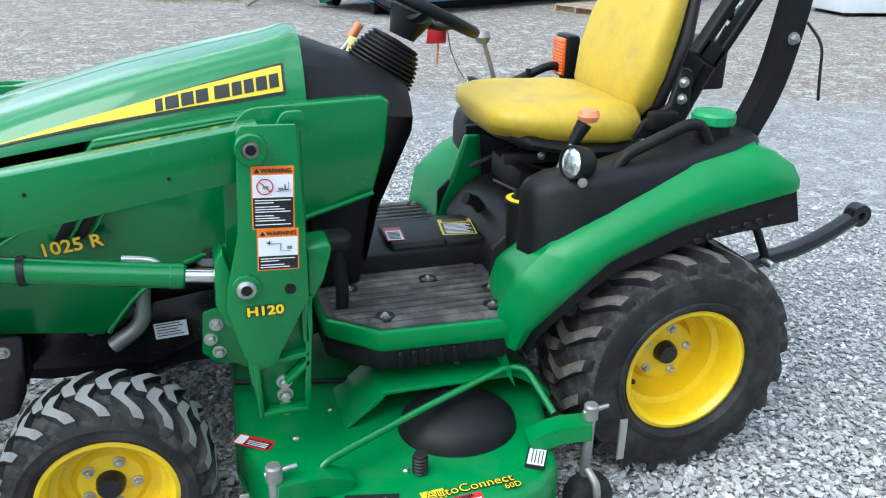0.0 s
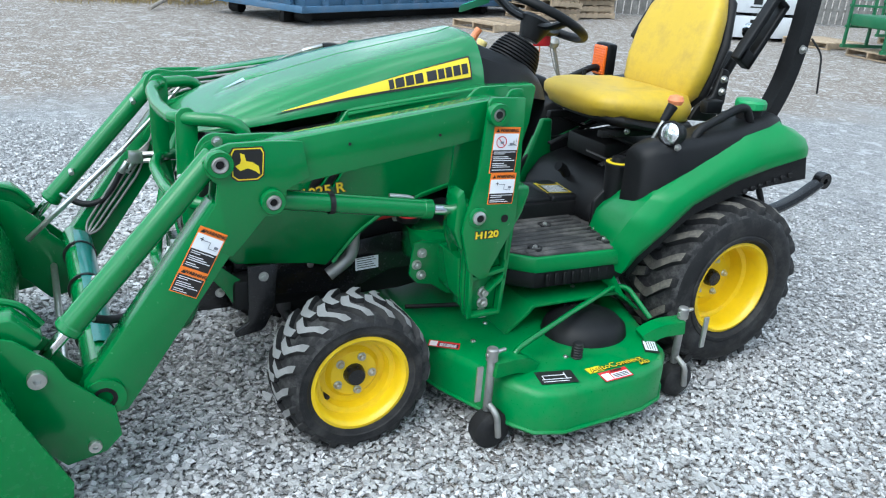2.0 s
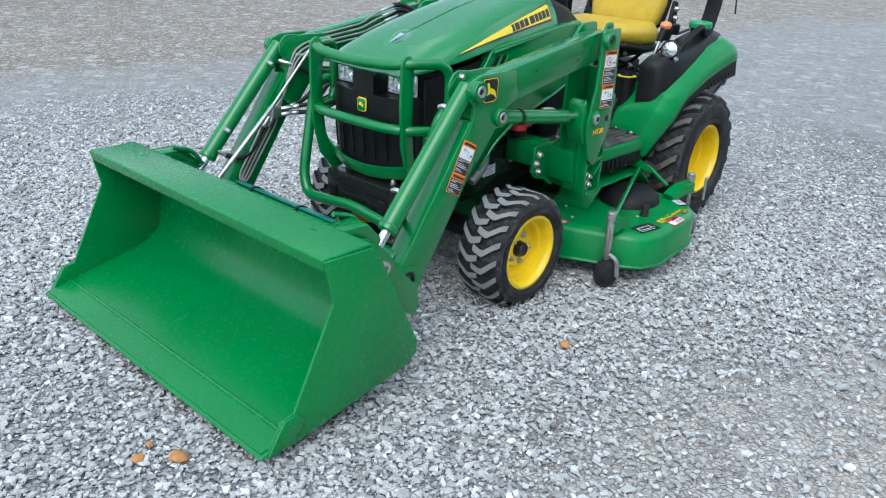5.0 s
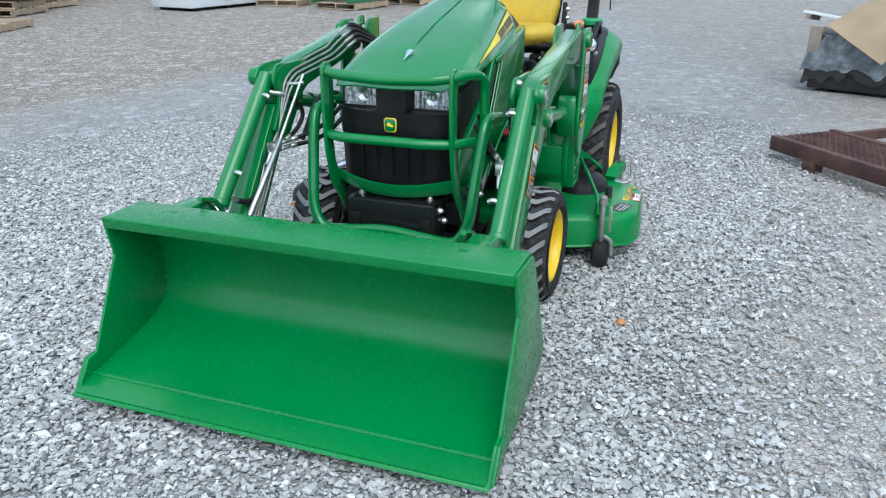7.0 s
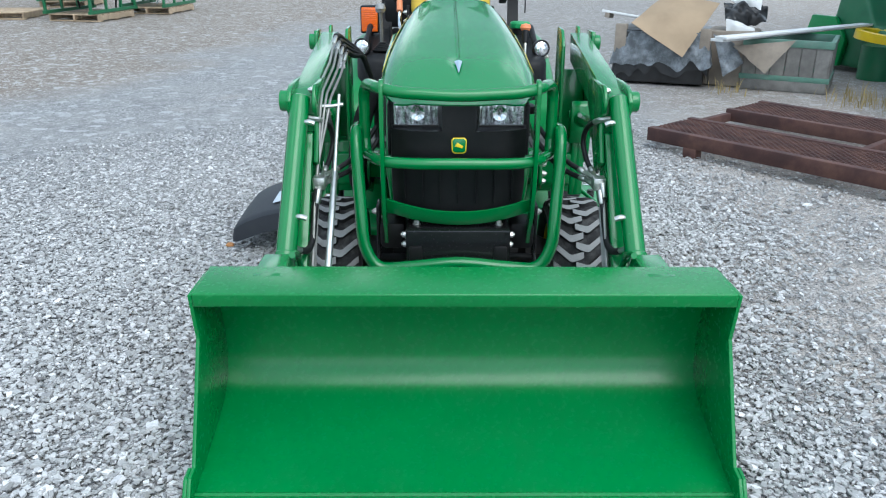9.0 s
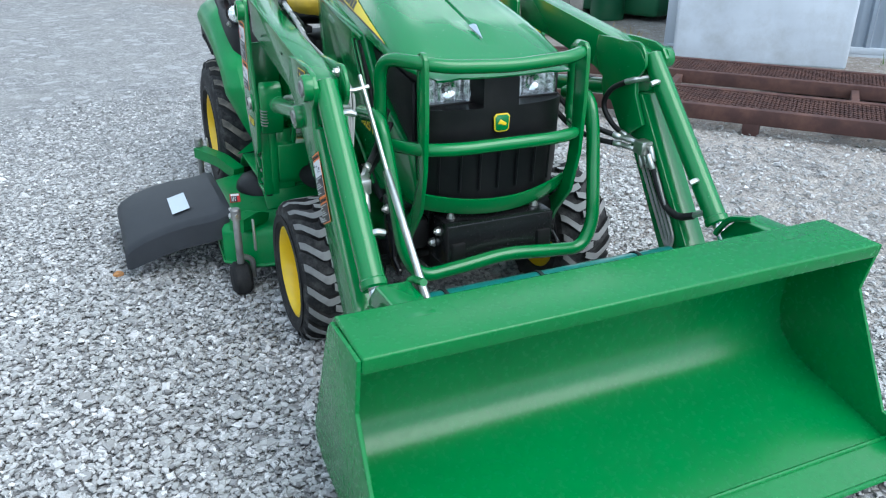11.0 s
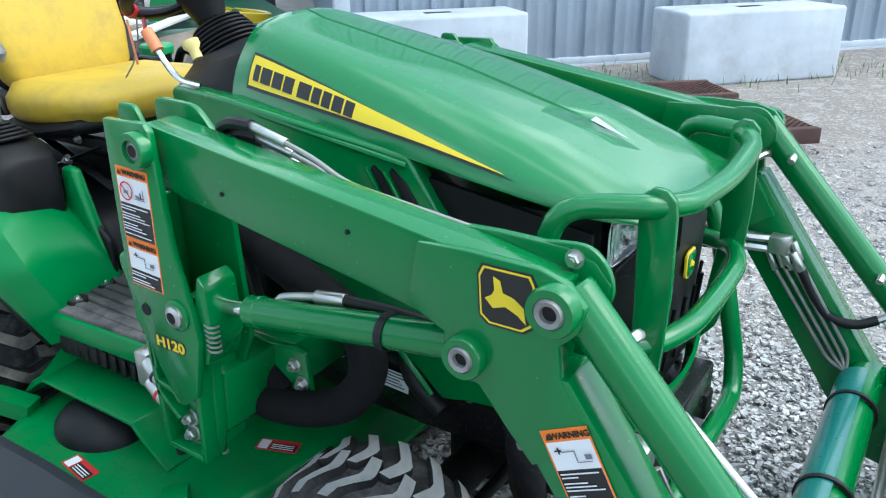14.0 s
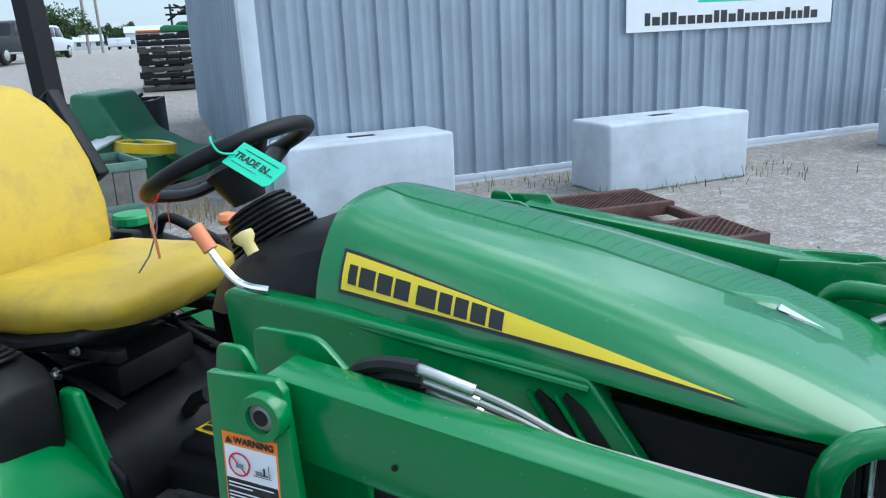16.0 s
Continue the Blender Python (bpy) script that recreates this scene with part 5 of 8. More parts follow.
# paper tag and ribbon on the steering wheel
tag = thing("paper_tag", "mint green card tag tied to the steering wheel", "tag", (-0.70, 0.12, 1.27))
u, v = Vector((-0.93, 0.2, -0.34)).normalized(), Vector((-0.55, -0.7, 0.42))
v = (v - u * v.dot(u)).normalized()
nn = u.cross(v)
T_M = Matrix.Translation((-0.78, 0.15, 1.224)) @ Matrix((u, v, nn)).transposed().to_4x4()
bm = slab([(-0.058, -0.028), (0.05, -0.028), (0.058, -0.02), (0.058, 0.02), (0.05, 0.028), (-0.058, 0.028)], 0, 0.0012, 0)
bm.transform(T_M)
card = part("card", bm, TAG_GREEN, tag)
plate("tag_writing", tag, T_M @ Matrix.Translation((0, 0, 0.0012)), [("TRADE IN", -0.008, 0.0, 0.019, 0.0004, 0), (-0.04, 0.016, 0.045, 0.0172, 0), (-0.045, -0.016, 0.02, -0.0152, 0), (0.02, -0.006, 0.05, -0.0045, 0)], [LABEL_BLACK], "handwritten words TRADE IN")
part("tie", tube([T_M @ Vector((-0.05, 0, 0.001)), Vector((-0.715, 0.165, 1.245)), Vector((-0.70, 0.165, 1.27)), Vector((-0.69, 0.15, 1.275)), Vector((-0.685, 0.14, 1.24))], 0.0022, 6, 0.02), TAG_GREEN, tag)
flag = thing("red_flag", "small red plastic flag on a thin wire by the steering wheel", "flag", (-0.425, 0.11, 0.985))
bm = bmesh.new()
vs = [bm.verts.new(p) for p in ((-0.492, 0.075, 1.135), (-0.535, 0.117, 1.13), (-0.538, 0.12, 1.085), (-0.494, 0.077, 1.092))]
bm.faces.new(vs)
part("cloth", thicken(bm, 0.001), RED, flag)
part("wire", tube([(-0.485, 0.095, 1.135), (-0.475, 0.094, 1.075), (-0.45, 0.10, 1.02), (-0.425, 0.11, 0.985)], 0.002, 6), DULL_STEEL, flag)
rib = thing("red_ribbon", "red ribbon tied round the steering wheel rim", "ribbon", (-0.45, 0.1, 1.13))
part("knot", tube([W @ Vector((0.17 * math.cos(a), 0.17 * math.sin(a), 0)) for a in (0.62, 0.68, 0.74, 0.8)], 0.0185, 10), RED, rib)
part("tail", tube([W @ Vector((0.135, 0.125, -0.02)), W @ Vector((0.14, 0.13, -0.06)), W @ Vector((0.165, 0.125, -0.12))], 0.003, 6), SALMON, rib)

# ---- front loader ----
loader = thing("front_loader", "green twin-arm front loader with hydraulic cylinders on the tractor", "loader", (-1.04, 0, 0.35))


def seg(a, b, w):
    """The four corners of a straight bar of width w in the x-z plane."""
    a, b = Vector((a[0], 0, a[1])), Vector((b[0], 0, b[1]))
    d = (b - a).normalized()
    n = Vector((-d.z, 0, d.x)) * w / 2
    return [(p.x, p.z) for p in (a + n, b + n, b - n, a - n)]


def warning_label(parent, x, y, z, s, lean, top, w=0.042, h=None, picture=True):
    """Orange-headed warning sticker; top has a tall text block, the lower one a small one."""
    h = h or (0.066 if top else 0.0455)
    pieces = [(-w, -h, w, h, 0), (-w + 0.0025, -h + 0.0025, w - 0.0025, h - 0.018, 1)]
    split = h - 0.018 - (0.041 if not top or h < 0.06 else 0.047) * picture
    pieces.append((-w + 0.0025, -h + 0.0025, w - 0.0025, split, 2))
    pieces.append(("WARNING", 0.007, h - 0.0095, 0.0125, 0.0003, 2))
    for k in range(5):
        pieces.append((-w + 0.006 + 0.001 * k, h - 0.014 + 0.0018 * k, -w + 0.016 - 0.001 * k, h - 0.0122 + 0.0018 * k, 2))
    yy, k = split - 0.006, 0
    while yy > -h + 0.005:
        pieces.append((-w + 0.006, yy, w - 0.008 - 0.011 * ((k * 7) % 4), yy + 0.0019, 1))
        yy -= 0.0052 if k % 3 != 1 else 0.0085
        k += 1
    mid = (h - 0.018 + split) / 2
    if not picture:
        pass
    elif top:
        for k in range(44):
            a = 2 * math.pi * k / 44
            cx, cy = -0.016 + 0.0155 * math.cos(a), mid + 0.0155 * math.sin(a)
            pieces.append((cx - 0.0012, cy - 0.0012, cx + 0.0012, cy + 0.0012, 3))
        for k in range(22):
            c = -0.0105 + 0.001 * k
            pieces.append((-0.016 + c - 0.001, mid - c - 0.001, -0.016 + c + 0.001, mid - c + 0.001, 3))
        pieces += [(0.006, mid - 0.010, 0.034, mid - 0.0088, 4), (0.010, mid - 0.008, 0.020, mid - 0.002, 4), (0.022, mid - 0.006, 0.0245, mid + 0.004, 2), (0.0205, mid - 0.007, 0.029, mid - 0.005, 2), (0.030, mid - 0.008, 0.0312, mid + 0.010, 4), (-0.020, mid - 0.004, -0.009, mid + 0.002, 4)]
    else:
        pieces += [(-0.024, mid + 0.008, -0.014, mid + 0.010, 2), (-0.019, mid + 0.004, -0.017, mid + 0.014, 2), (-0.014, mid + 0.006, 0.006, mid + 0.0075, 4), (0.004, mid - 0.008, 0.0055, mid + 0.006, 4), (0.004, mid - 0.010, 0.026, mid - 0.0088, 4), (0.018, mid - 0.006, 0.028, mid + 0.001, 4)]
    plate("warning_label", parent, side_frame(x, y, z, s, lean), pieces, [ORANGE, WHITE, LABEL_BLACK, RED, PRINT_GREY], "orange and white warning sticker")


for s in (-1, 1):
    # mast: two plates with the arm between them, and the bolted foot
    MAST = [(-1.105, 1.028), (-1.095, 1.042), (-0.99, 1.04), (-0.982, 0.82), (-0.982, 0.665), (-1.045, 0.545), (-1.062, 0.505), (-1.085, 0.505), (-1.125, 0.535), (-1.155, 0.66), (-1.148, 0.70), (-1.118, 0.82)]
    mast = part("mast", prism(MAST, s * 0.545, s * 0.56, 0.003), GREEN, loader, "green loader mast plate")
    part("mast_inner_plate", prism(rounded([(-1.13, 0.99), (-1.075, 1.048), (-0.968, 1.052), (-0.965, 0.60), (-1.10, 0.50), (-1.15, 0.62), (-1.14, 0.8)], 0.02, 4), s * 0.425, s * 0.438, 0.003), GREEN, mast)
    part("mast_lug", prism(rounded([(-1.03, 1.02), (-1.01, 1.055), (-0.968, 1.056), (-0.96, 1.01)], 0.012, 4), s * 0.50, s * 0.512, 0.004), GREEN, mast)
    part("mast_web", box(-0.998, -0.984, s * 0.438, s * 0.545, 0.55, 0.88, 0.002), GREEN, mast)
    part("pivot_boss", boss((-1.08, s * 0.558, 0.998), (0, s, 0), 0.032, 0.022, 0.6), GREEN, mast)
    part("pivot_pin", lathe([(0.0, 0.0), (0.019, 0), (0.019, 0.01), (0.011, 0.014), (0.009, 0.008), (0, 0.006)], 20, "z", Matrix.Translation((-1.08, s * 0.562, 0.998)) @ Vector((0, s, 0)).to_track_quat("Z", "Y").to_matrix().to_4x4()), DULL_STEEL, mast)
    for pz, px in ((0.998, -1.08), (0.702, -1.11)):
        part("pin_hole", lathe([(0.0, 0.0), (0.0105, 0.0), (0.0105, 0.0015), (0, 0.0015)], 16, "z", Matrix.Translation((px, s * 0.5745, pz)) @ Vector((0, s, 0)).to_track_quat("Z", "Y").to_matrix().to_4x4()), DARK, mast)
    part("lower_boss", boss((-1.11, s * 0.558, 0.702), (0, s, 0), 0.03, 0.008, 0.3), GREEN, mast)
    part("lower_pin", lathe([(0.0, 0.0), (0.02, 0), (0.02, 0.012), (0.012, 0.016), (0.009, 0.010), (0, 0.008)], 20, "z", Matrix.Translation((-1.11, s * 0.56, 0.702)) @ Vector((0, s, 0)).to_track_quat("Z", "Y").to_matrix().to_4x4()), STEEL, mast)
    part("mast_hole", lathe([(0, 0), (0.012, 0), (0.012, 0.0022), (0, 0.0022)], 18, "y", Matrix.Translation((-1.02, s * 0.56 - 0.0011, 0.69))), DARK, mast)
    part("saddle", prism([(-0.985, 0.772), (-0.93, 0.777), (-0.925, 0.757), (-0.945, 0.69), (-0.985, 0.62)], s * 0.45, s * 0.54, 0.012, 3), GREEN, mast)
    warning_label(mast, -1.043, s * 0.5602, 0.894, s, -2.5, True)
    warning_label(mast, -1.040, s * 0.5602, 0.782, s, -2.5, False)
    plate("model_label", mast, side_frame(-1.075, s * 0.5602, 0.645 if s < 0 else 0.632, s, 0), [("H120", 0, 0, 0.029, 0.0034, 0, 1.2), ("H120", 0, 0, 0.029, 0.001, 1, 1.2)], [LABEL_BLACK, LABEL_YELLOW], "yellow H120 lettering")
    # foot casting and frame bracket
    foot = part("mast_foot", prism([(-1.12, 0.60), (-0.972, 0.66), (-0.972, 0.56), (-0.99, 0.375), (-1.10, 0.365), (-1.115, 0.45)], s * 0.49, s * 0.515, 0.004), GREEN, loader, "green bolted mast foot")
    for a, b in (((-1.108, 0.60), (-1.098, 0.368)), ((-0.98, 0.66), (-0.996, 0.378)), ((-1.1, 0.375), (-0.992, 0.378)), ((-1.1, 0.50), (-0.985, 0.52)), ((-1.04, 0.45), (-0.985, 0.5))):
        part("foot_rib", prism(seg(a, b, 0.014), s * 0.51, s * 0.545, 0.003), GREEN, foot)
    part("foot_tube", box(-1.10, -0.985, s * 0.43, s * 0.495, 0.38, 0.60, 0.008), GREEN, foot)
    for z in (0.433, 0.398, 0.363):
        part("bolt", hexbolt((-1.043, s * 0.516, z + 0.008), (0, s, 0), 0.0135), STEEL, foot)
    bracket = part("frame_bracket", prism([(-1.208, 0.555), (-1.18, 0.562), (-1.10, 0.55), (-1.02, 0.56), (-1.02, 0.37), (-1.08, 0.37), (-1.14, 0.41), (-1.19, 0.42), (-1.218, 0.45)], s * 0.345, s * 0.36, 0.004), GREEN, loader, "green frame bracket")
    part("bracket_wing", prism([(-1.125, 0.55), (-1.02, 0.56), (-1.02, 0.38), (-1.06, 0.37), (-1.115, 0.42)], s * 0.355, s * 0.49, 0.006), GREEN, bracket)
    part("bracket_spar", box(-1.17, -1.05, s * 0.18, s * 0.35, 0.46, 0.56, 0.006), GREEN, bracket)
    for x, z in ((-1.180, 0.523), (-1.196, 0.486), (-1.179, 0.450)) + (((-0.942, 0.58), (-0.922, 0.547), (-0.943, 0.511)) if s > 0 else ()):
        part("bolt", hexbolt((x, s * (0.36 if x < -1.1 else 0.47), z), (0, s, 0), 0.012), STEEL, bracket)
    if s > 0:
        part("foot_wing", prism([(-0.99, 0.62), (-0.93, 0.605), (-0.905, 0.55), (-0.925, 0.49), (-0.99, 0.47)], s * 0.45, s * 0.47, 0.006), GREEN, bracket)
    part("latch", prism([(-1.15, 0.78), (-1.17, 0.76), (-1.175, 0.66), (-1.15, 0.60), (-1.135, 0.60), (-1.13, 0.70)], s * 0.47, s * 0.545, 0.008), GREEN, mast)
    if s > 0:
        part("latch_spring", tube([(-1.165 + 0.012 * math.cos(k * 0.9), 0.535 + 0.012 * math.sin(k * 0.9), 0.69 - k * 0.0014) for k in range(40)], 0.0022, 6), DULL_STEEL, mast)
    # arm: straight beam, knee plates, lower leg
    arm = part("upper_arm", prism([(-1.06, 1.035), (-1.09, 0.925), (-1.66, 0.825), (-1.82, 0.80), (-1.82, 0.915), (-1.70, 0.939)], s * 0.465, s * 0.535, 0.004), GREEN, loader, "green loader arm beam")
    for x, z in ((-1.236, 0.940), (-1.493, 0.928)):
        part("arm_hole", lathe([(0, 0), (0.004, 0), (0.004, 0.002), (0, 0.002)], 10, "y", Matrix.Translation((x, s * 0.536 - 0.001, z))), DARK, arm)
    KNEE = [(-1.62, 0.944), (-1.70, 0.947), (-1.80, 0.945), (-1.84, 0.932), (-1.863, 0.905), (-1.855, 0.87), (-1.83, 0.845), (-1.835, 0.80), (-1.885, 0.715), (-1.80, 0.655), (-1.76, 0.70), (-1.715, 0.755), (-1.675, 0.755), (-1.66, 0.79), (-1.66, 0.82), (-1.60, 0.85)]
    knee = part("knee_plate", prism(KNEE, s * 0.53, s * 0.545, 0.003), GREEN, arm)
    part("knee_plate", prism(KNEE, s * 0.45, s * 0.465, 0.003), GREEN, arm)
    part("knee_tab", prism(rounded([(-1.71, 0.925), (-1.765, 0.948), (-1.835, 0.954), (-1.866, 0.915), (-1.865, 0.87), (-1.80, 0.88)], 0.028, 5), s * 0.452, s * 0.463, 0.003), GREEN, arm)
    leg = part("lower_arm", prism([(-1.845, 0.80), (-2.135, 0.395), (-2.165, 0.36), (-2.17, 0.30), (-2.13, 0.265), (-2.07, 0.27), (-2.045, 0.305), (-1.755, 0.73), (-1.78, 0.80)], s * 0.468, s * 0.5425, 0.004), GREEN, loader, "green lower loader arm")
    for px, pz, r in ((-1.826, 0.90, 0.034), (-1.697, 0.795, 0.032)):
        part("pin_boss", boss((px, s * 0.543, pz), (0, s, 0), r, 0.024 if px < -1.8 else 0.018, 0.62), GREEN, arm)
        face = 0.543 + (0.024 if px < -1.8 else 0.018)
        part("pin", lathe([(0.0, -0.006), (r * 0.3, -0.006), (r * 0.34, 0.002), (r * 0.52, 0.004), (r * 0.6, 0.0), (r * 0.6, -0.004)], 20, "z", Matrix.Translation((px, s * face, pz)) @ Vector((0, s, 0)).to_track_quat("Z", "Y").to_matrix().to_4x4()), DULL_STEEL, arm)
        part("pin_hole", lathe([(0.0, 0.0), (r * 0.3, 0.0), (r * 0.3, 0.001), (0, 0.001)], 16, "z", Matrix.Translation((px, s * (face - 0.005), pz)) @ Vector((0, s, 0)).to_track_quat("Z", "Y").to_matrix().to_4x4()), DARK, arm)
    part("bolt", hexbolt((-1.812, s * 0.464, 0.932), (0, s, 0), 0.010), STEEL, arm)
    part("pivot_eye", lathe([(0.03, -0.035), (0.052, -0.035), (0.052, 0.045), (0.03, 0.045), (0.03, -0.035)], 28, "y", Matrix.Translation((-2.122, s * 0.515, 0.318))), GREEN, leg)
    part("eye_bush", lathe([(0, 0.0), (0.031, 0.0), (0.031, 0.03), (0.02, 0.03), (0.02, 0.004), (0, 0.004)], 24, "z", Matrix.Translation((-2.122, s * 0.52, 0.318)) @ Vector((0, s, 0)).to_track_quat("Z", "Y").to_matrix().to_4x4()), DARK, leg)
    # badge on the knee: black shield, yellow outline, plain mark
    shield = [(-0.04, -0.034), (-0.026, -0.045), (0.026, -0.045), (0.04, -0.034), (0.043, 0.026), (0.036, 0.04), (-0.036, 0.04), (-0.043, 0.026)]
    F = side_frame(-1.757, s * 0.545, 0.896, s, 0)
    for scale, z0, z1, m_, nm in ((1.0, 0.0, 0.0012, LABEL_BLACK, "arm_badge"), (0.93, 0.0012, 0.0018, LABEL_YELLOW, "badge_rim"), (0.86, 0.0018, 0.0024, LABEL_BLACK, "badge_field")):
        bm = slab([(x * scale, y * scale) for x, y in shield], z0, z1, 0)
        bm.transform(F)
        part(nm, bm, m_, arm)
    bm = slab([(-0.03, -0.006), (-0.018, -0.018), (0.0, -0.012), (0.018, -0.02), (0.03, -0.03), (0.026, -0.008), (0.012, 0.002), (-0.004, 0.006), (-0.008, 0.022), (-0.018, 0.026), (-0.016, 0.008), (-0.02, 0.0)], 0.0024, 0.0032, 0)
    bm.transform(F)
    part("badge_mark", bm, LABEL_YELLOW, arm)
    # stickers along the lower arm
    warning_label(leg, -1.867, s * 0.5455, 0.682, s, 27 * s, False, 0.036, 0.056)
    warning_label(leg, -1.908, s * 0.5455, 0.602, s, 27 * s, False, 0.036, 0.034, False)
    # lift cylinder
    cyl = part("lift_cylinder", rod((-1.69, s * 0.50, 0.786), (-1.235, s * 0.50, 0.718), 0.027, 20), GREEN, loader, "green lift cylinder with a chrome rod")
    part("cylinder_gland", rod((-1.262, s * 0.50, 0.722), (-1.229, s * 0.50, 0.717), 0.0285, 20), GREEN, cyl)
    part("cylinder_rod", rod((-1.24, s * 0.50, 0.719), (-1.11, s * 0.50, 0.702), 0.015, 16), CHROME, cyl)
    part("cylinder_band", lathe([(0.028, -0.007), (0.0305, -0.007), (0.0305, 0.007), (0.028, 0.007)], 20, "x", Matrix.Translation((-1.53, s * 0.50, 0.762))), HOSE, cyl)
    part("rod_eye", boss((-1.11, s * 0.47, 0.702), (0, s, 0), 0.028, 0.06, 0.5), GREEN, cyl)
    part("port_elbow", tube([(-1.285, s * 0.494, 0.73), (-1.288, s * 0.488, 0.752), (-1.31, s * 0.484, 0.758), (-1.375, s * 0.481, 0.773)] if s > 0 else [(-1.27, -0.488, 0.728), (-1.285, -0.482, 0.75), (-1.31, -0.478, 0.754), (-1.35, -0.474, 0.758)], 0.0075, 10, 0.015), STEEL, cyl)
    if s > 0:
        part("hose_ferrule", rod((-1.37, 0.483, 0.773), (-1.425, 0.474, 0.776), 0.0115, 12), STEEL, cyl)
        part("hydraulic_hose", tube([(-1.42, 0.475, 0.776), (-1.50, 0.463, 0.775), (-1.60, 0.44, 0.76), (-1.68, 0.42, 0.71), (-1.74, 0.42, 0.65)], 0.0095, 10, 0.05), HOSE, cyl)
    # bucket cylinder in front of the lower arm
    A, B = Vector((-1.838, s * 0.505, 0.895)), Vector((-2.262, s * 0.515, 0.418))
    t = B - A
    cyl = part("bucket_cylinder", rod(A - t * 0.03, A + t * 0.82, 0.031, 20), GREEN, loader, "green bucket cylinder")
    part("cylinder_rod", rod(A + t * 0.81, B, 0.016, 16), CHROME, cyl)
    part("cylinder_gland", rod(A + t * 0.79, A + t * 0.83, 0.034, 20), GREEN, cyl)
    part("rod_eye", boss(B + Vector((0, -s * 0.03, 0)), (0, s, 0), 0.028, 0.06, 0.5), STEEL, cyl)
    for f in (0.12, 0.62):
        p = A + t * f
        part("port_elbow", tube([p, p + Vector((-0.015, -s * 0.036, 0.012)), p + Vector((-0.012, -s * 0.052, 0.004))], 0.0085, 8, 0.012), STEEL, cyl)
    # hydraulic lines along the inside of the arm
    n_lines = 4
    for k in range(n_lines):
        o = 0.013 * k
        yy = s * (0.457 - 0.012 * k)
        run = [(-1.90 - 0.016 * k, s * 0.455, 0.595 + 0.011 * k), (-2.045 - 0.013 * k, s * 0.455, 0.395 + 0.009 * k), (-2.085, s * 0.44, 0.385)]
        if s > 0:
            run = [(-1.29, yy, 1.02 - 1.6 * o), (-1.36, yy, 1.0 - 1.6 * o), (-1.43, yy, 0.968 - 1.2 * o), (-1.74, yy, 0.93 - o), (-1.80, yy, 0.90 - o), (-1.86, s * 0.455, 0.70)] + run
        part("hydraulic_pipe", tube(run, 0.0045, 8, 0.03), DULL_STEEL, arm)
        part("pipe_fitting", rod((-1.31, yy, 1.015 - 1.6 * o) if s > 0 else (-1.905 - 0.016 * k, s * 0.455, 0.588 + 0.011 * k), (-1.225, yy, 1.036 - 1.6 * o) if s > 0 else (-1.885 - 0.016 * k, s * 0.452, 0.63 + 0.011 * k), 0.008, 8), STEEL, arm)
    if s > 0:
        part("indicator_rod", tube([(-1.755, 0.39, 0.905), (-1.96, 0.39, 0.69)], 0.0062, 10), STEEL, loader, "bright bucket level rod")
        part("rod_sleeve", rod((-1.948, 0.39, 0.70), (-2.27, 0.39, 0.405), 0.0098, 12), STEEL, loader, "bright level rod sleeve")
        part("rod_clip", tube([(-1.79, 0.45, 0.875), (-1.785, 0.41, 0.875), (-1.78, 0.375, 0.88)], 0.006, 8), STEEL, loader)
    # manifold on the lower arm with its hoses
    part("manifold", box(-1.93, -1.885, s * 0.425, s * 0.465, 0.635, 0.675, 0.004, m=Matrix.Identity(4)), STEEL, arm, "zinc hose manifold")
    part("manifold_strap", box(-1.94, -1.925, s * 0.44, s * 0.472, 0.60, 0.63, 0.003), HOSE, arm)
    hoses = ([(-1.80, 0.44, 0.83), (-1.745, 0.425, 0.80), (-1.715, 0.42, 0.745), (-1.76, 0.43, 0.69), (-1.83, 0.44, 0.668)],
             [(-1.66, 0.28, 0.78), (-1.72, 0.33, 0.71), (-1.78, 0.37, 0.685), (-1.84, 0.41, 0.672)],
             [(-1.66, 0.27, 0.74), (-1.71, 0.32, 0.675), (-1.77, 0.37, 0.65), (-1.84, 0.415, 0.648)])
    for path in hoses:
        path = [Vector((x, s * y, z)) for x, y, z in path]
        end = Vector((-1.895, s * 0.44, path[-1].z - 0.006))
        part("hydraulic_hose", tube(path, 0.0085, 10, 0.05), HOSE, arm, "black hydraulic hose")
        part("hose_ferrule", rod(path[-1] + (path[-2] - path[-1]).normalized() * 0.025, path[-1], 0.0105, 10), STEEL, arm)
        part("hose_fitting", rod(path[-1], end, 0.009, 6), STEEL, arm)
    part("knee_fitting", tube([(-1.80, s * 0.44, 0.83), (-1.83, s * 0.45, 0.842), (-1.85, s * 0.49, 0.85)], 0.009, 8, 0.01), STEEL, arm)
    part("sleeved_hose", tube([(-1.935, s * 0.45, 0.64), (-1.965, s * 0.455, 0.59), (-1.995, s * 0.458, 0.535), (-2.03, s * 0.46, 0.495), (-2.085, s * 0.465, 0.488), (-2.125, s * 0.48, 0.507)], 0.011, 10, 0.04), HOSE, arm, "black sleeved hose")
    part("hose_fitting", tube([(-2.12, s * 0.478, 0.505), (-2.145, s * 0.485, 0.52), (-2.17, s * 0.50, 0.545)], 0.009, 8, 0.02), STEEL, arm)
    for k in range(2):
        part("hose_fitting", rod((-1.915 - 0.02 * k, s * 0.445, 0.64), (-1.94 - 0.02 * k, s * 0.45, 0.60), 0.0105, 8), STEEL, arm)
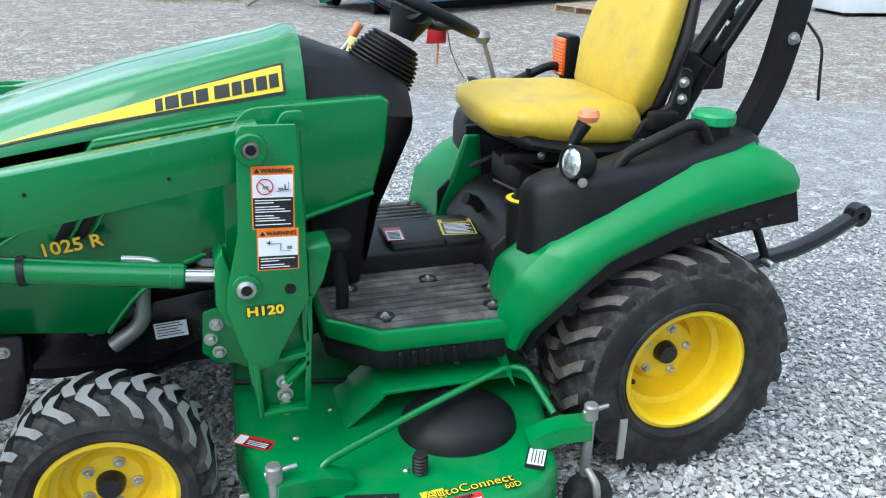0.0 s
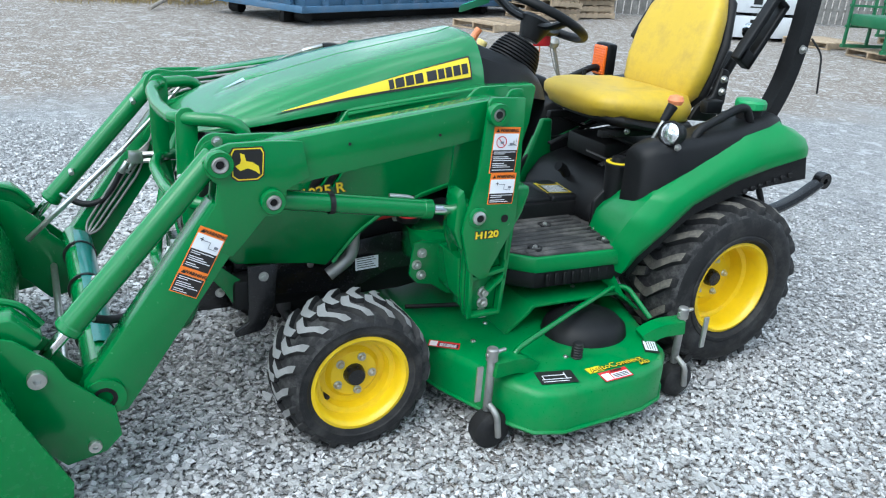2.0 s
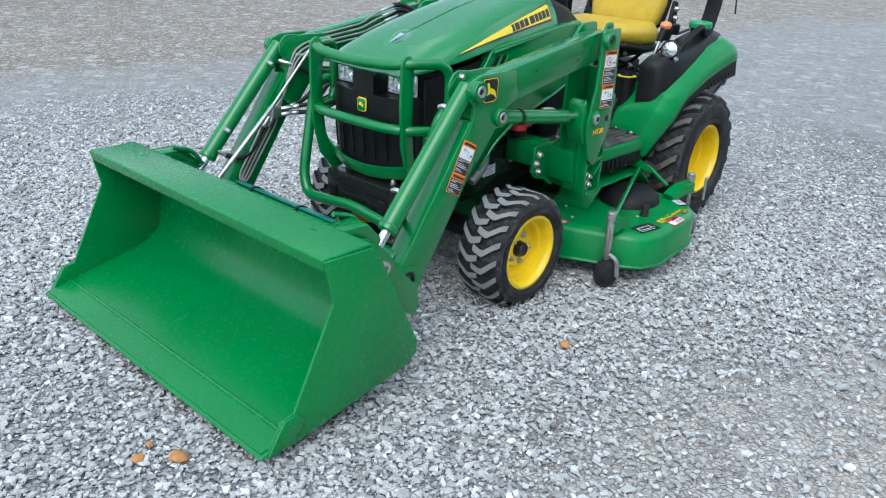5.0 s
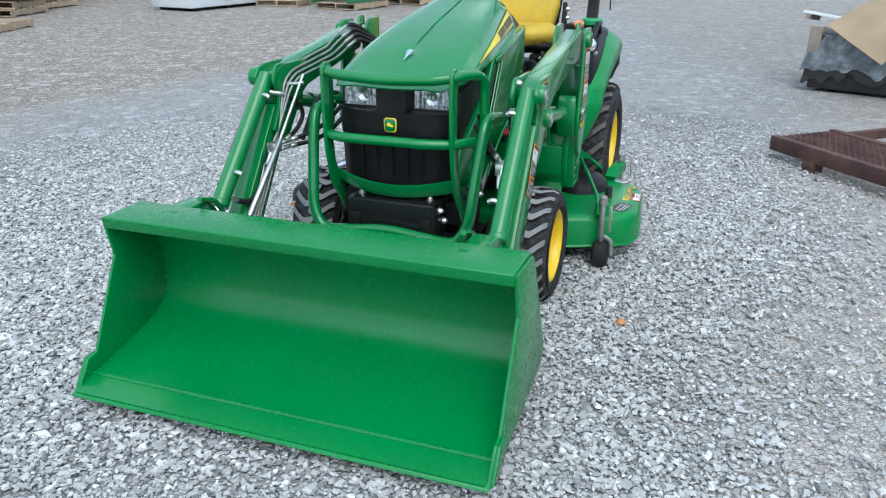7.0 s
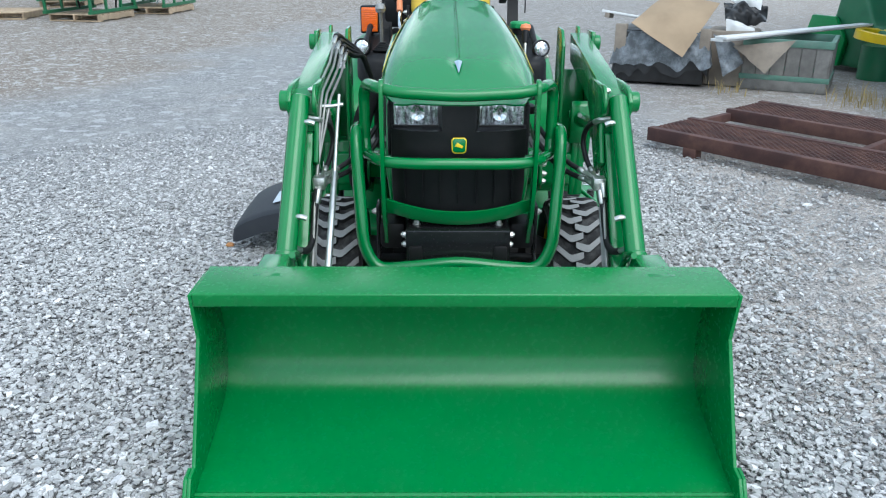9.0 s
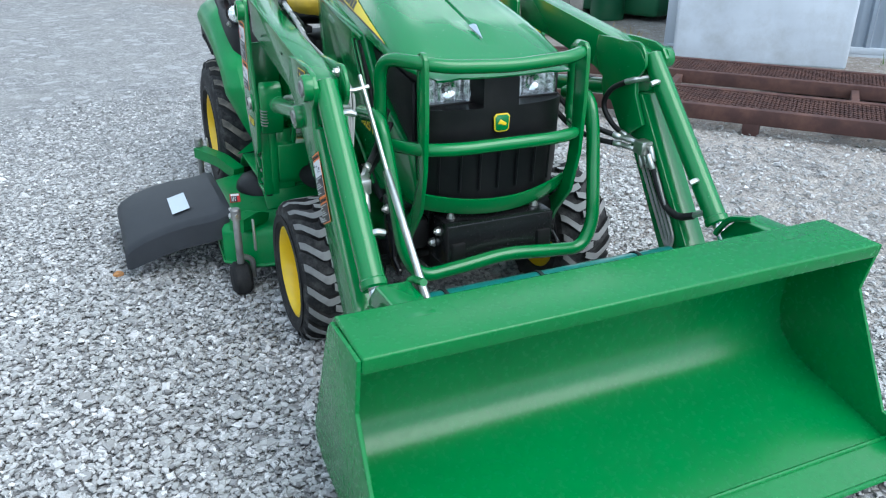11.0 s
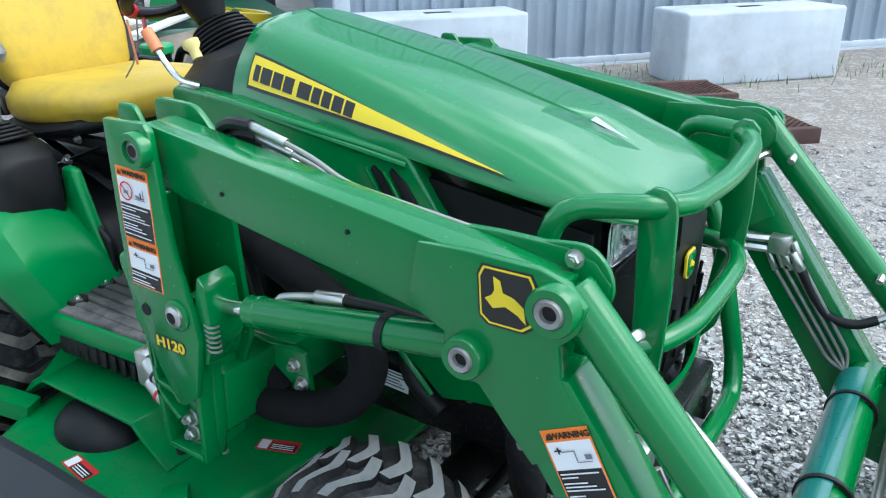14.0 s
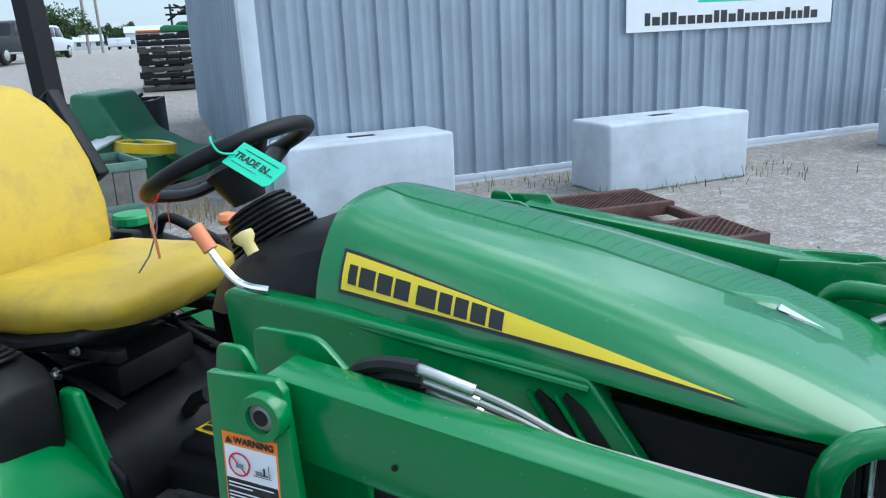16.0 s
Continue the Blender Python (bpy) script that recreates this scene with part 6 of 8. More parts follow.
    # hose bundle by the mast
    for k in range(4 if s > 0 else 0):
        y0 = s * (0.457 - 0.012 * k)
        part("hydraulic_hose", tube([(-1.235, y0, 1.034 - 0.021 * k), (-1.19, y0, 1.036 - 0.021 * k), (-1.13, y0 - s * 0.02, 1.01 - 0.021 * k), (-1.09, s * 0.37, 0.95), (-1.02, s * 0.33, 0.80), (-1.06, s * 0.32, 0.6)], 0.011, 8, 0.06), HOSE, arm)
# oil filter and hanging side plates
oil_filter = part("oil_filter", lathe([(0, 0), (0.034, 0), (0.038, 0.006), (0.038, 0.085), (0.033, 0.094), (0, 0.096)], 24, "z", Matrix.Translation((-1.175, -0.235, 0.585))), DARK, tractor, "black oil filter")
part("filter_band", lathe([(0.0383, 0.02), (0.0388, 0.02), (0.0388, 0.045), (0.0383, 0.045)], 24, "z", Matrix.Translation((-1.175, -0.235, 0.585))), RED, oil_filter, "red band")
part("filter_label", lathe([(0.0383, 0.05), (0.0388, 0.05), (0.0388, 0.07), (0.0383, 0.07)], 24, "z", Matrix.Translation((-1.175, -0.235, 0.585))), PRINT_GREY, oil_filter)
for s in (-1, 1):
    plate_ = part("side_plate", prism(rounded([(-1.70, 0.51), (-1.61, 0.51), (-1.625, 0.36), (-1.655, 0.30), (-1.74, 0.285), (-1.745, 0.305), (-1.70, 0.33)], 0.015, 4), s * 0.272, s * 0.284, 0.003), BLACK_PAINT, tractor, "black hanging side plate")
    part("bolt", hexbolt((-1.655, s * 0.284, 0.475), (0, s, 0), 0.011), STEEL, plate_)
# quick couplers beside the mast
coupler = part("coupler_block", box(-0.905, -0.86, 0.45, 0.505, 0.445, 0.53, 0.008), STEEL, loader, "zinc quick coupler block")
for z, m_ in ((0.51, BLACK_PAINT), (0.465, RED)):
    part("coupler_end", rod((-0.90, 0.50, z), (-0.955, 0.51, z - 0.02), 0.016, 14), STEEL, coupler)
    part("coupler_ring", rod((-0.935, 0.506, z - 0.013), (-0.943, 0.508, z - 0.016), 0.0185, 14), m_, coupler)
part("dust_cap_cord", tube([(-0.955, 0.50, 0.46), (-0.96, 0.505, 0.40), (-0.965, 0.50, 0.345)], 0.004, 6), HOSE, coupler)
part("dust_cap", rod((-0.965, 0.50, 0.35), (-0.967, 0.50, 0.315), 0.013, 12), HOSE, coupler)
part("thick_hose", tube([(-0.98, 0.33, 0.80), (-1.10, 0.35, 0.76), (-1.25, 0.365, 0.715), (-1.36, 0.37, 0.67), (-1.39, 0.375, 0.585), (-1.34, 0.38, 0.50), (-1.24, 0.385, 0.45), (-1.12, 0.385, 0.425), (-1.02, 0.38, 0.44), (-0.96, 0.37, 0.47)], 0.036, 16, 0.08), SLEEVE, loader, "fabric-sleeved hose bundle")
part("thick_hose", tube([(-1.15, 0.36, 0.45), (-1.08, 0.35, 0.50), (-1.0, 0.33, 0.53), (-0.95, 0.31, 0.54)], 0.03, 14, 0.05), SLEEVE, loader, "fabric-sleeved hose bundle")
# torque tube between the lower arms, half teal where the paint differs
cross = part("cross_tube", rod((-2.122, -0.50, 0.365), (-2.122, 0.50, 0.365), 0.042, 24), GREEN, loader, "green cross tube")
arc = [(math.cos(radians(a)) * 0.047, math.sin(radians(a)) * 0.047) for a in range(-40, 116, 12)]
part("pipe_shield", thicken(loft([[(-2.118 + cx, y, 0.369 + cz) for cx, cz in arc] for y in (-0.42, 0.0, 0.42)]), 0.003), TEAL, cross, "teal shield over the pipes behind the tube")
for y in (-0.3, 0.02, 0.3):
    part("zip_tie", lathe([(0.044, -0.005), (0.052, -0.005), (0.052, 0.005), (0.044, 0.005)], 24, "y", Matrix.Translation((-2.119, y, 0.368))), HOSE, cross)

# ---- bucket ----
bucket = thing("loader_bucket", "wide green steel loader bucket tipped forward on the gravel", "bucket", (-2.5, 0, 0.03))
INNER = [(-2.56, 0.552), (-2.47, 0.552), (-2.40, 0.535), (-2.345, 0.46), (-2.315, 0.36), (-2.31, 0.27), (-2.33, 0.20), (-2.385, 0.155), (-2.46, 0.13), (-2.60, 0.10), (-2.70, 0.078), (-2.80, 0.056)]
HW = 0.672
rows = [[(x, y, z) for x, z in INNER] for y in (-HW, -HW / 2, 0, HW / 2, HW)]
part("bucket_shell", thicken(loft(rows), -0.007), GREEN_BUCKET, bucket, "curved green bucket shell", 60)
part("top_lip", prism([(-2.575, 0.568), (-2.57, 0.528), (-2.558, 0.528), (-2.553, 0.553), (-2.40, 0.553), (-2.38, 0.535), (-2.375, 0.55), (-2.40, 0.57)], -HW, HW, 0.007, 3), GREEN_BUCKET, bucket, "folded top lip")
part("cutting_edge", prism([(-2.81, 0.048), (-2.805, 0.057), (-2.72, 0.078), (-2.715, 0.068)], -HW - 0.012, HW + 0.012, 0.002), GREEN_BUCKET, bucket, "flat cutting edge")
part("edge_weld", tube([(-2.716, -HW, 0.083), (-2.716, HW, 0.083)], 0.006, 8), GREEN_BUCKET, bucket)
SIDE = [(-2.572, 0.563), (-2.40, 0.558), (-2.375, 0.53), (-2.21, 0.185), (-2.215, 0.145), (-2.26, 0.115), (-2.70, 0.045), (-2.79, 0.05), (-2.73, 0.14), (-2.69, 0.145), (-2.545, 0.43)]
for s in (-1, 1):
    part("side_plate", prism(SIDE, s * HW, s * (HW + 0.010), 0.002), GREEN_BUCKET, bucket, "green bucket side plate")
    part("side_cutter", prism([(-2.79, 0.05), (-2.73, 0.14), (-2.69, 0.145), (-2.66, 0.12), (-2.70, 0.06)], s * (HW + 0.010), s * (HW + 0.02), 0.002), GREEN_BUCKET, bucket)
    part("side_weld", tube([(x, s * (HW - 0.004), z + 0.003) for x, z in INNER], 0.0035, 6), GREEN_BUCKET, bucket)
    for y in (0.455, 0.565):
        part("mount_ear", prism([(-2.40, 0.555), (-2.30, 0.52), (-2.225, 0.45), (-2.20, 0.40), (-2.10, 0.30), (-2.09, 0.22), (-2.13, 0.18), (-2.22, 0.16), (-2.30, 0.25), (-2.34, 0.45)], s * (y - 0.006), s * (y + 0.006), 0.003), GREEN, bucket, "green bucket mount ear")
    part("ear_pin", boss((-2.262, s * 0.57, 0.418), (0, s, 0), 0.022, 0.02, 0.4), STEEL, bucket)
    part("ear_pin", boss((-2.155, s * 0.57, 0.205), (0, s, 0), 0.016, 0.014, 0.4), STEEL, bucket)
    part("hook_plate", prism([(-2.47, 0.57), (-2.30, 0.565), (-2.24, 0.50), (-2.27, 0.47), (-2.36, 0.54)], s * 0.47, s * 0.55, 0.006), GREEN, bucket)
    part("latch_handle", tube([(-2.36, s * 0.46, 0.585), (-2.28, s * 0.46, 0.56), (-2.24, s * 0.46, 0.50)], 0.009, 8, 0.03), GREEN, bucket)
part("latch_rod", rod((-2.20, -0.46, 0.28), (-2.20, 0.46, 0.28), 0.011), STEEL, bucket)

# ---- mower deck ----
deck = thing("mower_deck", "green mid-mount mower deck with caster wheels under the tractor", "mower deck", (-0.75, 0, 0.05))
OUT = [(-1.16, -0.36), (-1.14, -0.46), (-1.03, -0.72), (-0.985, -0.785), (-0.90, -0.815), (-0.60, -0.80), (-0.50, -0.77), (-0.43, -0.70), (-0.41, -0.60), (-0.33, -0.35), (-0.30, -0.1), (-0.33, 0.25), (-0.40, 0.56), (-0.45, 0.66), (-1.0, 0.69), (-1.08, 0.60), (-1.15, 0.2)]
bm = bmesh.new()
rings = []
cx, cy = -0.75, -0.05
for f, z in ((1.0, 0.092), (1.0, 0.205), (0.985, 0.222), (0.955, 0.23), (0.90, 0.232)):
    rings.append([bm.verts.new((cx + (x - cx) * f, cy + (y - cy) * f, z)) for x, y in OUT])
for a, b in zip(rings, rings[1:]):
    for k in range(len(OUT)):
        bm.faces.new((a[k], a[(k + 1) % len(OUT)], b[(k + 1) % len(OUT)], b[k]))
bm.faces.new(rings[-1])
shell = part("deck_shell", thicken(bm, 0.006), GREEN_WORN, deck, "worn green pressed steel shell", 50)
part("deck_rim", tube([(x, y, 0.092) for x, y in OUT + OUT[:1]], 0.008, 6), GREEN_WORN, deck)
# raised belt housing with bent-up ends
for s in (-1, 1):
    part("belt_cover", prism([(-0.90, 0.235), (-0.82, 0.30), (-0.80, 0.325), (-0.44, 0.325), (-0.40, 0.30), (-0.335, 0.24), (-0.34, 0.232), (-0.41, 0.288), (-0.45, 0.312), (-0.79, 0.312), (-0.81, 0.29), (-0.89, 0.228)], 0.29 if s > 0 else -0.445, 0.50 if s > 0 else -0.26, 0.004), GREEN_WORN, deck, "folded green belt cover")
    y0 = 0.465 if s > 0 else -0.50
    pulley = part("pulley_cover", lathe([(0, 0.325), (0.05, 0.322), (0.10, 0.305), (0.125, 0.28), (0.135, 0.24), (0.135, 0.225)], 32, "z", Matrix.Translation((-0.62, y0, -0.02)) @ Matrix.Diagonal((1.15, 1.0, 1, 1) if s < 0 else (0.95, 0.78, 0.97, 1))), BLACK_PLASTIC, deck, "black domed pulley cover", 50)
    for k in range(5):
        part("cover_bolt", lathe([(0, 0), (0.006, 0), (0.006, 0.004), (0, 0.005)], 8, "z", Matrix.Translation((-0.62 + 0.02 * (k - 2), y0 + s * (-0.07 + 0.018 * (k % 2)), 0.30))), DARK, pulley)
part("centre_gearbox", box(-0.85, -0.60, -0.12, 0.12, 0.23, 0.34, 0.03), DARK, deck)
part("deck_bar", rod((-1.15, -0.20, 0.26), (-0.80, -0.28, 0.26), 0.008), DARK, deck)
part("lift_rail", tube([(-1.0, -0.645, 0.235), (-0.985, -0.64, 0.29), (-0.93, -0.62, 0.30), (-0.70, -0.535, 0.33), (-0.48, -0.455, 0.352), (-0.43, -0.47, 0.352), (-0.385, -0.56, 0.265)], 0.0095, 10, 0.03), GREEN, deck, "bent green guard rail")
post = part("hose_port", rod((-0.76, -0.655, 0.225), (-0.76, -0.655, 0.285), 0.016, 16), HOSE, deck, "black washout port")
for k in range(5):
    part("port_ring", lathe([(0.016, 0), (0.019, 0.002), (0.016, 0.005)], 16, "z", Matrix.Translation((-0.76, -0.655, 0.235 + 0.009 * k))), HOSE, post)
for x, y in ((-0.79, -0.64), (-0.52, -0.33), (-0.58, -0.36), (-0.92, -0.35), (-1.02, -0.45), (-0.95, 0.38), (-0.45, 0.35), (-0.98, 0.55)):
    part("deck_bolt", lathe([(0, 0), (0.009, 0), (0.009, 0.003), (0.005, 0.006), (0, 0.006)], 10, "z", Matrix.Translation((x, y, 0.232 if abs(y) > 0.37 or x < -0.9 else 0.326))), STEEL, deck)


def caster(x, y, arm_from, toe):
    """A gauge wheel in a fork under a drilled arm, with a spring pin on top."""
    ax, ay = arm_from
    arm = part("caster_arm", tube([(ax, ay, 0.235), (x + (ax - x) * 0.6, y + (ay - y) * 0.6, 0.268), (x, y, 0.275)], 0.038, 4, 0.03, square=True, flat=0.85), GREEN_WORN, deck, "green caster arm")
    part("post", rod((x, y, 0.13), (x, y, 0.315), 0.013, 14), DULL_STEEL, arm, "weathered steel caster post")
    part("post_cap", lathe([(0, 0), (0.018, 0), (0.018, 0.035), (0.014, 0.04), (0, 0.04)], 16, "z", Matrix.Translation((x, y, 0.30))), DULL_STEEL, arm)
    part("lock_pin", rod((x - 0.02, y, 0.318), (x + 0.05, y + 0.01, 0.322), 0.0065, 8), STEEL, arm)
    part("pin_flag", box(x + toe * 0.055, x + toe * 0.075, y - 0.05, y - 0.042, 0.20, 0.315, 0.003), STEEL, arm, "bent steel pin plate")
    part("fork", tube([(x, y - 0.01, 0.155), (x + 0.01, y - 0.045, 0.135), (x + 0.02, y - 0.046, 0.06)], 0.010, 10, 0.02), DULL_STEEL, arm)
    wheel = part("caster_wheel", lathe([(0, -0.034), (0.03, -0.036), (0.045, -0.034), (0.06, -0.022), (0.064, 0), (0.06, 0.022), (0.045, 0.034), (0.03, 0.036), (0, 0.034)], 28, "y", Matrix.Translation((x + 0.015, y, 0.066))), RUBBER, arm, "scuffed black caster wheel")


caster(-1.09, -0.68, (-0.93, -0.65), -1)
caster(-0.33, -0.65, (-0.47, -0.62), 1)
caster(-1.12, 0.655, (-0.98, 0.54), -1)
caster(-0.17, 0.645, (-0.42, 0.52), 1)
# discharge chute, grey with a pale label
bm = bmesh.new()
prof = [(0.63, 0.236), (0.64, 0.262), (0.665, 0.268), (0.69, 0.258), (0.72, 0.248), (0.80, 0.231), (0.88, 0.205), (0.96, 0.168), (1.01, 0.135), (1.025, 0.115), (1.03, 0.09)]
rows = []
for f, dz in ((0.0, -0.09), (0.006, -0.05), (0.02, -0.014), (0.045, -0.004), (0.1, 0.0), (0.5, 0.006), (0.93, 0.0), (0.985, -0.006), (0.998, -0.03), (1.0, -0.05)):
    row = []
    for y, z in prof:
        g = max(0, (y - 0.69) / 0.34)
        x0, x1 = -0.965 + 0.115 * g, -0.43 + 0.16 * g - 0.03 * g ** 8
        row.append((x0 + (x1 - x0) * f, y, max(0.055, z + dz)))
    rows.append(row)
CHUTE = mat("grey_chute_plastic", (0.014, 0.0165, 0.022), 0.6, vary=0.12, scale=9, bump=0.3, bump_scale=400, dirt=(0.045, 0.047, 0.05), dirt_amount=0.15, dirt_scale=8)
chute = part("discharge_chute", thicken(bm_add(bm, loft(rows)), 0.006), CHUTE, deck, "dark grey discharge chute", 35)
bm = box(-0.092, 0.092, -0.034, 0.034, 0, 0.0012, 0)
bm.transform(Matrix.Translation((-0.705, 0.808, 0.2365)) @ pose(0, 0, 0, -15, 0, 0))
part("chute_label", bm, FADED, chute, "faded white label")
for x in (-0.955, -0.445):
    part("chute_hinge", rod((x - 0.025, 0.65, 0.25), (x + 0.025, 0.65, 0.25), 0.009, 10), STEEL, chute)
# stickers on the deck
top = 0.2325
plate("deck_name", deck, Matrix.Translation((-0.665, -0.735, top)) @ pose(0, 0, 0, 0, 0, 3), [(-0.115, -0.014, -0.06, 0.016, 1), ("AutoConnect", 0, 0, 0.036, 0.0018, 0, 1.05), ("AutoConnect", 0, 0, 0.036, 0.0, 1, 1.05), ("60D", 0.095, -0.026, 0.024, 0.0014, 0), ("60D", 0.095, -0.026, 0.024, 0.0, 1)], [LABEL_BLACK, LABEL_YELLOW], "yellow AutoConnect 60D lettering")
plate("danger_label", deck, Matrix.Translation((-0.70, -0.778, top - 0.004)) @ pose(0, 0, 0, 8, 0, 3), [(-0.055, -0.022, 0.055, 0.022, 0), (-0.05, -0.018, -0.02, 0.012, 1), (-0.016, -0.018, 0.05, 0.006, 1)] + [(-0.012, -0.015 + 0.006 * k, 0.045, -0.012 + 0.006 * k, 2) for k in range(3)] + [("DANGER", 0.012, 0.014, 0.011, 0.0002, 2)], [RED, WHITE, LABEL_BLACK], "red and white danger label")
plate("belt_label", deck, Matrix.Translation((-0.89, -0.735, top)) @ pose(0, 0, 0, 0, 0, -12), [(-0.06, -0.035, 0.06, 0.035, 0), (-0.05, -0.012, 0.045, -0.009, 1), (-0.045, 0.008, 0.03, 0.011, 1), (-0.045, -0.01, -0.042, 0.01, 1), (0.028, -0.01, 0.031, 0.02, 1), (-0.05, -0.027, 0.03, -0.024, 1)], [LABEL_BLACK, WHITE], "black belt routing label")
plate("serial_label", deck, Matrix.Translation((-0.48, -0.68, top)) @ pose(0, 0, 0, 0, 0, 60), [(-0.04, -0.024, 0.04, 0.024, 0), (-0.025, -0.02, 0.036, 0.02, 1)] + [(-0.02, -0.015 + 0.008 * k, 0.03, -0.0125 + 0.008 * k, 0) for k in range(4)], [LABEL_BLACK, WHITE], "black and white serial label")
for x, y, a in ((-1.12, -0.44, -35), (-0.72, 0.592, 172), (-1.036, 0.30, 200)):
    plate("danger_label", deck, Matrix.Translation((x, y, top)) @ pose(0, 0, 0, 0, 0, a), [(-0.05, -0.02, 0.05, 0.02, 0), (-0.046, -0.016, -0.022, 0.016, 1), (-0.018, -0.016, 0.046, 0.008, 2)] + [(-0.014, -0.013 + 0.006 * k, 0.04, -0.0105 + 0.006 * k, 1) for k in range(3)], [RED, WHITE, LABEL_BLACK], "red and white danger label")

# plan of the yard, in metres
BUILD_C = (2.640, -4.238, 0.0)
BUILD_SIGN = (5.22, 1.32, 2.82)
BLOCKS = (((1.051, -4.889), 1.45), ((-1.196, -6.498), 1.53), ((-3.809, -9.25), 1.45))
WEEDS = [(0.9, -5.6), (0.5, -5.9), (-0.1, -5.25), (-0.6, -5.8), (-1.1, -6.3), (-1.5, -6.6), (-1.3, -7.2)]
RACKS = (14.41, -16.78)
TRUCKS = ((30.19, -23.16, 115), (37.41, -30.92, 120), (99.32, -95.79, 137), (98.28, -96.75, 137))
TREES = ((44.16, -38.17, 4.2), (46.14, -38.74, 3.4), (200.22, -178.08, 8), (198.76, -179.72, 8.5), (195.95, -182.73, 7), (193.97, -184.86, 8), (192.21, -186.69, 7), (190.44, -188.53, 8.5), (188.78, -190.17, 8.5), (202.0, -175.94, 8.2))
POLES = ((54.25, -49.64), (58.07, -54.68))
SHEDS = ((160.92, -146.94, 45, 6.5, 2.0), (151.77, -156.42, 45, 9, 3.6))

# ---- the yard behind: building, blocks, ramp, stored things ----
CONCRETE = mat("painted_concrete", (0.5, 0.545, 0.6), 0.8, vary=0.12, scale=2.5, bump=0.4, bump_scale=60, dirt=(0.28, 0.28, 0.27), dirt_amount=0.45, dirt_scale=3)
SIDING = mat("grey_blue_siding", (0.29, 0.345, 0.41), 0.45, metal=0.15, vary=0.08, scale=1.2, bump=0.05, dirt=(0.2, 0.21, 0.22), dirt_amount=0.35, dirt_scale=1.5, per_object=0.06)
TRIM = mat("pale_trim", (0.55, 0.6, 0.66), 0.45, vary=0.06)
RUST = mat("rusty_steel", (0.07, 0.03, 0.026), 0.8, vary=0.3, scale=6, bump=0.4, bump_scale=120, dirt=(0.16, 0.08, 0.05), dirt_amount=0.5, dirt_scale=6)
OLD_CARD = mat("weathered_cardboard", (0.24, 0.2, 0.16), 0.9, vary=0.2, scale=5, bump=0.2, dirt=(0.12, 0.1, 0.085), dirt_amount=0.5, dirt_scale=4)
CARDBOARD = mat("brown_cardboard", (0.33, 0.24, 0.155), 0.85, vary=0.15, scale=3, bump=0.1, dirt=(0.25, 0.18, 0.11), dirt_amount=0.4, dirt_scale=2.5)
WRAP = mat("grey_plastic_wrap", (0.1, 0.11, 0.12), 0.3, vary=0.4, scale=9, bump=1.0, bump_scale=22, dirt=(0.3, 0.33, 0.36), dirt_amount=0.7, dirt_scale=9)
BLACK_WRAP = mat("black_plastic_sheet", (0.02, 0.02, 0.021), 0.35, vary=0.3, scale=9, bump=0.8, bump_scale=24)
OLD_WOOD = mat("weathered_wood", (0.19, 0.18, 0.165), 0.85, vary=0.25, scale=9, bump=0.5, bump_scale=80, dirt=(0.09, 0.085, 0.08), dirt_amount=0.5, dirt_scale=10, per_object=0.18)
PALLET_WOOD = mat("pallet_wood", (0.36, 0.27, 0.18), 0.85, vary=0.25, scale=9, bump=0.4, bump_scale=80, dirt=(0.16, 0.13, 0.1), dirt_amount=0.5, dirt_scale=8, per_object=0.25)
GREEN_WOOD = mat("green_painted_wood", (0.09, 0.2, 0.15), 0.7, vary=0.2, scale=8, bump=0.3, dirt=(0.2, 0.22, 0.2), dirt_amount=0.5)
WHITE_BOARD = mat("white_trim_board", (0.68, 0.68, 0.67), 0.6, vary=0.08, bump=0.1)
DUMP_BLUE = mat("faded_blue_paint", (0.045, 0.12, 0.21), 0.55, vary=0.25, scale=3, bump=0.2, dirt=(0.09, 0.07, 0.06), dirt_amount=0.55, dirt_scale=3)
OLD_GREEN = mat("shop_green_paint", (0.008, 0.13, 0.05), 0.45, vary=0.2, scale=5, bump=0.1, dirt=(0.06, 0.06, 0.04), dirt_amount=0.4)
CRATE_WHITE = mat("white_crate", (0.6, 0.62, 0.64), 0.6, vary=0.06, dirt=(0.4, 0.4, 0.38), dirt_amount=0.4, dirt_scale=3)
BARK = mat("grey_stick", (0.25, 0.22, 0.19), 0.9, vary=0.3, scale=12, bump=0.5)
DRY_GRASS = mat("dry_grass", (0.33, 0.25, 0.11), 0.9, vary=0.35, scale=3)
WEED = mat("weed_green", (0.1, 0.17, 0.045), 0.8, vary=0.35, scale=5)
LEAF = mat("tree_leaf", (0.045, 0.085, 0.025), 0.8, vary=0.45, scale=1.5)
TRUCK_DARK = mat("dark_truck_paint", (0.018, 0.02, 0.023), 0.3, vary=0.1, spec=0.3)
TRUCK_PALE = mat("silver_truck_paint", (0.5, 0.52, 0.55), 0.3, vary=0.06, coat=0.5)
GLASS = mat("dark_glass", (0.03, 0.035, 0.04), 0.06, vary=0.05)
POLE = mat("grey_pole_wood", (0.25, 0.23, 0.21), 0.9, vary=0.2)
SHED = mat("far_shed_siding", (0.5, 0.53, 0.55), 0.6, vary=0.1)

BARK_DARK = mat("weathered_rack_wood", (0.055, 0.048, 0.042), 0.85, vary=0.35, scale=6, bump=0.4)
ORANGE_PART = mat("faded_orange_paint", (0.55, 0.13, 0.03), 0.5, vary=0.15)

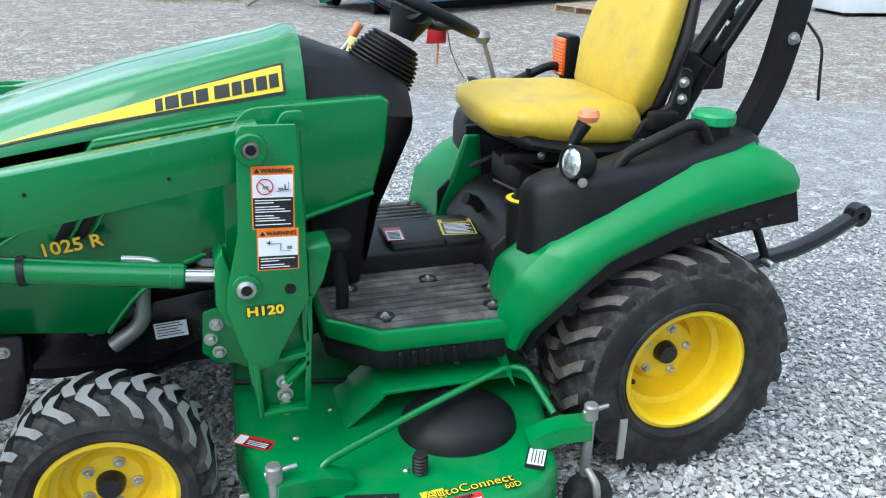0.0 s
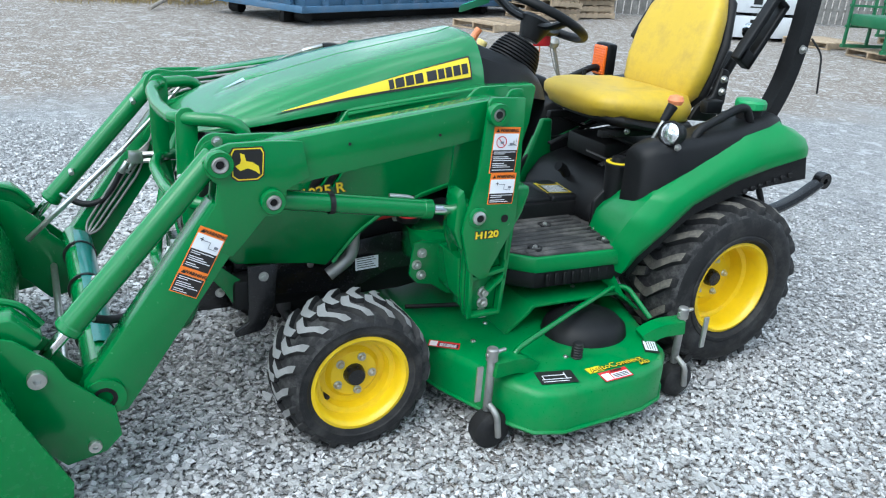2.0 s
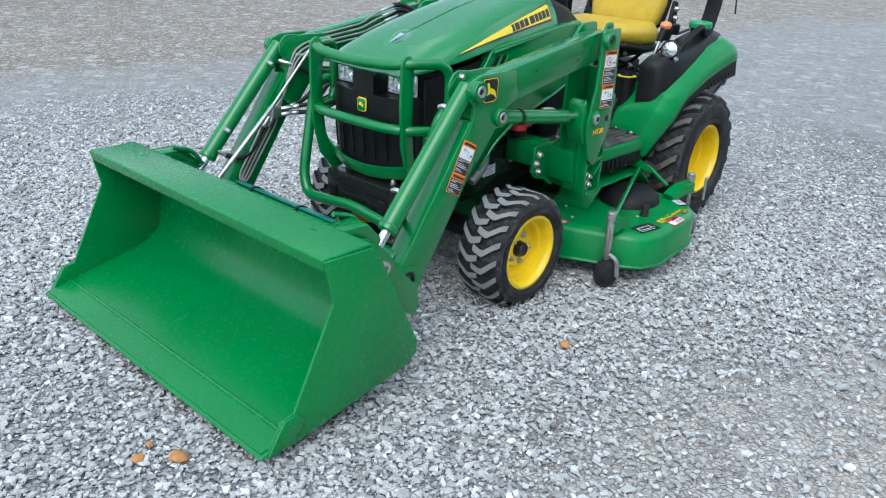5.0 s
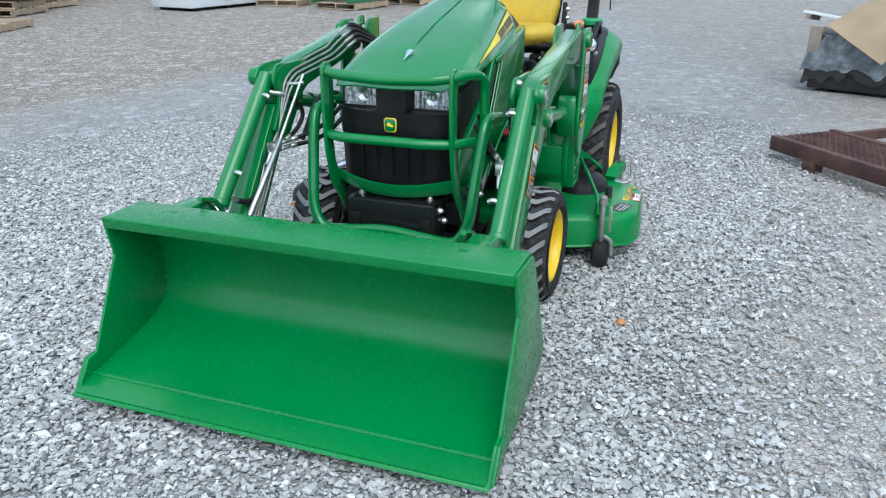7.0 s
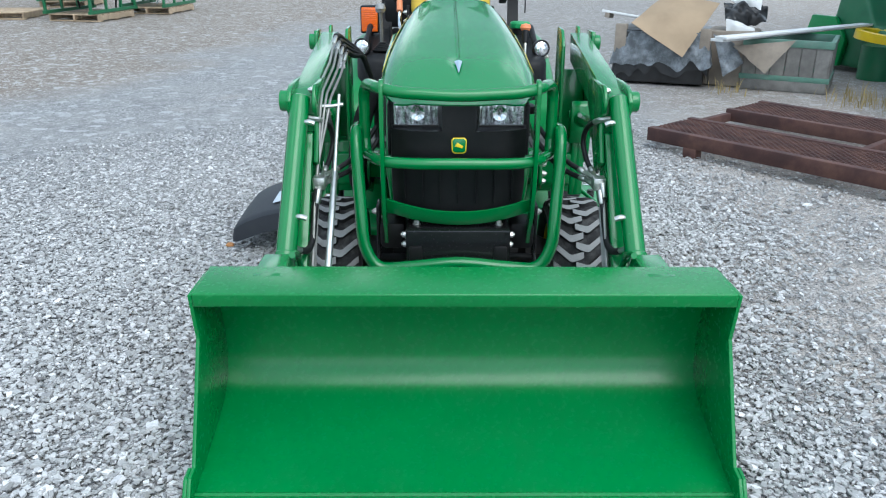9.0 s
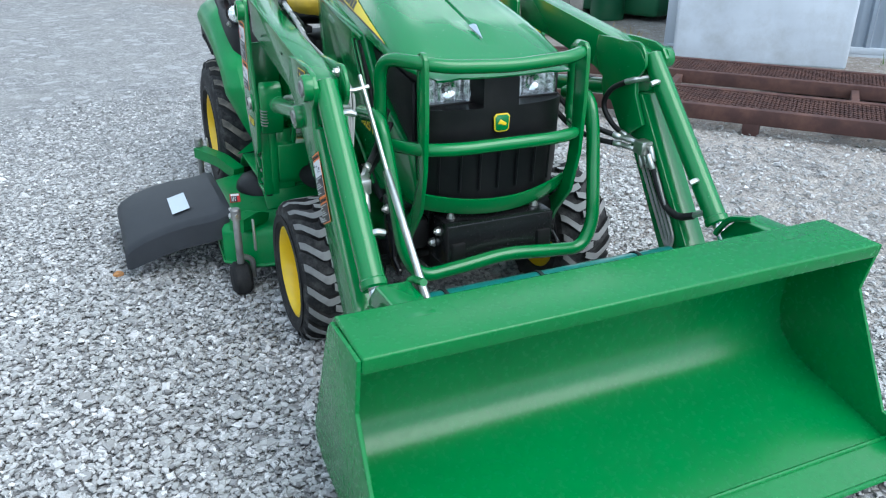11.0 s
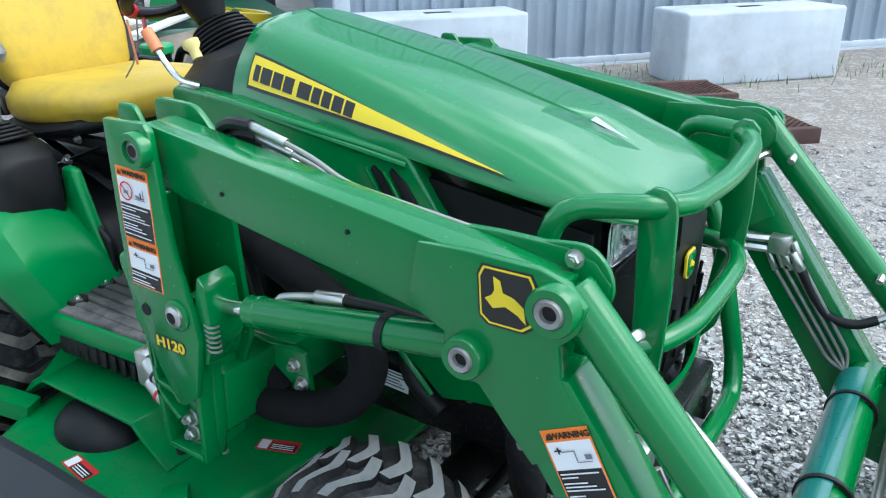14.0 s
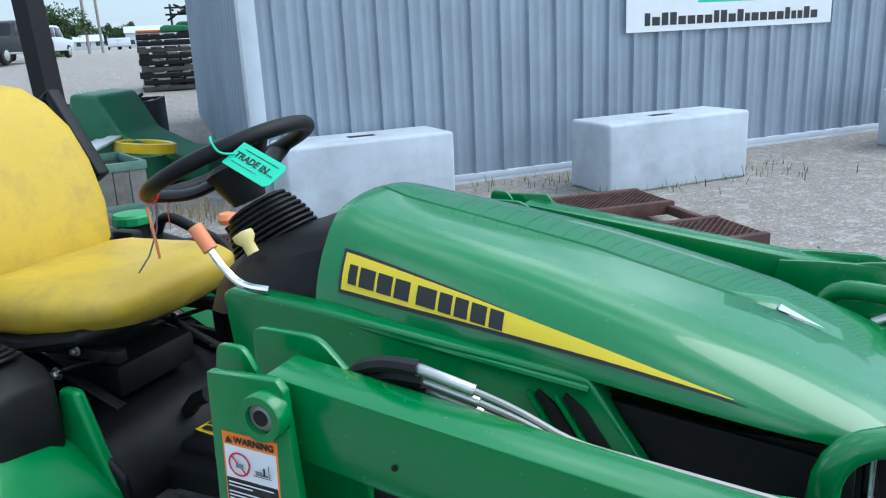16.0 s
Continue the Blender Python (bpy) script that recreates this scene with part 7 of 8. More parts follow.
# building: corner C, front along U, end wall along V
C = Vector(BUILD_C)
U = Vector((-0.6718, -0.7407, 0))
N = Vector((-0.7407, 0.6718, 0))
WALL = Matrix(((U.x, N.x, 0, C.x), (U.y, N.y, 0, C.y), (0, 0, 1, 0), (0, 0, 0, 1)))
building = thing("metal_building", "grey-blue ribbed metal building with pale corner trim", "building", tuple(C))


def sheet(length, z0, z1, m):
    """A ribbed steel sheet, lying along x and facing +y."""
    bm = bmesh.new()
    prof = []
    x = 0.0
    while x < length - 0.01:
        for dx, h in ((0.0, 0.0), (0.055, 0.0), (0.07, 0.009), (0.085, 0.009), (0.10, 0.0), (0.15, 0.0), (0.165, 0.009), (0.18, 0.009), (0.195, 0.0), (0.24, 0.0), (0.255, 0.036), (0.29, 0.036)):
            if x + dx <= length:
                prof.append((x + dx, h))
        x += 0.305
    prof.append((length, 0))
    bm = loft([[(px, h, z) for px, h in prof] for z in (z0, z1)])
    bm_add(bm, loft([[(0, -0.05, z), (length, -0.05, z)] for z in (z0, z1)]))
    bm.transform(m)
    return bm


for k in range(16):
    part("wall_sheet", sheet(0.915, 0.07, 4.2, WALL @ Matrix.Translation((0.915 * k, 0, 0))), SIDING, building)
END = Matrix(((0.692, 0.722, 0, C.x), (-0.722, 0.692, 0, C.y), (0, 0, 1, 0), (0, 0, 0, 1)))
for k in range(10):
    part("wall_sheet", sheet(0.915, 0.07, 4.2, END @ Matrix.Translation((0.12 + 0.915 * k, 0, 0))), SIDING, building)
part("corner_trim", box(-0.02, 0.12, -0.1, 0.035, 0.0, 4.25, 0.006, m=WALL), TRIM, building, "pale corner trim")
part("base_trim", box(0.12, 14.6, -0.05, 0.045, 0.02, 0.085, 0.006, m=WALL), TRIM, building, "pale base trim")
part("footing", box(0.0, 14.6, -0.05, 0.05, -0.1, 0.02, 0.004, m=WALL), CONCRETE, building)
part("roof_edge", box(-0.2, 14.8, -9.3, 0.2, 4.2, 4.36, 0.02, m=WALL), TRIM, building)
part("back_wall", box(1.05, 14.6, -9.2, -9.1, 0, 4.2, 0, m=WALL), SIDING, building)
SIGN_AT = BUILD_SIGN
F_sign = Matrix(((U.x, 0, N.x, 0), (U.y, 0, N.y, 0), (0, 1, 0, 0), (0, 0, 0, 1)))
F_sign.translation = C + U * SIGN_AT[0] + N * 0.04 + Vector((0, 0, SIGN_AT[1]))
hw = SIGN_AT[2] / 2
sign_pieces = [(-hw, 0, hw, 0.9, 0), (-hw * 0.36, 0.27, hw * 0.2, 0.30, 2)]
x = -hw * 0.84
rs = random.Random(3)
for k in range(22):
    w = hw * rs.choice((0.05, 0.06, 0.07))
    sign_pieces.append((x, 0.06, x + w, 0.06 + rs.choice((0.085, 0.085, 0.125)), 1))
    x += w + hw * 0.0155
plate("wall_sign", building, F_sign, sign_pieces, [WHITE, LABEL_BLACK, TAG_GREEN], "white sign with a row of dark lettering bars")


def concrete_block(x, y, turn, length, tint=""):
    """A cast block with rounded edges and a lifting slot in the top."""
    bm = box(0, length, -0.61, 0, 0, 0.61, 0.03, 3)
    for v in bm.verts:
        v.co += Vector(noise.noise_vector(v.co * 3)) * 0.008
    ob = whole("concrete_block", bm, CONCRETE, "pale grey cast concrete block standing by the metal wall", "concrete block", "concrete blocks")
    ob.matrix_basis = pose(x, y, -0.005, 0, 0, turn)
    slot = box(length / 2 - 0.12, length / 2 + 0.12, -0.36, -0.26, 0.6, 0.613, 0.004)
    s_ = part("lifting_slot", slot, DARK, ob)
    return ob


turn_u = math.degrees(math.atan2(U.y, U.x)) + 180
for (bx, by), ln in BLOCKS:
    concrete_block(bx, by, turn_u, ln)

# rusty ramp with mesh treads
RA, RD = Vector((1.218, -1.432, 0)), Vector((-0.7580, -0.6522, 0))
RN = Vector((0.6522, -0.7580, 0))
RAMP = Matrix(((RD.x, RN.x, 0, RA.x), (RD.y, RN.y, 0, RA.y), (0, 0, 1, 0.0), (0, 0, 0, 1)))
ramp = thing("steel_ramp", "rusty steel ramp bed with expanded mesh treads lying on blocks", "ramp", tuple(RA))
RL = 3.6
for y0 in (0.0, 0.5, 1.05, 1.55):
    part("ramp_beam", box(0, RL, y0, y0 + 0.06, 0.06, 0.155, 0.005, m=RAMP), RUST, ramp)
for x0 in (0.0, 1.2, 2.4, RL - 0.06):
    part("cross_beam", box(x0, x0 + 0.05, 0.06, 1.55, 0.06, 0.125, 0.005, m=RAMP), RUST, ramp)
part("tread_plate", box(1.9, RL, 1.11, 1.55, 0.128, 0.134, 0, m=RAMP), RUST, ramp)
for y0, y1 in ((0.06, 0.5), (1.11, 1.55)):
    bm = bmesh.new()
    d = 0.05
    k = 0
    while k * d < RL + 0.44:
        for sgn in (1, -1):
            a = k * d if sgn > 0 else k * d - 0.44
            b = a - 0.44 * 1 if sgn > 0 else a + 0.44
            ya, yb = y0, y1
            xa, xb = a, b
            # clip to the bed
            if sgn > 0:
                pts = [(xa, ya), (xb, yb)]
            else:
                pts = [(xa, ya), (xb, yb)]
            (x1_, y1_), (x2_, y2_) = pts
            t0, t1 = 0.0, 1.0
            dx = x2_ - x1_
            for lim, side in ((0.0, 1), (RL, -1)):
                f1, f2 = side * (x1_ - lim), side * (x2_ - lim)
                if f1 < 0 and f2 < 0:
                    t0 = 2
                elif f1 < 0:
                    t0 = max(t0, f1 / (f1 - f2))
                elif f2 < 0:
                    t1 = min(t1, f1 / (f1 - f2))
            if t0 < t1:
                p = Vector((x1_ + dx * t0, y1_ + (y2_ - y1_) * t0, 0.14))
                q = Vector((x1_ + dx * t1, y1_ + (y2_ - y1_) * t1, 0.14))
                nn = Vector((-(q - p).y, (q - p).x, 0)).normalized() * 0.004
                up = Vector((0, 0, 0.007))
                vs = [bm.verts.new(c) for c in (p + nn, q + nn, q - nn, p - nn, p + nn + up, q + nn + up, q - nn + up, p - nn + up)]
                for f in ((4, 5, 6, 7), (0, 4, 7, 3), (1, 2, 6, 5), (0, 1, 5, 4), (3, 7, 6, 2)):
                    bm.faces.new([vs[i] for i in f])
        k += 1
    bm.transform(RAMP)
    tread = part("mesh_tread", bm, RUST, ramp, "rusty expanded mesh tread")
    tread["kind"] = "stuff"
for x0, y0 in ((0.3, 0.0), (0.3, 1.5), (1.8, 0.0), (2.9, 1.5), (3.2, 0.0)):
    part("ramp_foot", box(x0, x0 + 0.1, y0, y0 + 0.08, -0.01, 0.065, 0.004, m=RAMP), RUST, ramp)

# crate under torn wrapping, with cardboard thrown over it
M = pose(4.27, -2.35, 0, 0, 0, -110.5)
crate = thing("wrapped_crate", "crate in torn dark plastic wrap with black gaps", "crate", (4.27, -2.35, 0))
part("crate_body", box(-0.44, 0.44, -0.33, 0.33, 0.02, 0.52, 0.02, m=M), BLACK_WRAP, crate)


def wrap_skirt(seed, z_top, length, out):
    """A crumpled skirt of torn film round the crate, its hem ragged."""
    rows = []
    for j in range(15):
        f = j / 14
        row = []
        for k in range(120):
            a = 2 * math.pi * k / 120
            px = 0.46 * math.copysign(min(1, abs(math.cos(a)) * 1.4), math.cos(a))
            py = 0.35 * math.copysign(min(1, abs(math.sin(a)) * 1.4), math.sin(a))
            hem = length * (0.75 + 0.5 * abs(noise.noise((px * 3.5, py * 3.5, seed))) + 0.25 * noise.noise((px * 9, py * 9, seed + 3)))
            fold = 0.035 * noise.noise((px * 7, py * 7, f * 1.5 + seed)) + 0.02 * noise.noise((px * 22, py * 22, f * 4 + seed))
            g = 1 + out * f + fold * (0.4 + f)
            row.append((px * g, py * g, max(0.012, z_top - hem * f)))
        rows.append(row)
    bm = loft(rows, True)
    bm.transform(M)
    return bm


part("plastic_wrap", wrap_skirt(2.0, 0.54, 0.40, 0.10), WRAP, crate, "crumpled translucent grey wrap", 60)
part("torn_wrap", wrap_skirt(7.0, 0.53, 0.48, 0.05), BLACK_WRAP, crate, "torn black plastic film", 60)
part("crate_lid", box(-0.45, 0.45, -0.34, 0.34, 0.52, 0.55, 0.015, m=M), BLACK_WRAP, crate)
part("corner_board", box(-0.475, -0.36, -0.365, -0.25, 0.30, 0.60, 0.004, m=M), OLD_CARD, crate)
part("corner_board", box(0.37, 0.475, -0.365, -0.27, 0.28, 0.58, 0.004, m=M), OLD_CARD, crate)


def quad_sheet(name, corners, material, label, category, crumple=0.02, sag=0.0, freq=5.0):
    """A loose sheet hung between four corners, creased and slightly wavy."""
    a, b, c, d = [Vector(p) for p in corners]
    rows = []
    n = 21
    for i in range(n):
        u = i / (n - 1)
        row = []
        for k in range(n):
            v = k / (n - 1)
            p = (a * (1 - u) + b * u) * (1 - v) + (d * (1 - u) + c * u) * v
            edge = 1 + 0.06 * noise.noise((u * 3, v * 3, 9))
            w = noise.noise((p.x * freq, p.y * freq, p.z * freq)) * crumple + noise.noise((p.x * freq * 3, p.y * freq * 3, p.z * freq * 3)) * crumple * 0.4
            row.append(p + Vector((-0.7, 0.3, 0.6)) * (w * edge + sag * math.sin(math.pi * u) * math.sin(math.pi * v)))
        rows.append(row)
    return whole(name, thicken(loft(rows), 0.005), material, label, category)


quad_sheet("cardboard_sheet", [(3.99, -1.91, 0.62), (4.41, -2.38, 0.89), (3.96, -2.78, 0.82), (3.73, -2.39, 0.31)], CARDBOARD, "flattened brown cardboard sheet thrown over the crate", "cardboard", 0.02, 0.05, 2.5)
quad_sheet("cardboard_sheet", [(3.72, -2.88, 0.42), (3.5, -3.41, 0.51), (3.5, -3.15, 0.18), (3.62, -2.98, 0.34)], OLD_CARD, "grey-brown cardboard sheet hanging over the planter", "cardboard", 0.03, 0.02, 3.0)
quad_sheet("grey_sheet", [(3.8, -2.7, 0.53), (3.75, -2.9, 0.46), (3.72, -3.01, 0.25), (3.72, -2.82, 0.12)], WRAP, "grey plastic sheet hanging off the crate", "plastic sheet", 0.03)
quad_sheet("black_sheet", [(4.2, -2.9, 0.82), (4.1, -3.33, 0.76), (4, -3.29, 0.6), (4, -2.88, 0.63)], BLACK_WRAP, "crumpled black plastic sheet on the pile", "plastic sheet", 0.12, 0.1, 6.0)
quad_sheet("white_sheet", [(4.15, -2.93, 0.85), (4.1, -3.26, 0.82), (4.05, -3.24, 0.74), (4.1, -3.05, 0.78)], WHITE_BOARD, "crumpled white plastic sheet on the pile", "plastic sheet", 0.06, 0.05, 6.0)
quad_sheet("white_sheet", [(3.98, -2.87, 0.67), (3.95, -3.16, 0.59), (3.95, -3.17, 0.53), (3.95, -2.88, 0.51)], WHITE_BOARD, "creased white plastic sheet between crate and planter", "plastic sheet", 0.04, 0.03, 6.0)
bm = box(-0.25, 0.25, -0.28, 0.28, 0, 0.55, 0.03, m=pose(4.15, -3.02, 0, 0, 0, 62))
whole("cardboard_box", bm, OLD_CARD, "weathered cardboard box under loose sheets", "box")
panel_ = thing("slatted_panel", "pale slatted panel lying on the crate", "panel", (4.6, -2.1, 0.56))
for k in range(6):
    part("slat", box(-0.35, 0.35, -0.17 + 0.06 * k, -0.125 + 0.06 * k, 0.02, 0.045, 0.003, 1, m=pose(4.62, -2.1, 0.60, 6, -8, 70)), WHITE_BOARD, panel_)
for x0 in (-0.3, 0.26):
    part("batten", box(x0, x0 + 0.05, -0.18, 0.19, -0.03, 0.018, 0.003, 1, m=pose(4.62, -2.1, 0.60, 6, -8, 70)), OLD_CARD, panel_)

# slatted planter box
PM = pose(3.95, -3.57, 0, 0, 0, -118.6)
planter = thing("planter_box", "grey slatted wooden planter box with green rails", "planter", (3.95, -3.57, 0))
PW, PD, PH = 0.80, 0.75, 0.50
for k in range(6):
    for yy in (-PD / 2, PD / 2):
        part("slat", box(-PW / 2 + PW / 6 * k + 0.004, -PW / 2 + PW / 6 * (k + 1) - 0.004, yy - 0.012, yy + 0.012, 0.10, PH - 0.05, 0.003, 1, m=PM), OLD_WOOD, planter)
for k in range(5):
    for xx in (-PW / 2, PW / 2):
        part("slat", box(xx - 0.012, xx + 0.012, -PD / 2 + PD / 5 * k + 0.004, -PD / 2 + PD / 5 * (k + 1) - 0.004, 0.10, PH - 0.05, 0.003, 1, m=PM), OLD_WOOD, planter)
for z0, z1, mm, ov in ((0.0, 0.10, OLD_WOOD, 0.0), (0.10, 0.15, GREEN_WOOD, 0.02), (PH - 0.07, PH, GREEN_WOOD, 0.02)):
    for yy in (-PD / 2, PD / 2):
        part("rail", box(-PW / 2 - ov, PW / 2 + ov, yy - 0.022, yy + 0.022, z0, z1, 0.004, m=PM), mm, planter)
    for xx in (-PW / 2, PW / 2):
        part("rail", box(xx - 0.022, xx + 0.022, -PD / 2 + 0.022, PD / 2 - 0.022, z0, z1, 0.004, m=PM), mm, planter)
for off, dz, turn in ((0.0, 0.026, 0), (0.09, 0.0, 2)):
    whole("trim_board", box(-1.37, 1.37, -0.07 + off, 0.07 + off, -0.012, 0.012, 0.003, m=pose(4.12, -3.76, PH + 0.018 + dz, 0, 0, -56.1 + turn)), WHITE_BOARD, "long white trim board laid across the planter", "board", "trim boards")

# green mower shell with a yellow ring, and a parts bin, beyond the planter
shellm = pose(4.85, -5.2, 0, 0, 0, 20)
hoodthing = thing("green_machine_shell", "upturned dark green machine shell with a yellow ring", "machine part", (4.85, -5.2, 0))
bm = prism([(0.78, 0.05), (-0.85, 0.05), (-0.88, 0.3), (-0.4, 0.34), (0.0, 0.55), (0.22, 0.96), (0.52, 0.99), (0.58, 0.6), (0.78, 0.42)], -0.45, 0.45, 0.05, 3)
bm.transform(shellm)
part("shell_body", bm, OLD_GREEN, hoodthing)
bm = prism([(1.0, 0.05), (0.35, 0.05), (0.3, 0.35), (0.5, 0.6), (0.85, 0.6)], 0.45, 0.52, 0.02)
bm.transform(shellm)
part("side_flap", bm, GREEN_PLASTIC, hoodthing)
part("yellow_ring", lathe([(0.24, 0), (0.30, 0), (0.30, 0.09), (0.27, 0.1), (0.24, 0.09), (0.24, 0)], 32, "z", pose(4.4, -4.75, 0.40, 6, -4, 0)), YELLOW, hoodthing, "yellow ring")
part("ring_stand", lathe([(0.2, 0), (0.2, 0.36), (0, 0.36)], 20, "z", pose(4.4, -4.75, 0, 0, 0, 0)), OLD_GREEN, hoodthing)
binm = pose(7.2, -7.1, 0, 0, 0, 35)
parts_bin = thing("parts_bin", "open dark steel bin heaped with scrap metal rods", "bin", (7.2, -7.1, 0))
for a in (box(-0.6, 0.6, -0.5, -0.46, 0.05, 0.7, 0.005, m=binm), box(-0.6, 0.6, 0.46, 0.5, 0.05, 0.7, 0.005, m=binm), box(-0.6, -0.56, -0.46, 0.46, 0.05, 0.7, 0.005, m=binm), box(0.56, 0.6, -0.46, 0.46, 0.05, 0.7, 0.005, m=binm), box(-0.56, 0.56, -0.46, 0.46, 0.05, 0.5, 0.005, m=binm)):
    part("bin_panel", a, DARK, parts_bin)
rs = random.Random(8)
for k in range(40):
    p = binm @ Vector((rs.uniform(-0.5, 0.5), rs.uniform(-0.4, 0.4), rs.uniform(0.5, 0.72)))
    dv = Vector((rs.uniform(-1, 1), rs.uniform(-1, 1), rs.uniform(-0.1, 0.7))).normalized() * rs.uniform(0.1, 0.3)
    part("scrap_rod", rod(p, p + dv, rs.uniform(0.012, 0.03), 8), rs.choice((DULL_STEEL, DARK, STEEL, OLD_GREEN)), parts_bin)


# ---- pallets, crates, dumpster on the far side ----
def pallet(name="wooden_pallet", label="bare wooden pallet on the dirt", group="pallets"):
    p = thing(name, label, "pallet", group=group)
    for k in range(7):
        part("deck_board", box(-0.61 + 0.183 * k, -0.61 + 0.183 * k + 0.12, -0.5, 0.5, 0.11, 0.13, 0.002, 1), PALLET_WOOD, p)
    for k in range(3):
        part("bottom_board", box(-0.61 + 0.55 * k, -0.61 + 0.55 * k + 0.12, -0.5, 0.5, 0.0, 0.02, 0.002, 1), PALLET_WOOD, p)
        part("stringer", box(-0.61, 0.61, -0.5 + 0.48 * k, -0.46 + 0.48 * k, 0.02, 0.11, 0.002, 1), PALLET_WOOD, p)
    return p


first = pallet()
first.matrix_basis = pose(5.3, 10.2, 0.0, 0, 0, 18)
for k in range(9):
    copy_thing(first, pose(7.6 + 0.05 * (k % 3), 12.2 + 0.06 * (k % 2), 0.135 * k, 2 * (k % 2), 1.5 * (k % 3), 15 + 4 * (k % 3)))
for k in range(8):
    copy_thing(first, pose(9.1, 12.9 + 0.04 * (k % 3), 0.135 * k, 0, 0, 8 + 3 * (k % 2)))
for x, y, a in ((11.3, 6.6, -10), (13.0, 5.9, -6), (14.6, 8.4, 4), (11.6, 8.3, 3)):
    copy_thing(first, pose(x, y, 0, 0, 0, a))

for k in range(2):
    bm = box(-1.1, 1.1, -0.55, 0.55, 0, 0.40, 0.012)
    cr = whole("white_crate", bm, CRATE_WHITE, "white painted shipping crate with a dark square mark", "crate", "white crates")
    cr.matrix_basis = pose(10.4, 9.5, 0.06 + 0.46 * k, 0, 0, -9)
    part("crate_mark", box(-0.1, 0.1, -0.556, -0.553, 0.16, 0.34, 0), LABEL_BLACK, cr)
    part("crate_mark_line", box(-0.16, 0.16, -0.556, -0.553, 0.10, 0.12, 0), LABEL_BLACK, cr)
    for x in (-0.9, 0.0, 0.9):
        part("skid", box(x - 0.06, x + 0.06, -0.5, 0.5, -0.06, 0.0, 0.003), DARK, cr)

# dumpster
DM = pose(1.75, 10.1, 0, 0, 0, 27)
dump = thing("blue_dumpster", "faded blue steel roll-off dumpster with ribbed sides", "dumpster", (1.75, 10.1, 0))
part("dumpster_body", prism([(0.0, 0.18), (6.0, 0.18), (6.2, 1.9), (-0.25, 1.9)], 0.0, 2.2, 0.02), DUMP_BLUE, dump, at=DM)
for k in range(13):
    part("side_rib", box(0.35 + 0.46 * k, 0.45 + 0.46 * k, -0.07, 0.0, 0.2, 1.88, 0.008, 1), DUMP_BLUE, dump, at=DM)
for y in (0.2, 1.0, 1.9):
    part("end_rib", prism([(-0.05, 0.2), (-0.13, 0.25), (-0.36, 1.88), (-0.25, 1.88)], y, y + 0.1, 0.006), DUMP_BLUE, dump, at=DM)
part("bottom_rail", box(-0.15, 6.2, -0.12, -0.02, 0.20, 0.30, 0.008), DUMP_BLUE, dump, at=DM)
part("bottom_rail", box(-0.2, -0.08, -0.12, 2.3, 0.20, 0.30, 0.008), DUMP_BLUE, dump, at=DM)
for x, y in ((0.25, 0.2), (0.25, 1.8), (5.4, 0.2)):
    part("roller", rod((x, y, 0.1), (x, y + 0.25, 0.1), 0.1, 16), DARK, dump, at=DM)
part("skid_beam", box(0.0, 6.0, 0.5, 0.6, 0.0, 0.18, 0.005), DARK, dump, at=DM)

# board fence behind
fence = thing("board_fence", "weathered grey vertical board fence", "fence", (10, 14.5, 0))
for k in range(64):
    x = 6.0 + 0.2 * k
    part("fence_board", box(x, x + 0.185, 14.5 - 0.22 * (x - 6), 14.52 - 0.22 * (x - 6), 0.04, 1.9 + 0.03 * ((k * 7) % 5), 0.003, 1), OLD_WOOD, fence)
for z in (0.4, 1.5):
    part("fence_rail", tube([(6.0, 14.55, z), (18.8, 14.55 - 0.22 * 12.8, z)], 0.05, 4, square=True), OLD_WOOD, fence)


def implement(x, y, turn, seed):
    """A crated green farm implement: welded frame, beams, tines, on a pallet."""
    r = random.Random(seed)
    im = thing("farm_implement", "green welded farm implement frame stored on a pallet", "implement", group="farm implements")
    for k in range(2):
        part("base_tube", tube([(-0.8, -0.45 + 0.9 * k, 0.17), (0.8, -0.45 + 0.9 * k, 0.17)], 0.04, 4, square=True), OLD_GREEN, im)
    for sx in (-0.75, -0.25, 0.25, 0.75):
        for sy in (-0.45, 0.45):
            part("upright", tube([(sx, sy, 0.15), (sx, sy, 1.25)], 0.03, 4, square=True), OLD_GREEN, im)
    for z in (0.5, 0.85, 1.25):
        for sy in (-0.45, 0.45):
            part("rail", tube([(-0.8, sy, z), (0.8, sy, z)], 0.028, 4, square=True), OLD_GREEN, im)
    part("deck_pan", box(-0.75, 0.75, -0.42, 0.42, 0.52, 0.72, 0.03), OLD_GREEN, im)
    for k in range(6):
        a = Vector((r.uniform(-0.7, 0.7), r.uniform(-0.5, 0.4), r.uniform(0.2, 1.2)))
        part("link_rod", rod(a, a + Vector((r.uniform(-0.4, 0.4), 0, r.uniform(-0.3, 0.3))), 0.018, 8), r.choice((DARK, STEEL, OLD_GREEN)), im)
    im.matrix_basis = pose(x, y, 0.0, 0, 0, turn)
    return im


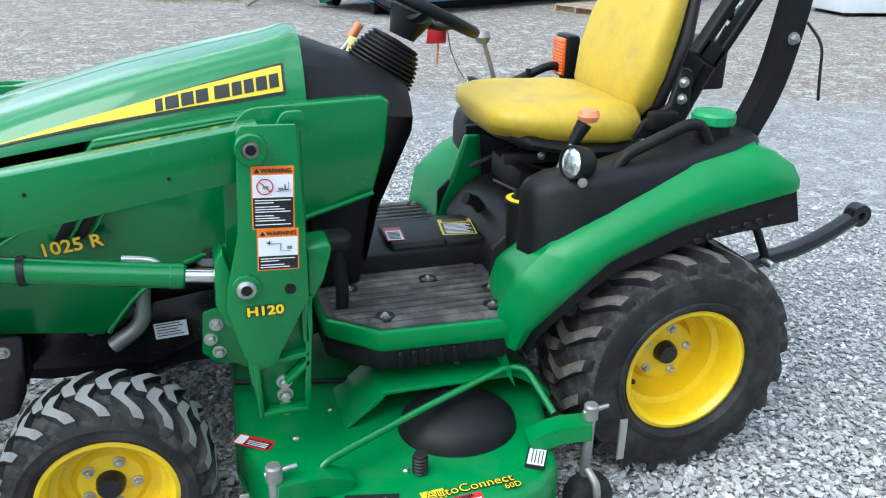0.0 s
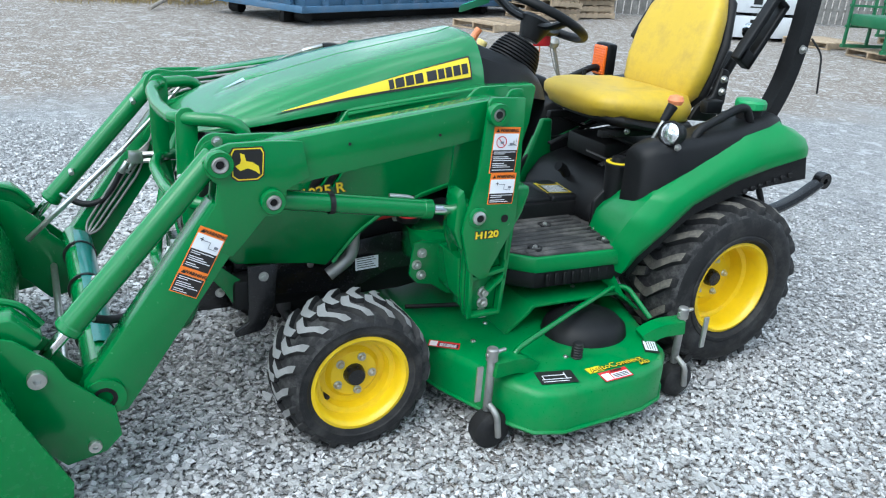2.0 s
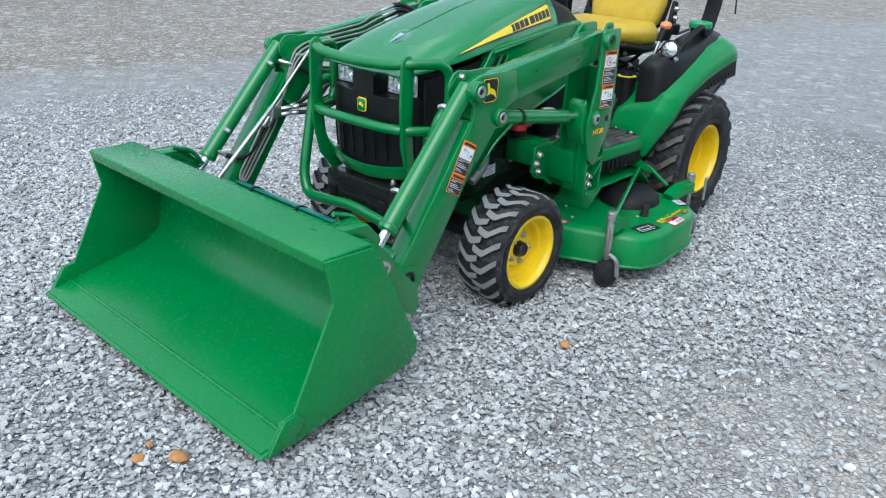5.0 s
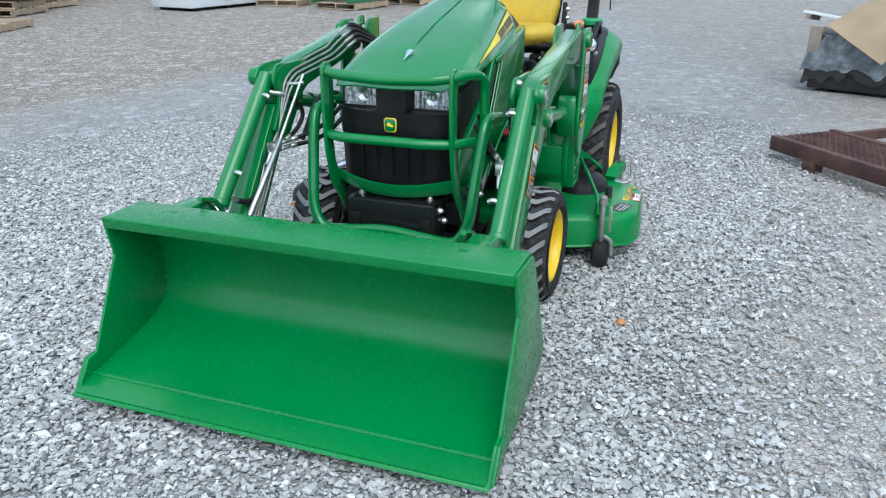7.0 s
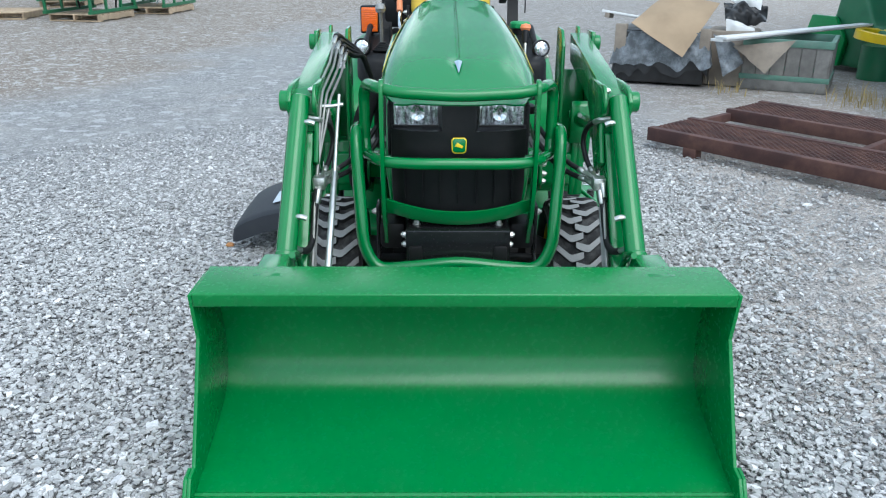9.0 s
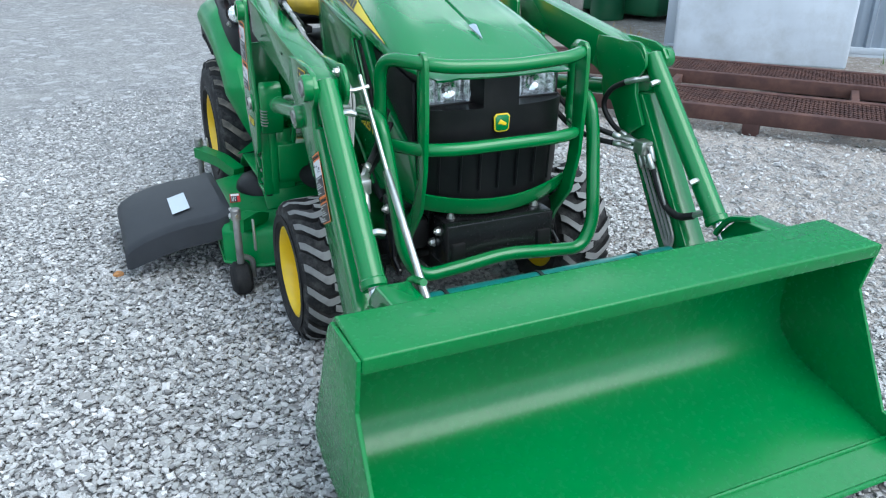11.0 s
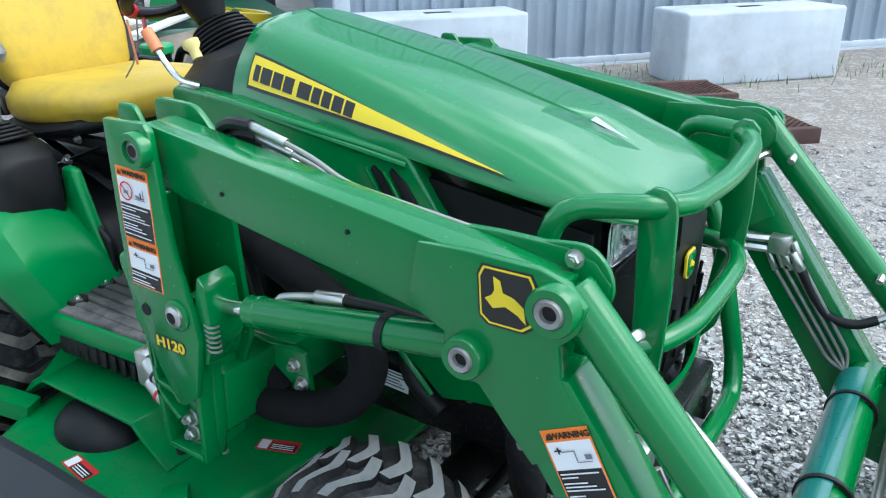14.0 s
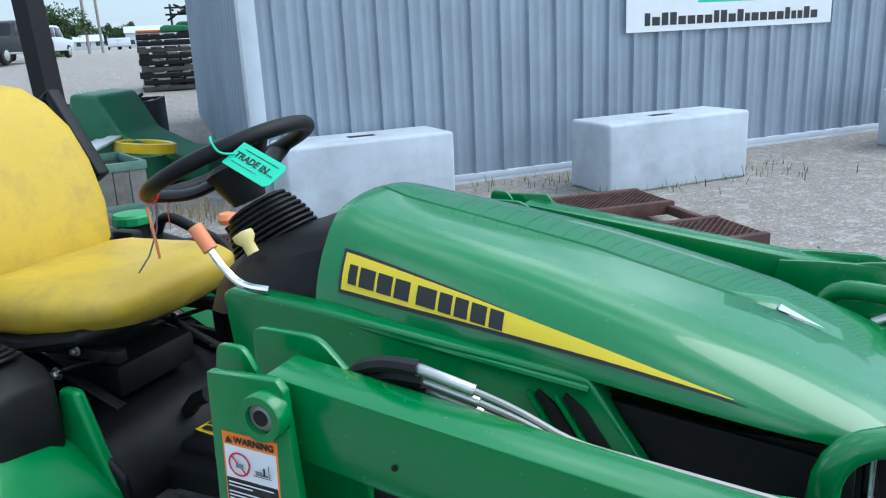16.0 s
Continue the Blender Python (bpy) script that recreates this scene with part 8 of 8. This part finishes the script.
implement(11.3, 6.6, -10, 1)
implement(13.0, 5.9, -6, 2)
implement(14.6, 8.4, 4, 3)
grey = thing("flat_trailer", "grey flatbed trailer stacked with dark timber", "trailer", (7.5, 13.4, 0))
part("bed", box(5.6, 9.0, 13.2, 14.2, 0.45, 0.55, 0.01), DARK, grey)
for k in range(5):
    part("timber", box(5.7, 8.9 - 0.1 * k, 13.25, 13.45 + 0.1 * k, 0.56 + 0.13 * k, 0.67 + 0.13 * k, 0.006), OLD_WOOD, grey)
for x in (6.3, 8.2):
    part("trailer_wheel", lathe([(0, -0.1), (0.2, -0.1), (0.28, -0.08), (0.28, 0.08), (0.2, 0.1), (0, 0.1)], 24, "y", Matrix.Translation((x, 13.15, 0.28))), RUBBER, grey)


# ---- sticks, weeds and dry grass ----
rs = random.Random(11)
sticks = thing("brush_pile", "heap of grey branches and dead brush by the dumpster", "brush pile", (0.4, 13.0, 0))
part("branch", tube([(-0.35, 11.9, 0.02), (0.1, 12.4, 0.2), (0.45, 12.6, 0.45), (0.7, 12.9, 0.8)], 0.035, 8, 0.2, taper=0.5), BARK, sticks, "long pale branch")
for k in range(60):
    p = Vector((rs.uniform(-0.4, 0.9), rs.uniform(12.3, 13.4), rs.uniform(0.0, 0.4)))
    q = p + Vector((rs.uniform(-0.6, 0.6), rs.uniform(-0.3, 0.3), rs.uniform(0.05, 0.7)))
    part("branch", tube([p, p.lerp(q, 0.5) + Vector((rs.uniform(-0.1, 0.1), 0, rs.uniform(0, 0.1))), q], rs.uniform(0.006, 0.018), 5, taper=0.4), BARK, sticks)


def tufts(name, spots, n, height, spread, material, label):
    """Thin bent blades in one mesh."""
    r = random.Random(len(spots) + n)
    bm = bmesh.new()
    for cx_, cy_ in spots:
        for _ in range(n):
            x, y = cx_ + r.gauss(0, spread), cy_ + r.gauss(0, spread)
            h, a, w = height * r.uniform(0.4, 1.2), r.uniform(0, 6.28), r.uniform(0.002, 0.006)
            lean = r.uniform(0.1, 0.7) * h
            c, s_ = math.cos(a), math.sin(a)
            v = [bm.verts.new(p) for p in ((x - s_ * w, y + c * w, 0), (x + s_ * w, y - c * w, 0), (x + c * lean * 0.4 + s_ * w * 0.8, y + s_ * lean * 0.4 - c * w * 0.8, h * 0.6), (x + c * lean * 0.4 - s_ * w * 0.8, y + s_ * lean * 0.4 + c * w * 0.8, h * 0.6), (x + c * lean, y + s_ * lean, h))]
            bm.faces.new(v[:4])
            bm.faces.new((v[3], v[2], v[4]))
    whole(name, bm, material, label, "grass", kind="stuff")


tufts("dry_grass", [(-1.6 + 0.35 * k, 13.2 + 0.3 * (k % 3)) for k in range(9)] + [(-3.5 + 0.4 * k, 14.2) for k in range(6)], 260, 0.35, 0.3, DRY_GRASS, "dry yellow grass at the edge of the yard")
tufts("dry_weeds", [(2.75, -3.75), (3.0, -3.9), (3.2, -3.95), (3.55, -2.85)], 45, 0.13, 0.14, DRY_GRASS, "dry tan weeds beside the planter")
tufts("green_weeds", [(p[0], p[1]) for p in WEEDS], 24, 0.1, 0.16, WEED, "small green weeds along the wall and blocks")
tufts("green_weeds", [(-2.6 + 0.5 * k, 15.5) for k in range(10)], 300, 0.5, 0.35, WEED, "green weeds behind the dumpster")

# ---- the distance ----
def stack_of_racks(x, y, turn):
    st = thing("pallet_stack", "stack of dark weathered racks with green hoods on top", "stack", (x, y, rise(x, y)))
    m = pose(x, y, rise(x, y), 0, 0, turn)
    r = random.Random(12)
    for k in range(9):
        z = 0.17 * k
        off = r.uniform(-0.04, 0.04)
        for sy in (-0.65, 0.0, 0.65):
            part("rack_beam", box(-1.3 + off, 1.3 + off, sy - 0.06, sy + 0.06, z + 0.005, z + 0.115, 0.006, m=m), DARK if k % 3 else BARK_DARK, st)
        for kx in range(7):
            w = r.uniform(0.2, 0.36)
            part("rack_slat", box(-1.3 + 0.37 * kx + off, -1.3 + 0.37 * kx + off + w, -0.7 + r.uniform(-0.03, 0.03), 0.7, z + 0.115, z + r.uniform(0.145, 0.168), 0.006, m=m), r.choice((DULL_STEEL, DARK, BARK_DARK, BARK_DARK)), st)
    part("orange_part", box(-1.3, -0.65, -0.5, 0.2, 1.54, 1.62, 0.03, m=m), ORANGE_PART, st, "faded orange panel")
    for x0, x1, y0, h in ((-0.65, 0.45, -0.6, 0.2), (0.3, 1.35, -0.3, 0.3), (-0.2, 1.0, 0.15, 0.3)):
        bm = prism([(x0, 1.53), (x0, 1.53 + h * 0.8), (x0 + 0.12, 1.53 + h), (x0 + 0.5, 1.53 + h * 0.95), (x1 - 0.2, 1.53 + h * 0.65), (x1, 1.53 + h * 0.4), (x1, 1.53)], y0, y0 + 0.5, 0.05, 3)
        bm.transform(m)
        part("green_hood", bm, OLD_GREEN, st, "green painted hood")
    for kx in range(26):
        fx, fy = r.uniform(-0.35, 0.9), r.uniform(-0.1, 0.4)
        fz = r.uniform(1.95, 2.3)
        part("frame_rod", tube([m @ Vector((fx, fy, fz)), m @ Vector((fx + r.uniform(-0.3, 0.3), fy + 0.1, fz + r.uniform(-0.12, 0.12)))], 0.03, 6), DARK, st)
    for kx in (-0.3, 0.15, 0.5, 0.85):
        part("frame_post", rod(m @ Vector((kx, 0.1, 1.55)), m @ Vector((kx, 0.1, 2.3)), 0.03, 6), DARK, st)
    for kx in (0.78, 0.86):
        part("upright_rod", rod(m @ Vector((kx + 0.12, 0.2, 1.6)), m @ Vector((kx, 0.2, 3.4)), 0.035, 6), DARK, st)
    for z in (2.02, 2.2):
        part("frame_rail", tube([m @ Vector((-0.45, 0.1, z)), m @ Vector((0.95, 0.1, z))], 0.03, 6), DARK, st)
    return st


stack_of_racks(RACKS[0], RACKS[1], 225)


def pickup(x, y, turn, paint, label):
    t = thing("pickup_truck", label, "truck", group="parked trucks")
    body = [(-2.7, 0.45), (-2.75, 0.75), (-2.7, 1.0), (-1.6, 1.1), (-1.25, 1.12), (-0.75, 1.72), (-0.5, 1.8), (0.7, 1.8), (0.95, 1.7), (1.05, 1.15), (2.8, 1.15), (2.85, 0.6), (2.75, 0.45)]
    part("truck_body", prism(body, -0.95, 0.95, 0.07, 3), paint, t)
    part("side_window", prism([(-1.05, 1.18), (-0.65, 1.66), (0.05, 1.7), (0.05, 1.18)], -0.965, 0.965, 0.01), GLASS, t)
    part("side_window", prism([(0.13, 1.18), (0.13, 1.7), (0.68, 1.68), (0.8, 1.18)], -0.965, 0.965, 0.01), GLASS, t)
    part("sill", box(-1.6, 1.5, -0.99, 0.99, 0.42, 0.5, 0.02), STEEL, t)
    for wx in (-1.75, 1.75):
        for s in (-1, 1):
            w = part("truck_wheel", lathe([(0, -0.12), (0.26, -0.12), (0.36, -0.1), (0.38, 0), (0.36, 0.1), (0.26, 0.12), (0, 0.12)], 24, "y", Matrix.Translation((wx, s * 0.86, 0.38))), RUBBER, t)
            part("wheel_cover", lathe([(0, -0.125), (0.2, -0.13), (0.22, -0.12), (0.22, 0.12), (0.2, 0.13), (0, 0.125)], 20, "y", Matrix.Translation((wx, s * 0.87, 0.38))), STEEL, w)
    part("headlamp", box(-2.77, -2.7, -0.9, -0.55, 0.75, 0.95, 0.02), LENS, t)
    t.matrix_basis = pose(x, y, rise(x, y), 0, 0, turn)
    return t


for (tx, ty, ta), paint, lab in zip(TRUCKS, (TRUCK_DARK, TRUCK_PALE, TRUCK_PALE, TRUCK_PALE), ("dark grey pickup truck parked across the yard", "silver pickup truck parked across the yard", "pale truck parked down the road", "pale truck parked down the road")):
    pickup(tx, ty, ta, paint, lab)


def tree(x, y, h, seed):
    r = random.Random(seed)
    t = thing("tree", "leafy broad green tree by the far road", "tree", (x, y, rise(x, y)), "far trees")
    z0 = rise(x, y)
    part("trunk", tube([(x, y, z0 - 0.1), (x + 0.1, y, h * 0.25), (x, y + 0.1, h * 0.6)], h * 0.035, 8, taper=0.4), BARK, t)
    for k in range(5):
        a = r.uniform(0, 6.28)
        part("limb", tube([(x, y, h * 0.25), (x + math.cos(a) * h * 0.12, y + math.sin(a) * h * 0.12, h * 0.45), (x + math.cos(a) * h * 0.25, y + math.sin(a) * h * 0.25, h * 0.65)], h * 0.016, 6, taper=0.3), BARK, t)
    bm = bmesh.new()
    lumps = [(r.gauss(0, h * 0.14), r.gauss(0, h * 0.14), h * r.uniform(0.3, 0.92), h * r.uniform(0.09, 0.18)) for _ in range(18)]
    for lx, ly, lz, lr in lumps:
        for _ in range(170):
            d = Vector((r.gauss(0, 1), r.gauss(0, 1), r.gauss(0, 1))).normalized() * lr * r.uniform(0.5, 1.05)
            p = Vector((x + lx, y + ly, lz)) + d
            a, b = Vector((r.gauss(0, 1), r.gauss(0, 1), r.gauss(0, 1))).normalized() * h * 0.032, Vector((r.gauss(0, 1), r.gauss(0, 1), r.gauss(0, 1))).normalized() * h * 0.032
            bm.faces.new([bm.verts.new(p + q) for q in (a, b, -a)])
    part("crown", bm, LEAF, t)


for k, (tx, ty, th) in enumerate(TREES):
    tree(tx, ty, th, k + 20)
for px, py in POLES:
    pole = thing("utility_pole", "grey wooden utility pole with a crossarm", "utility pole", (px, py, 0), "utility poles")
    part("pole", rod((px, py, 0.8), (px + 0.12, py, 11), 0.13, 10), POLE, pole)
    part("crossarm", box(px - 1.0, px + 1.2, py - 0.06, py + 0.06, 10.2, 10.35, 0.01), POLE, pole)
for (sx, sy, sa, sw, sh) in SHEDS:
    m = pose(sx, sy, 0.9, 0, 0, sa)
    shed = thing("far_building", "low pale building with a gable roof by the road", "building", (sx, sy, 0), "far buildings")
    part("wall", box(-sw / 2, sw / 2, -3, 3, 0, sh, 0.02, m=m), SHED, shed)
    bm = prism([(-3.4, sh), (0, sh + 1.6), (3.4, sh), (3.3, sh - 0.1), (0, sh + 1.45), (-3.3, sh - 0.1)], -sw / 2 - 0.3, sw / 2 + 0.3, 0.01)
    bm.transform(m @ Matrix.Rotation(math.pi / 2, 4, "Z"))
    part("roof", bm, TRIM, shed)
    for k in range(3):
        part("window", box(-sw / 3 + sw / 3 * k - 0.5, -sw / 3 + sw / 3 * k + 0.5, 3.0, 3.03, 0.9, 1.9, 0.005, m=m), GLASS, shed)
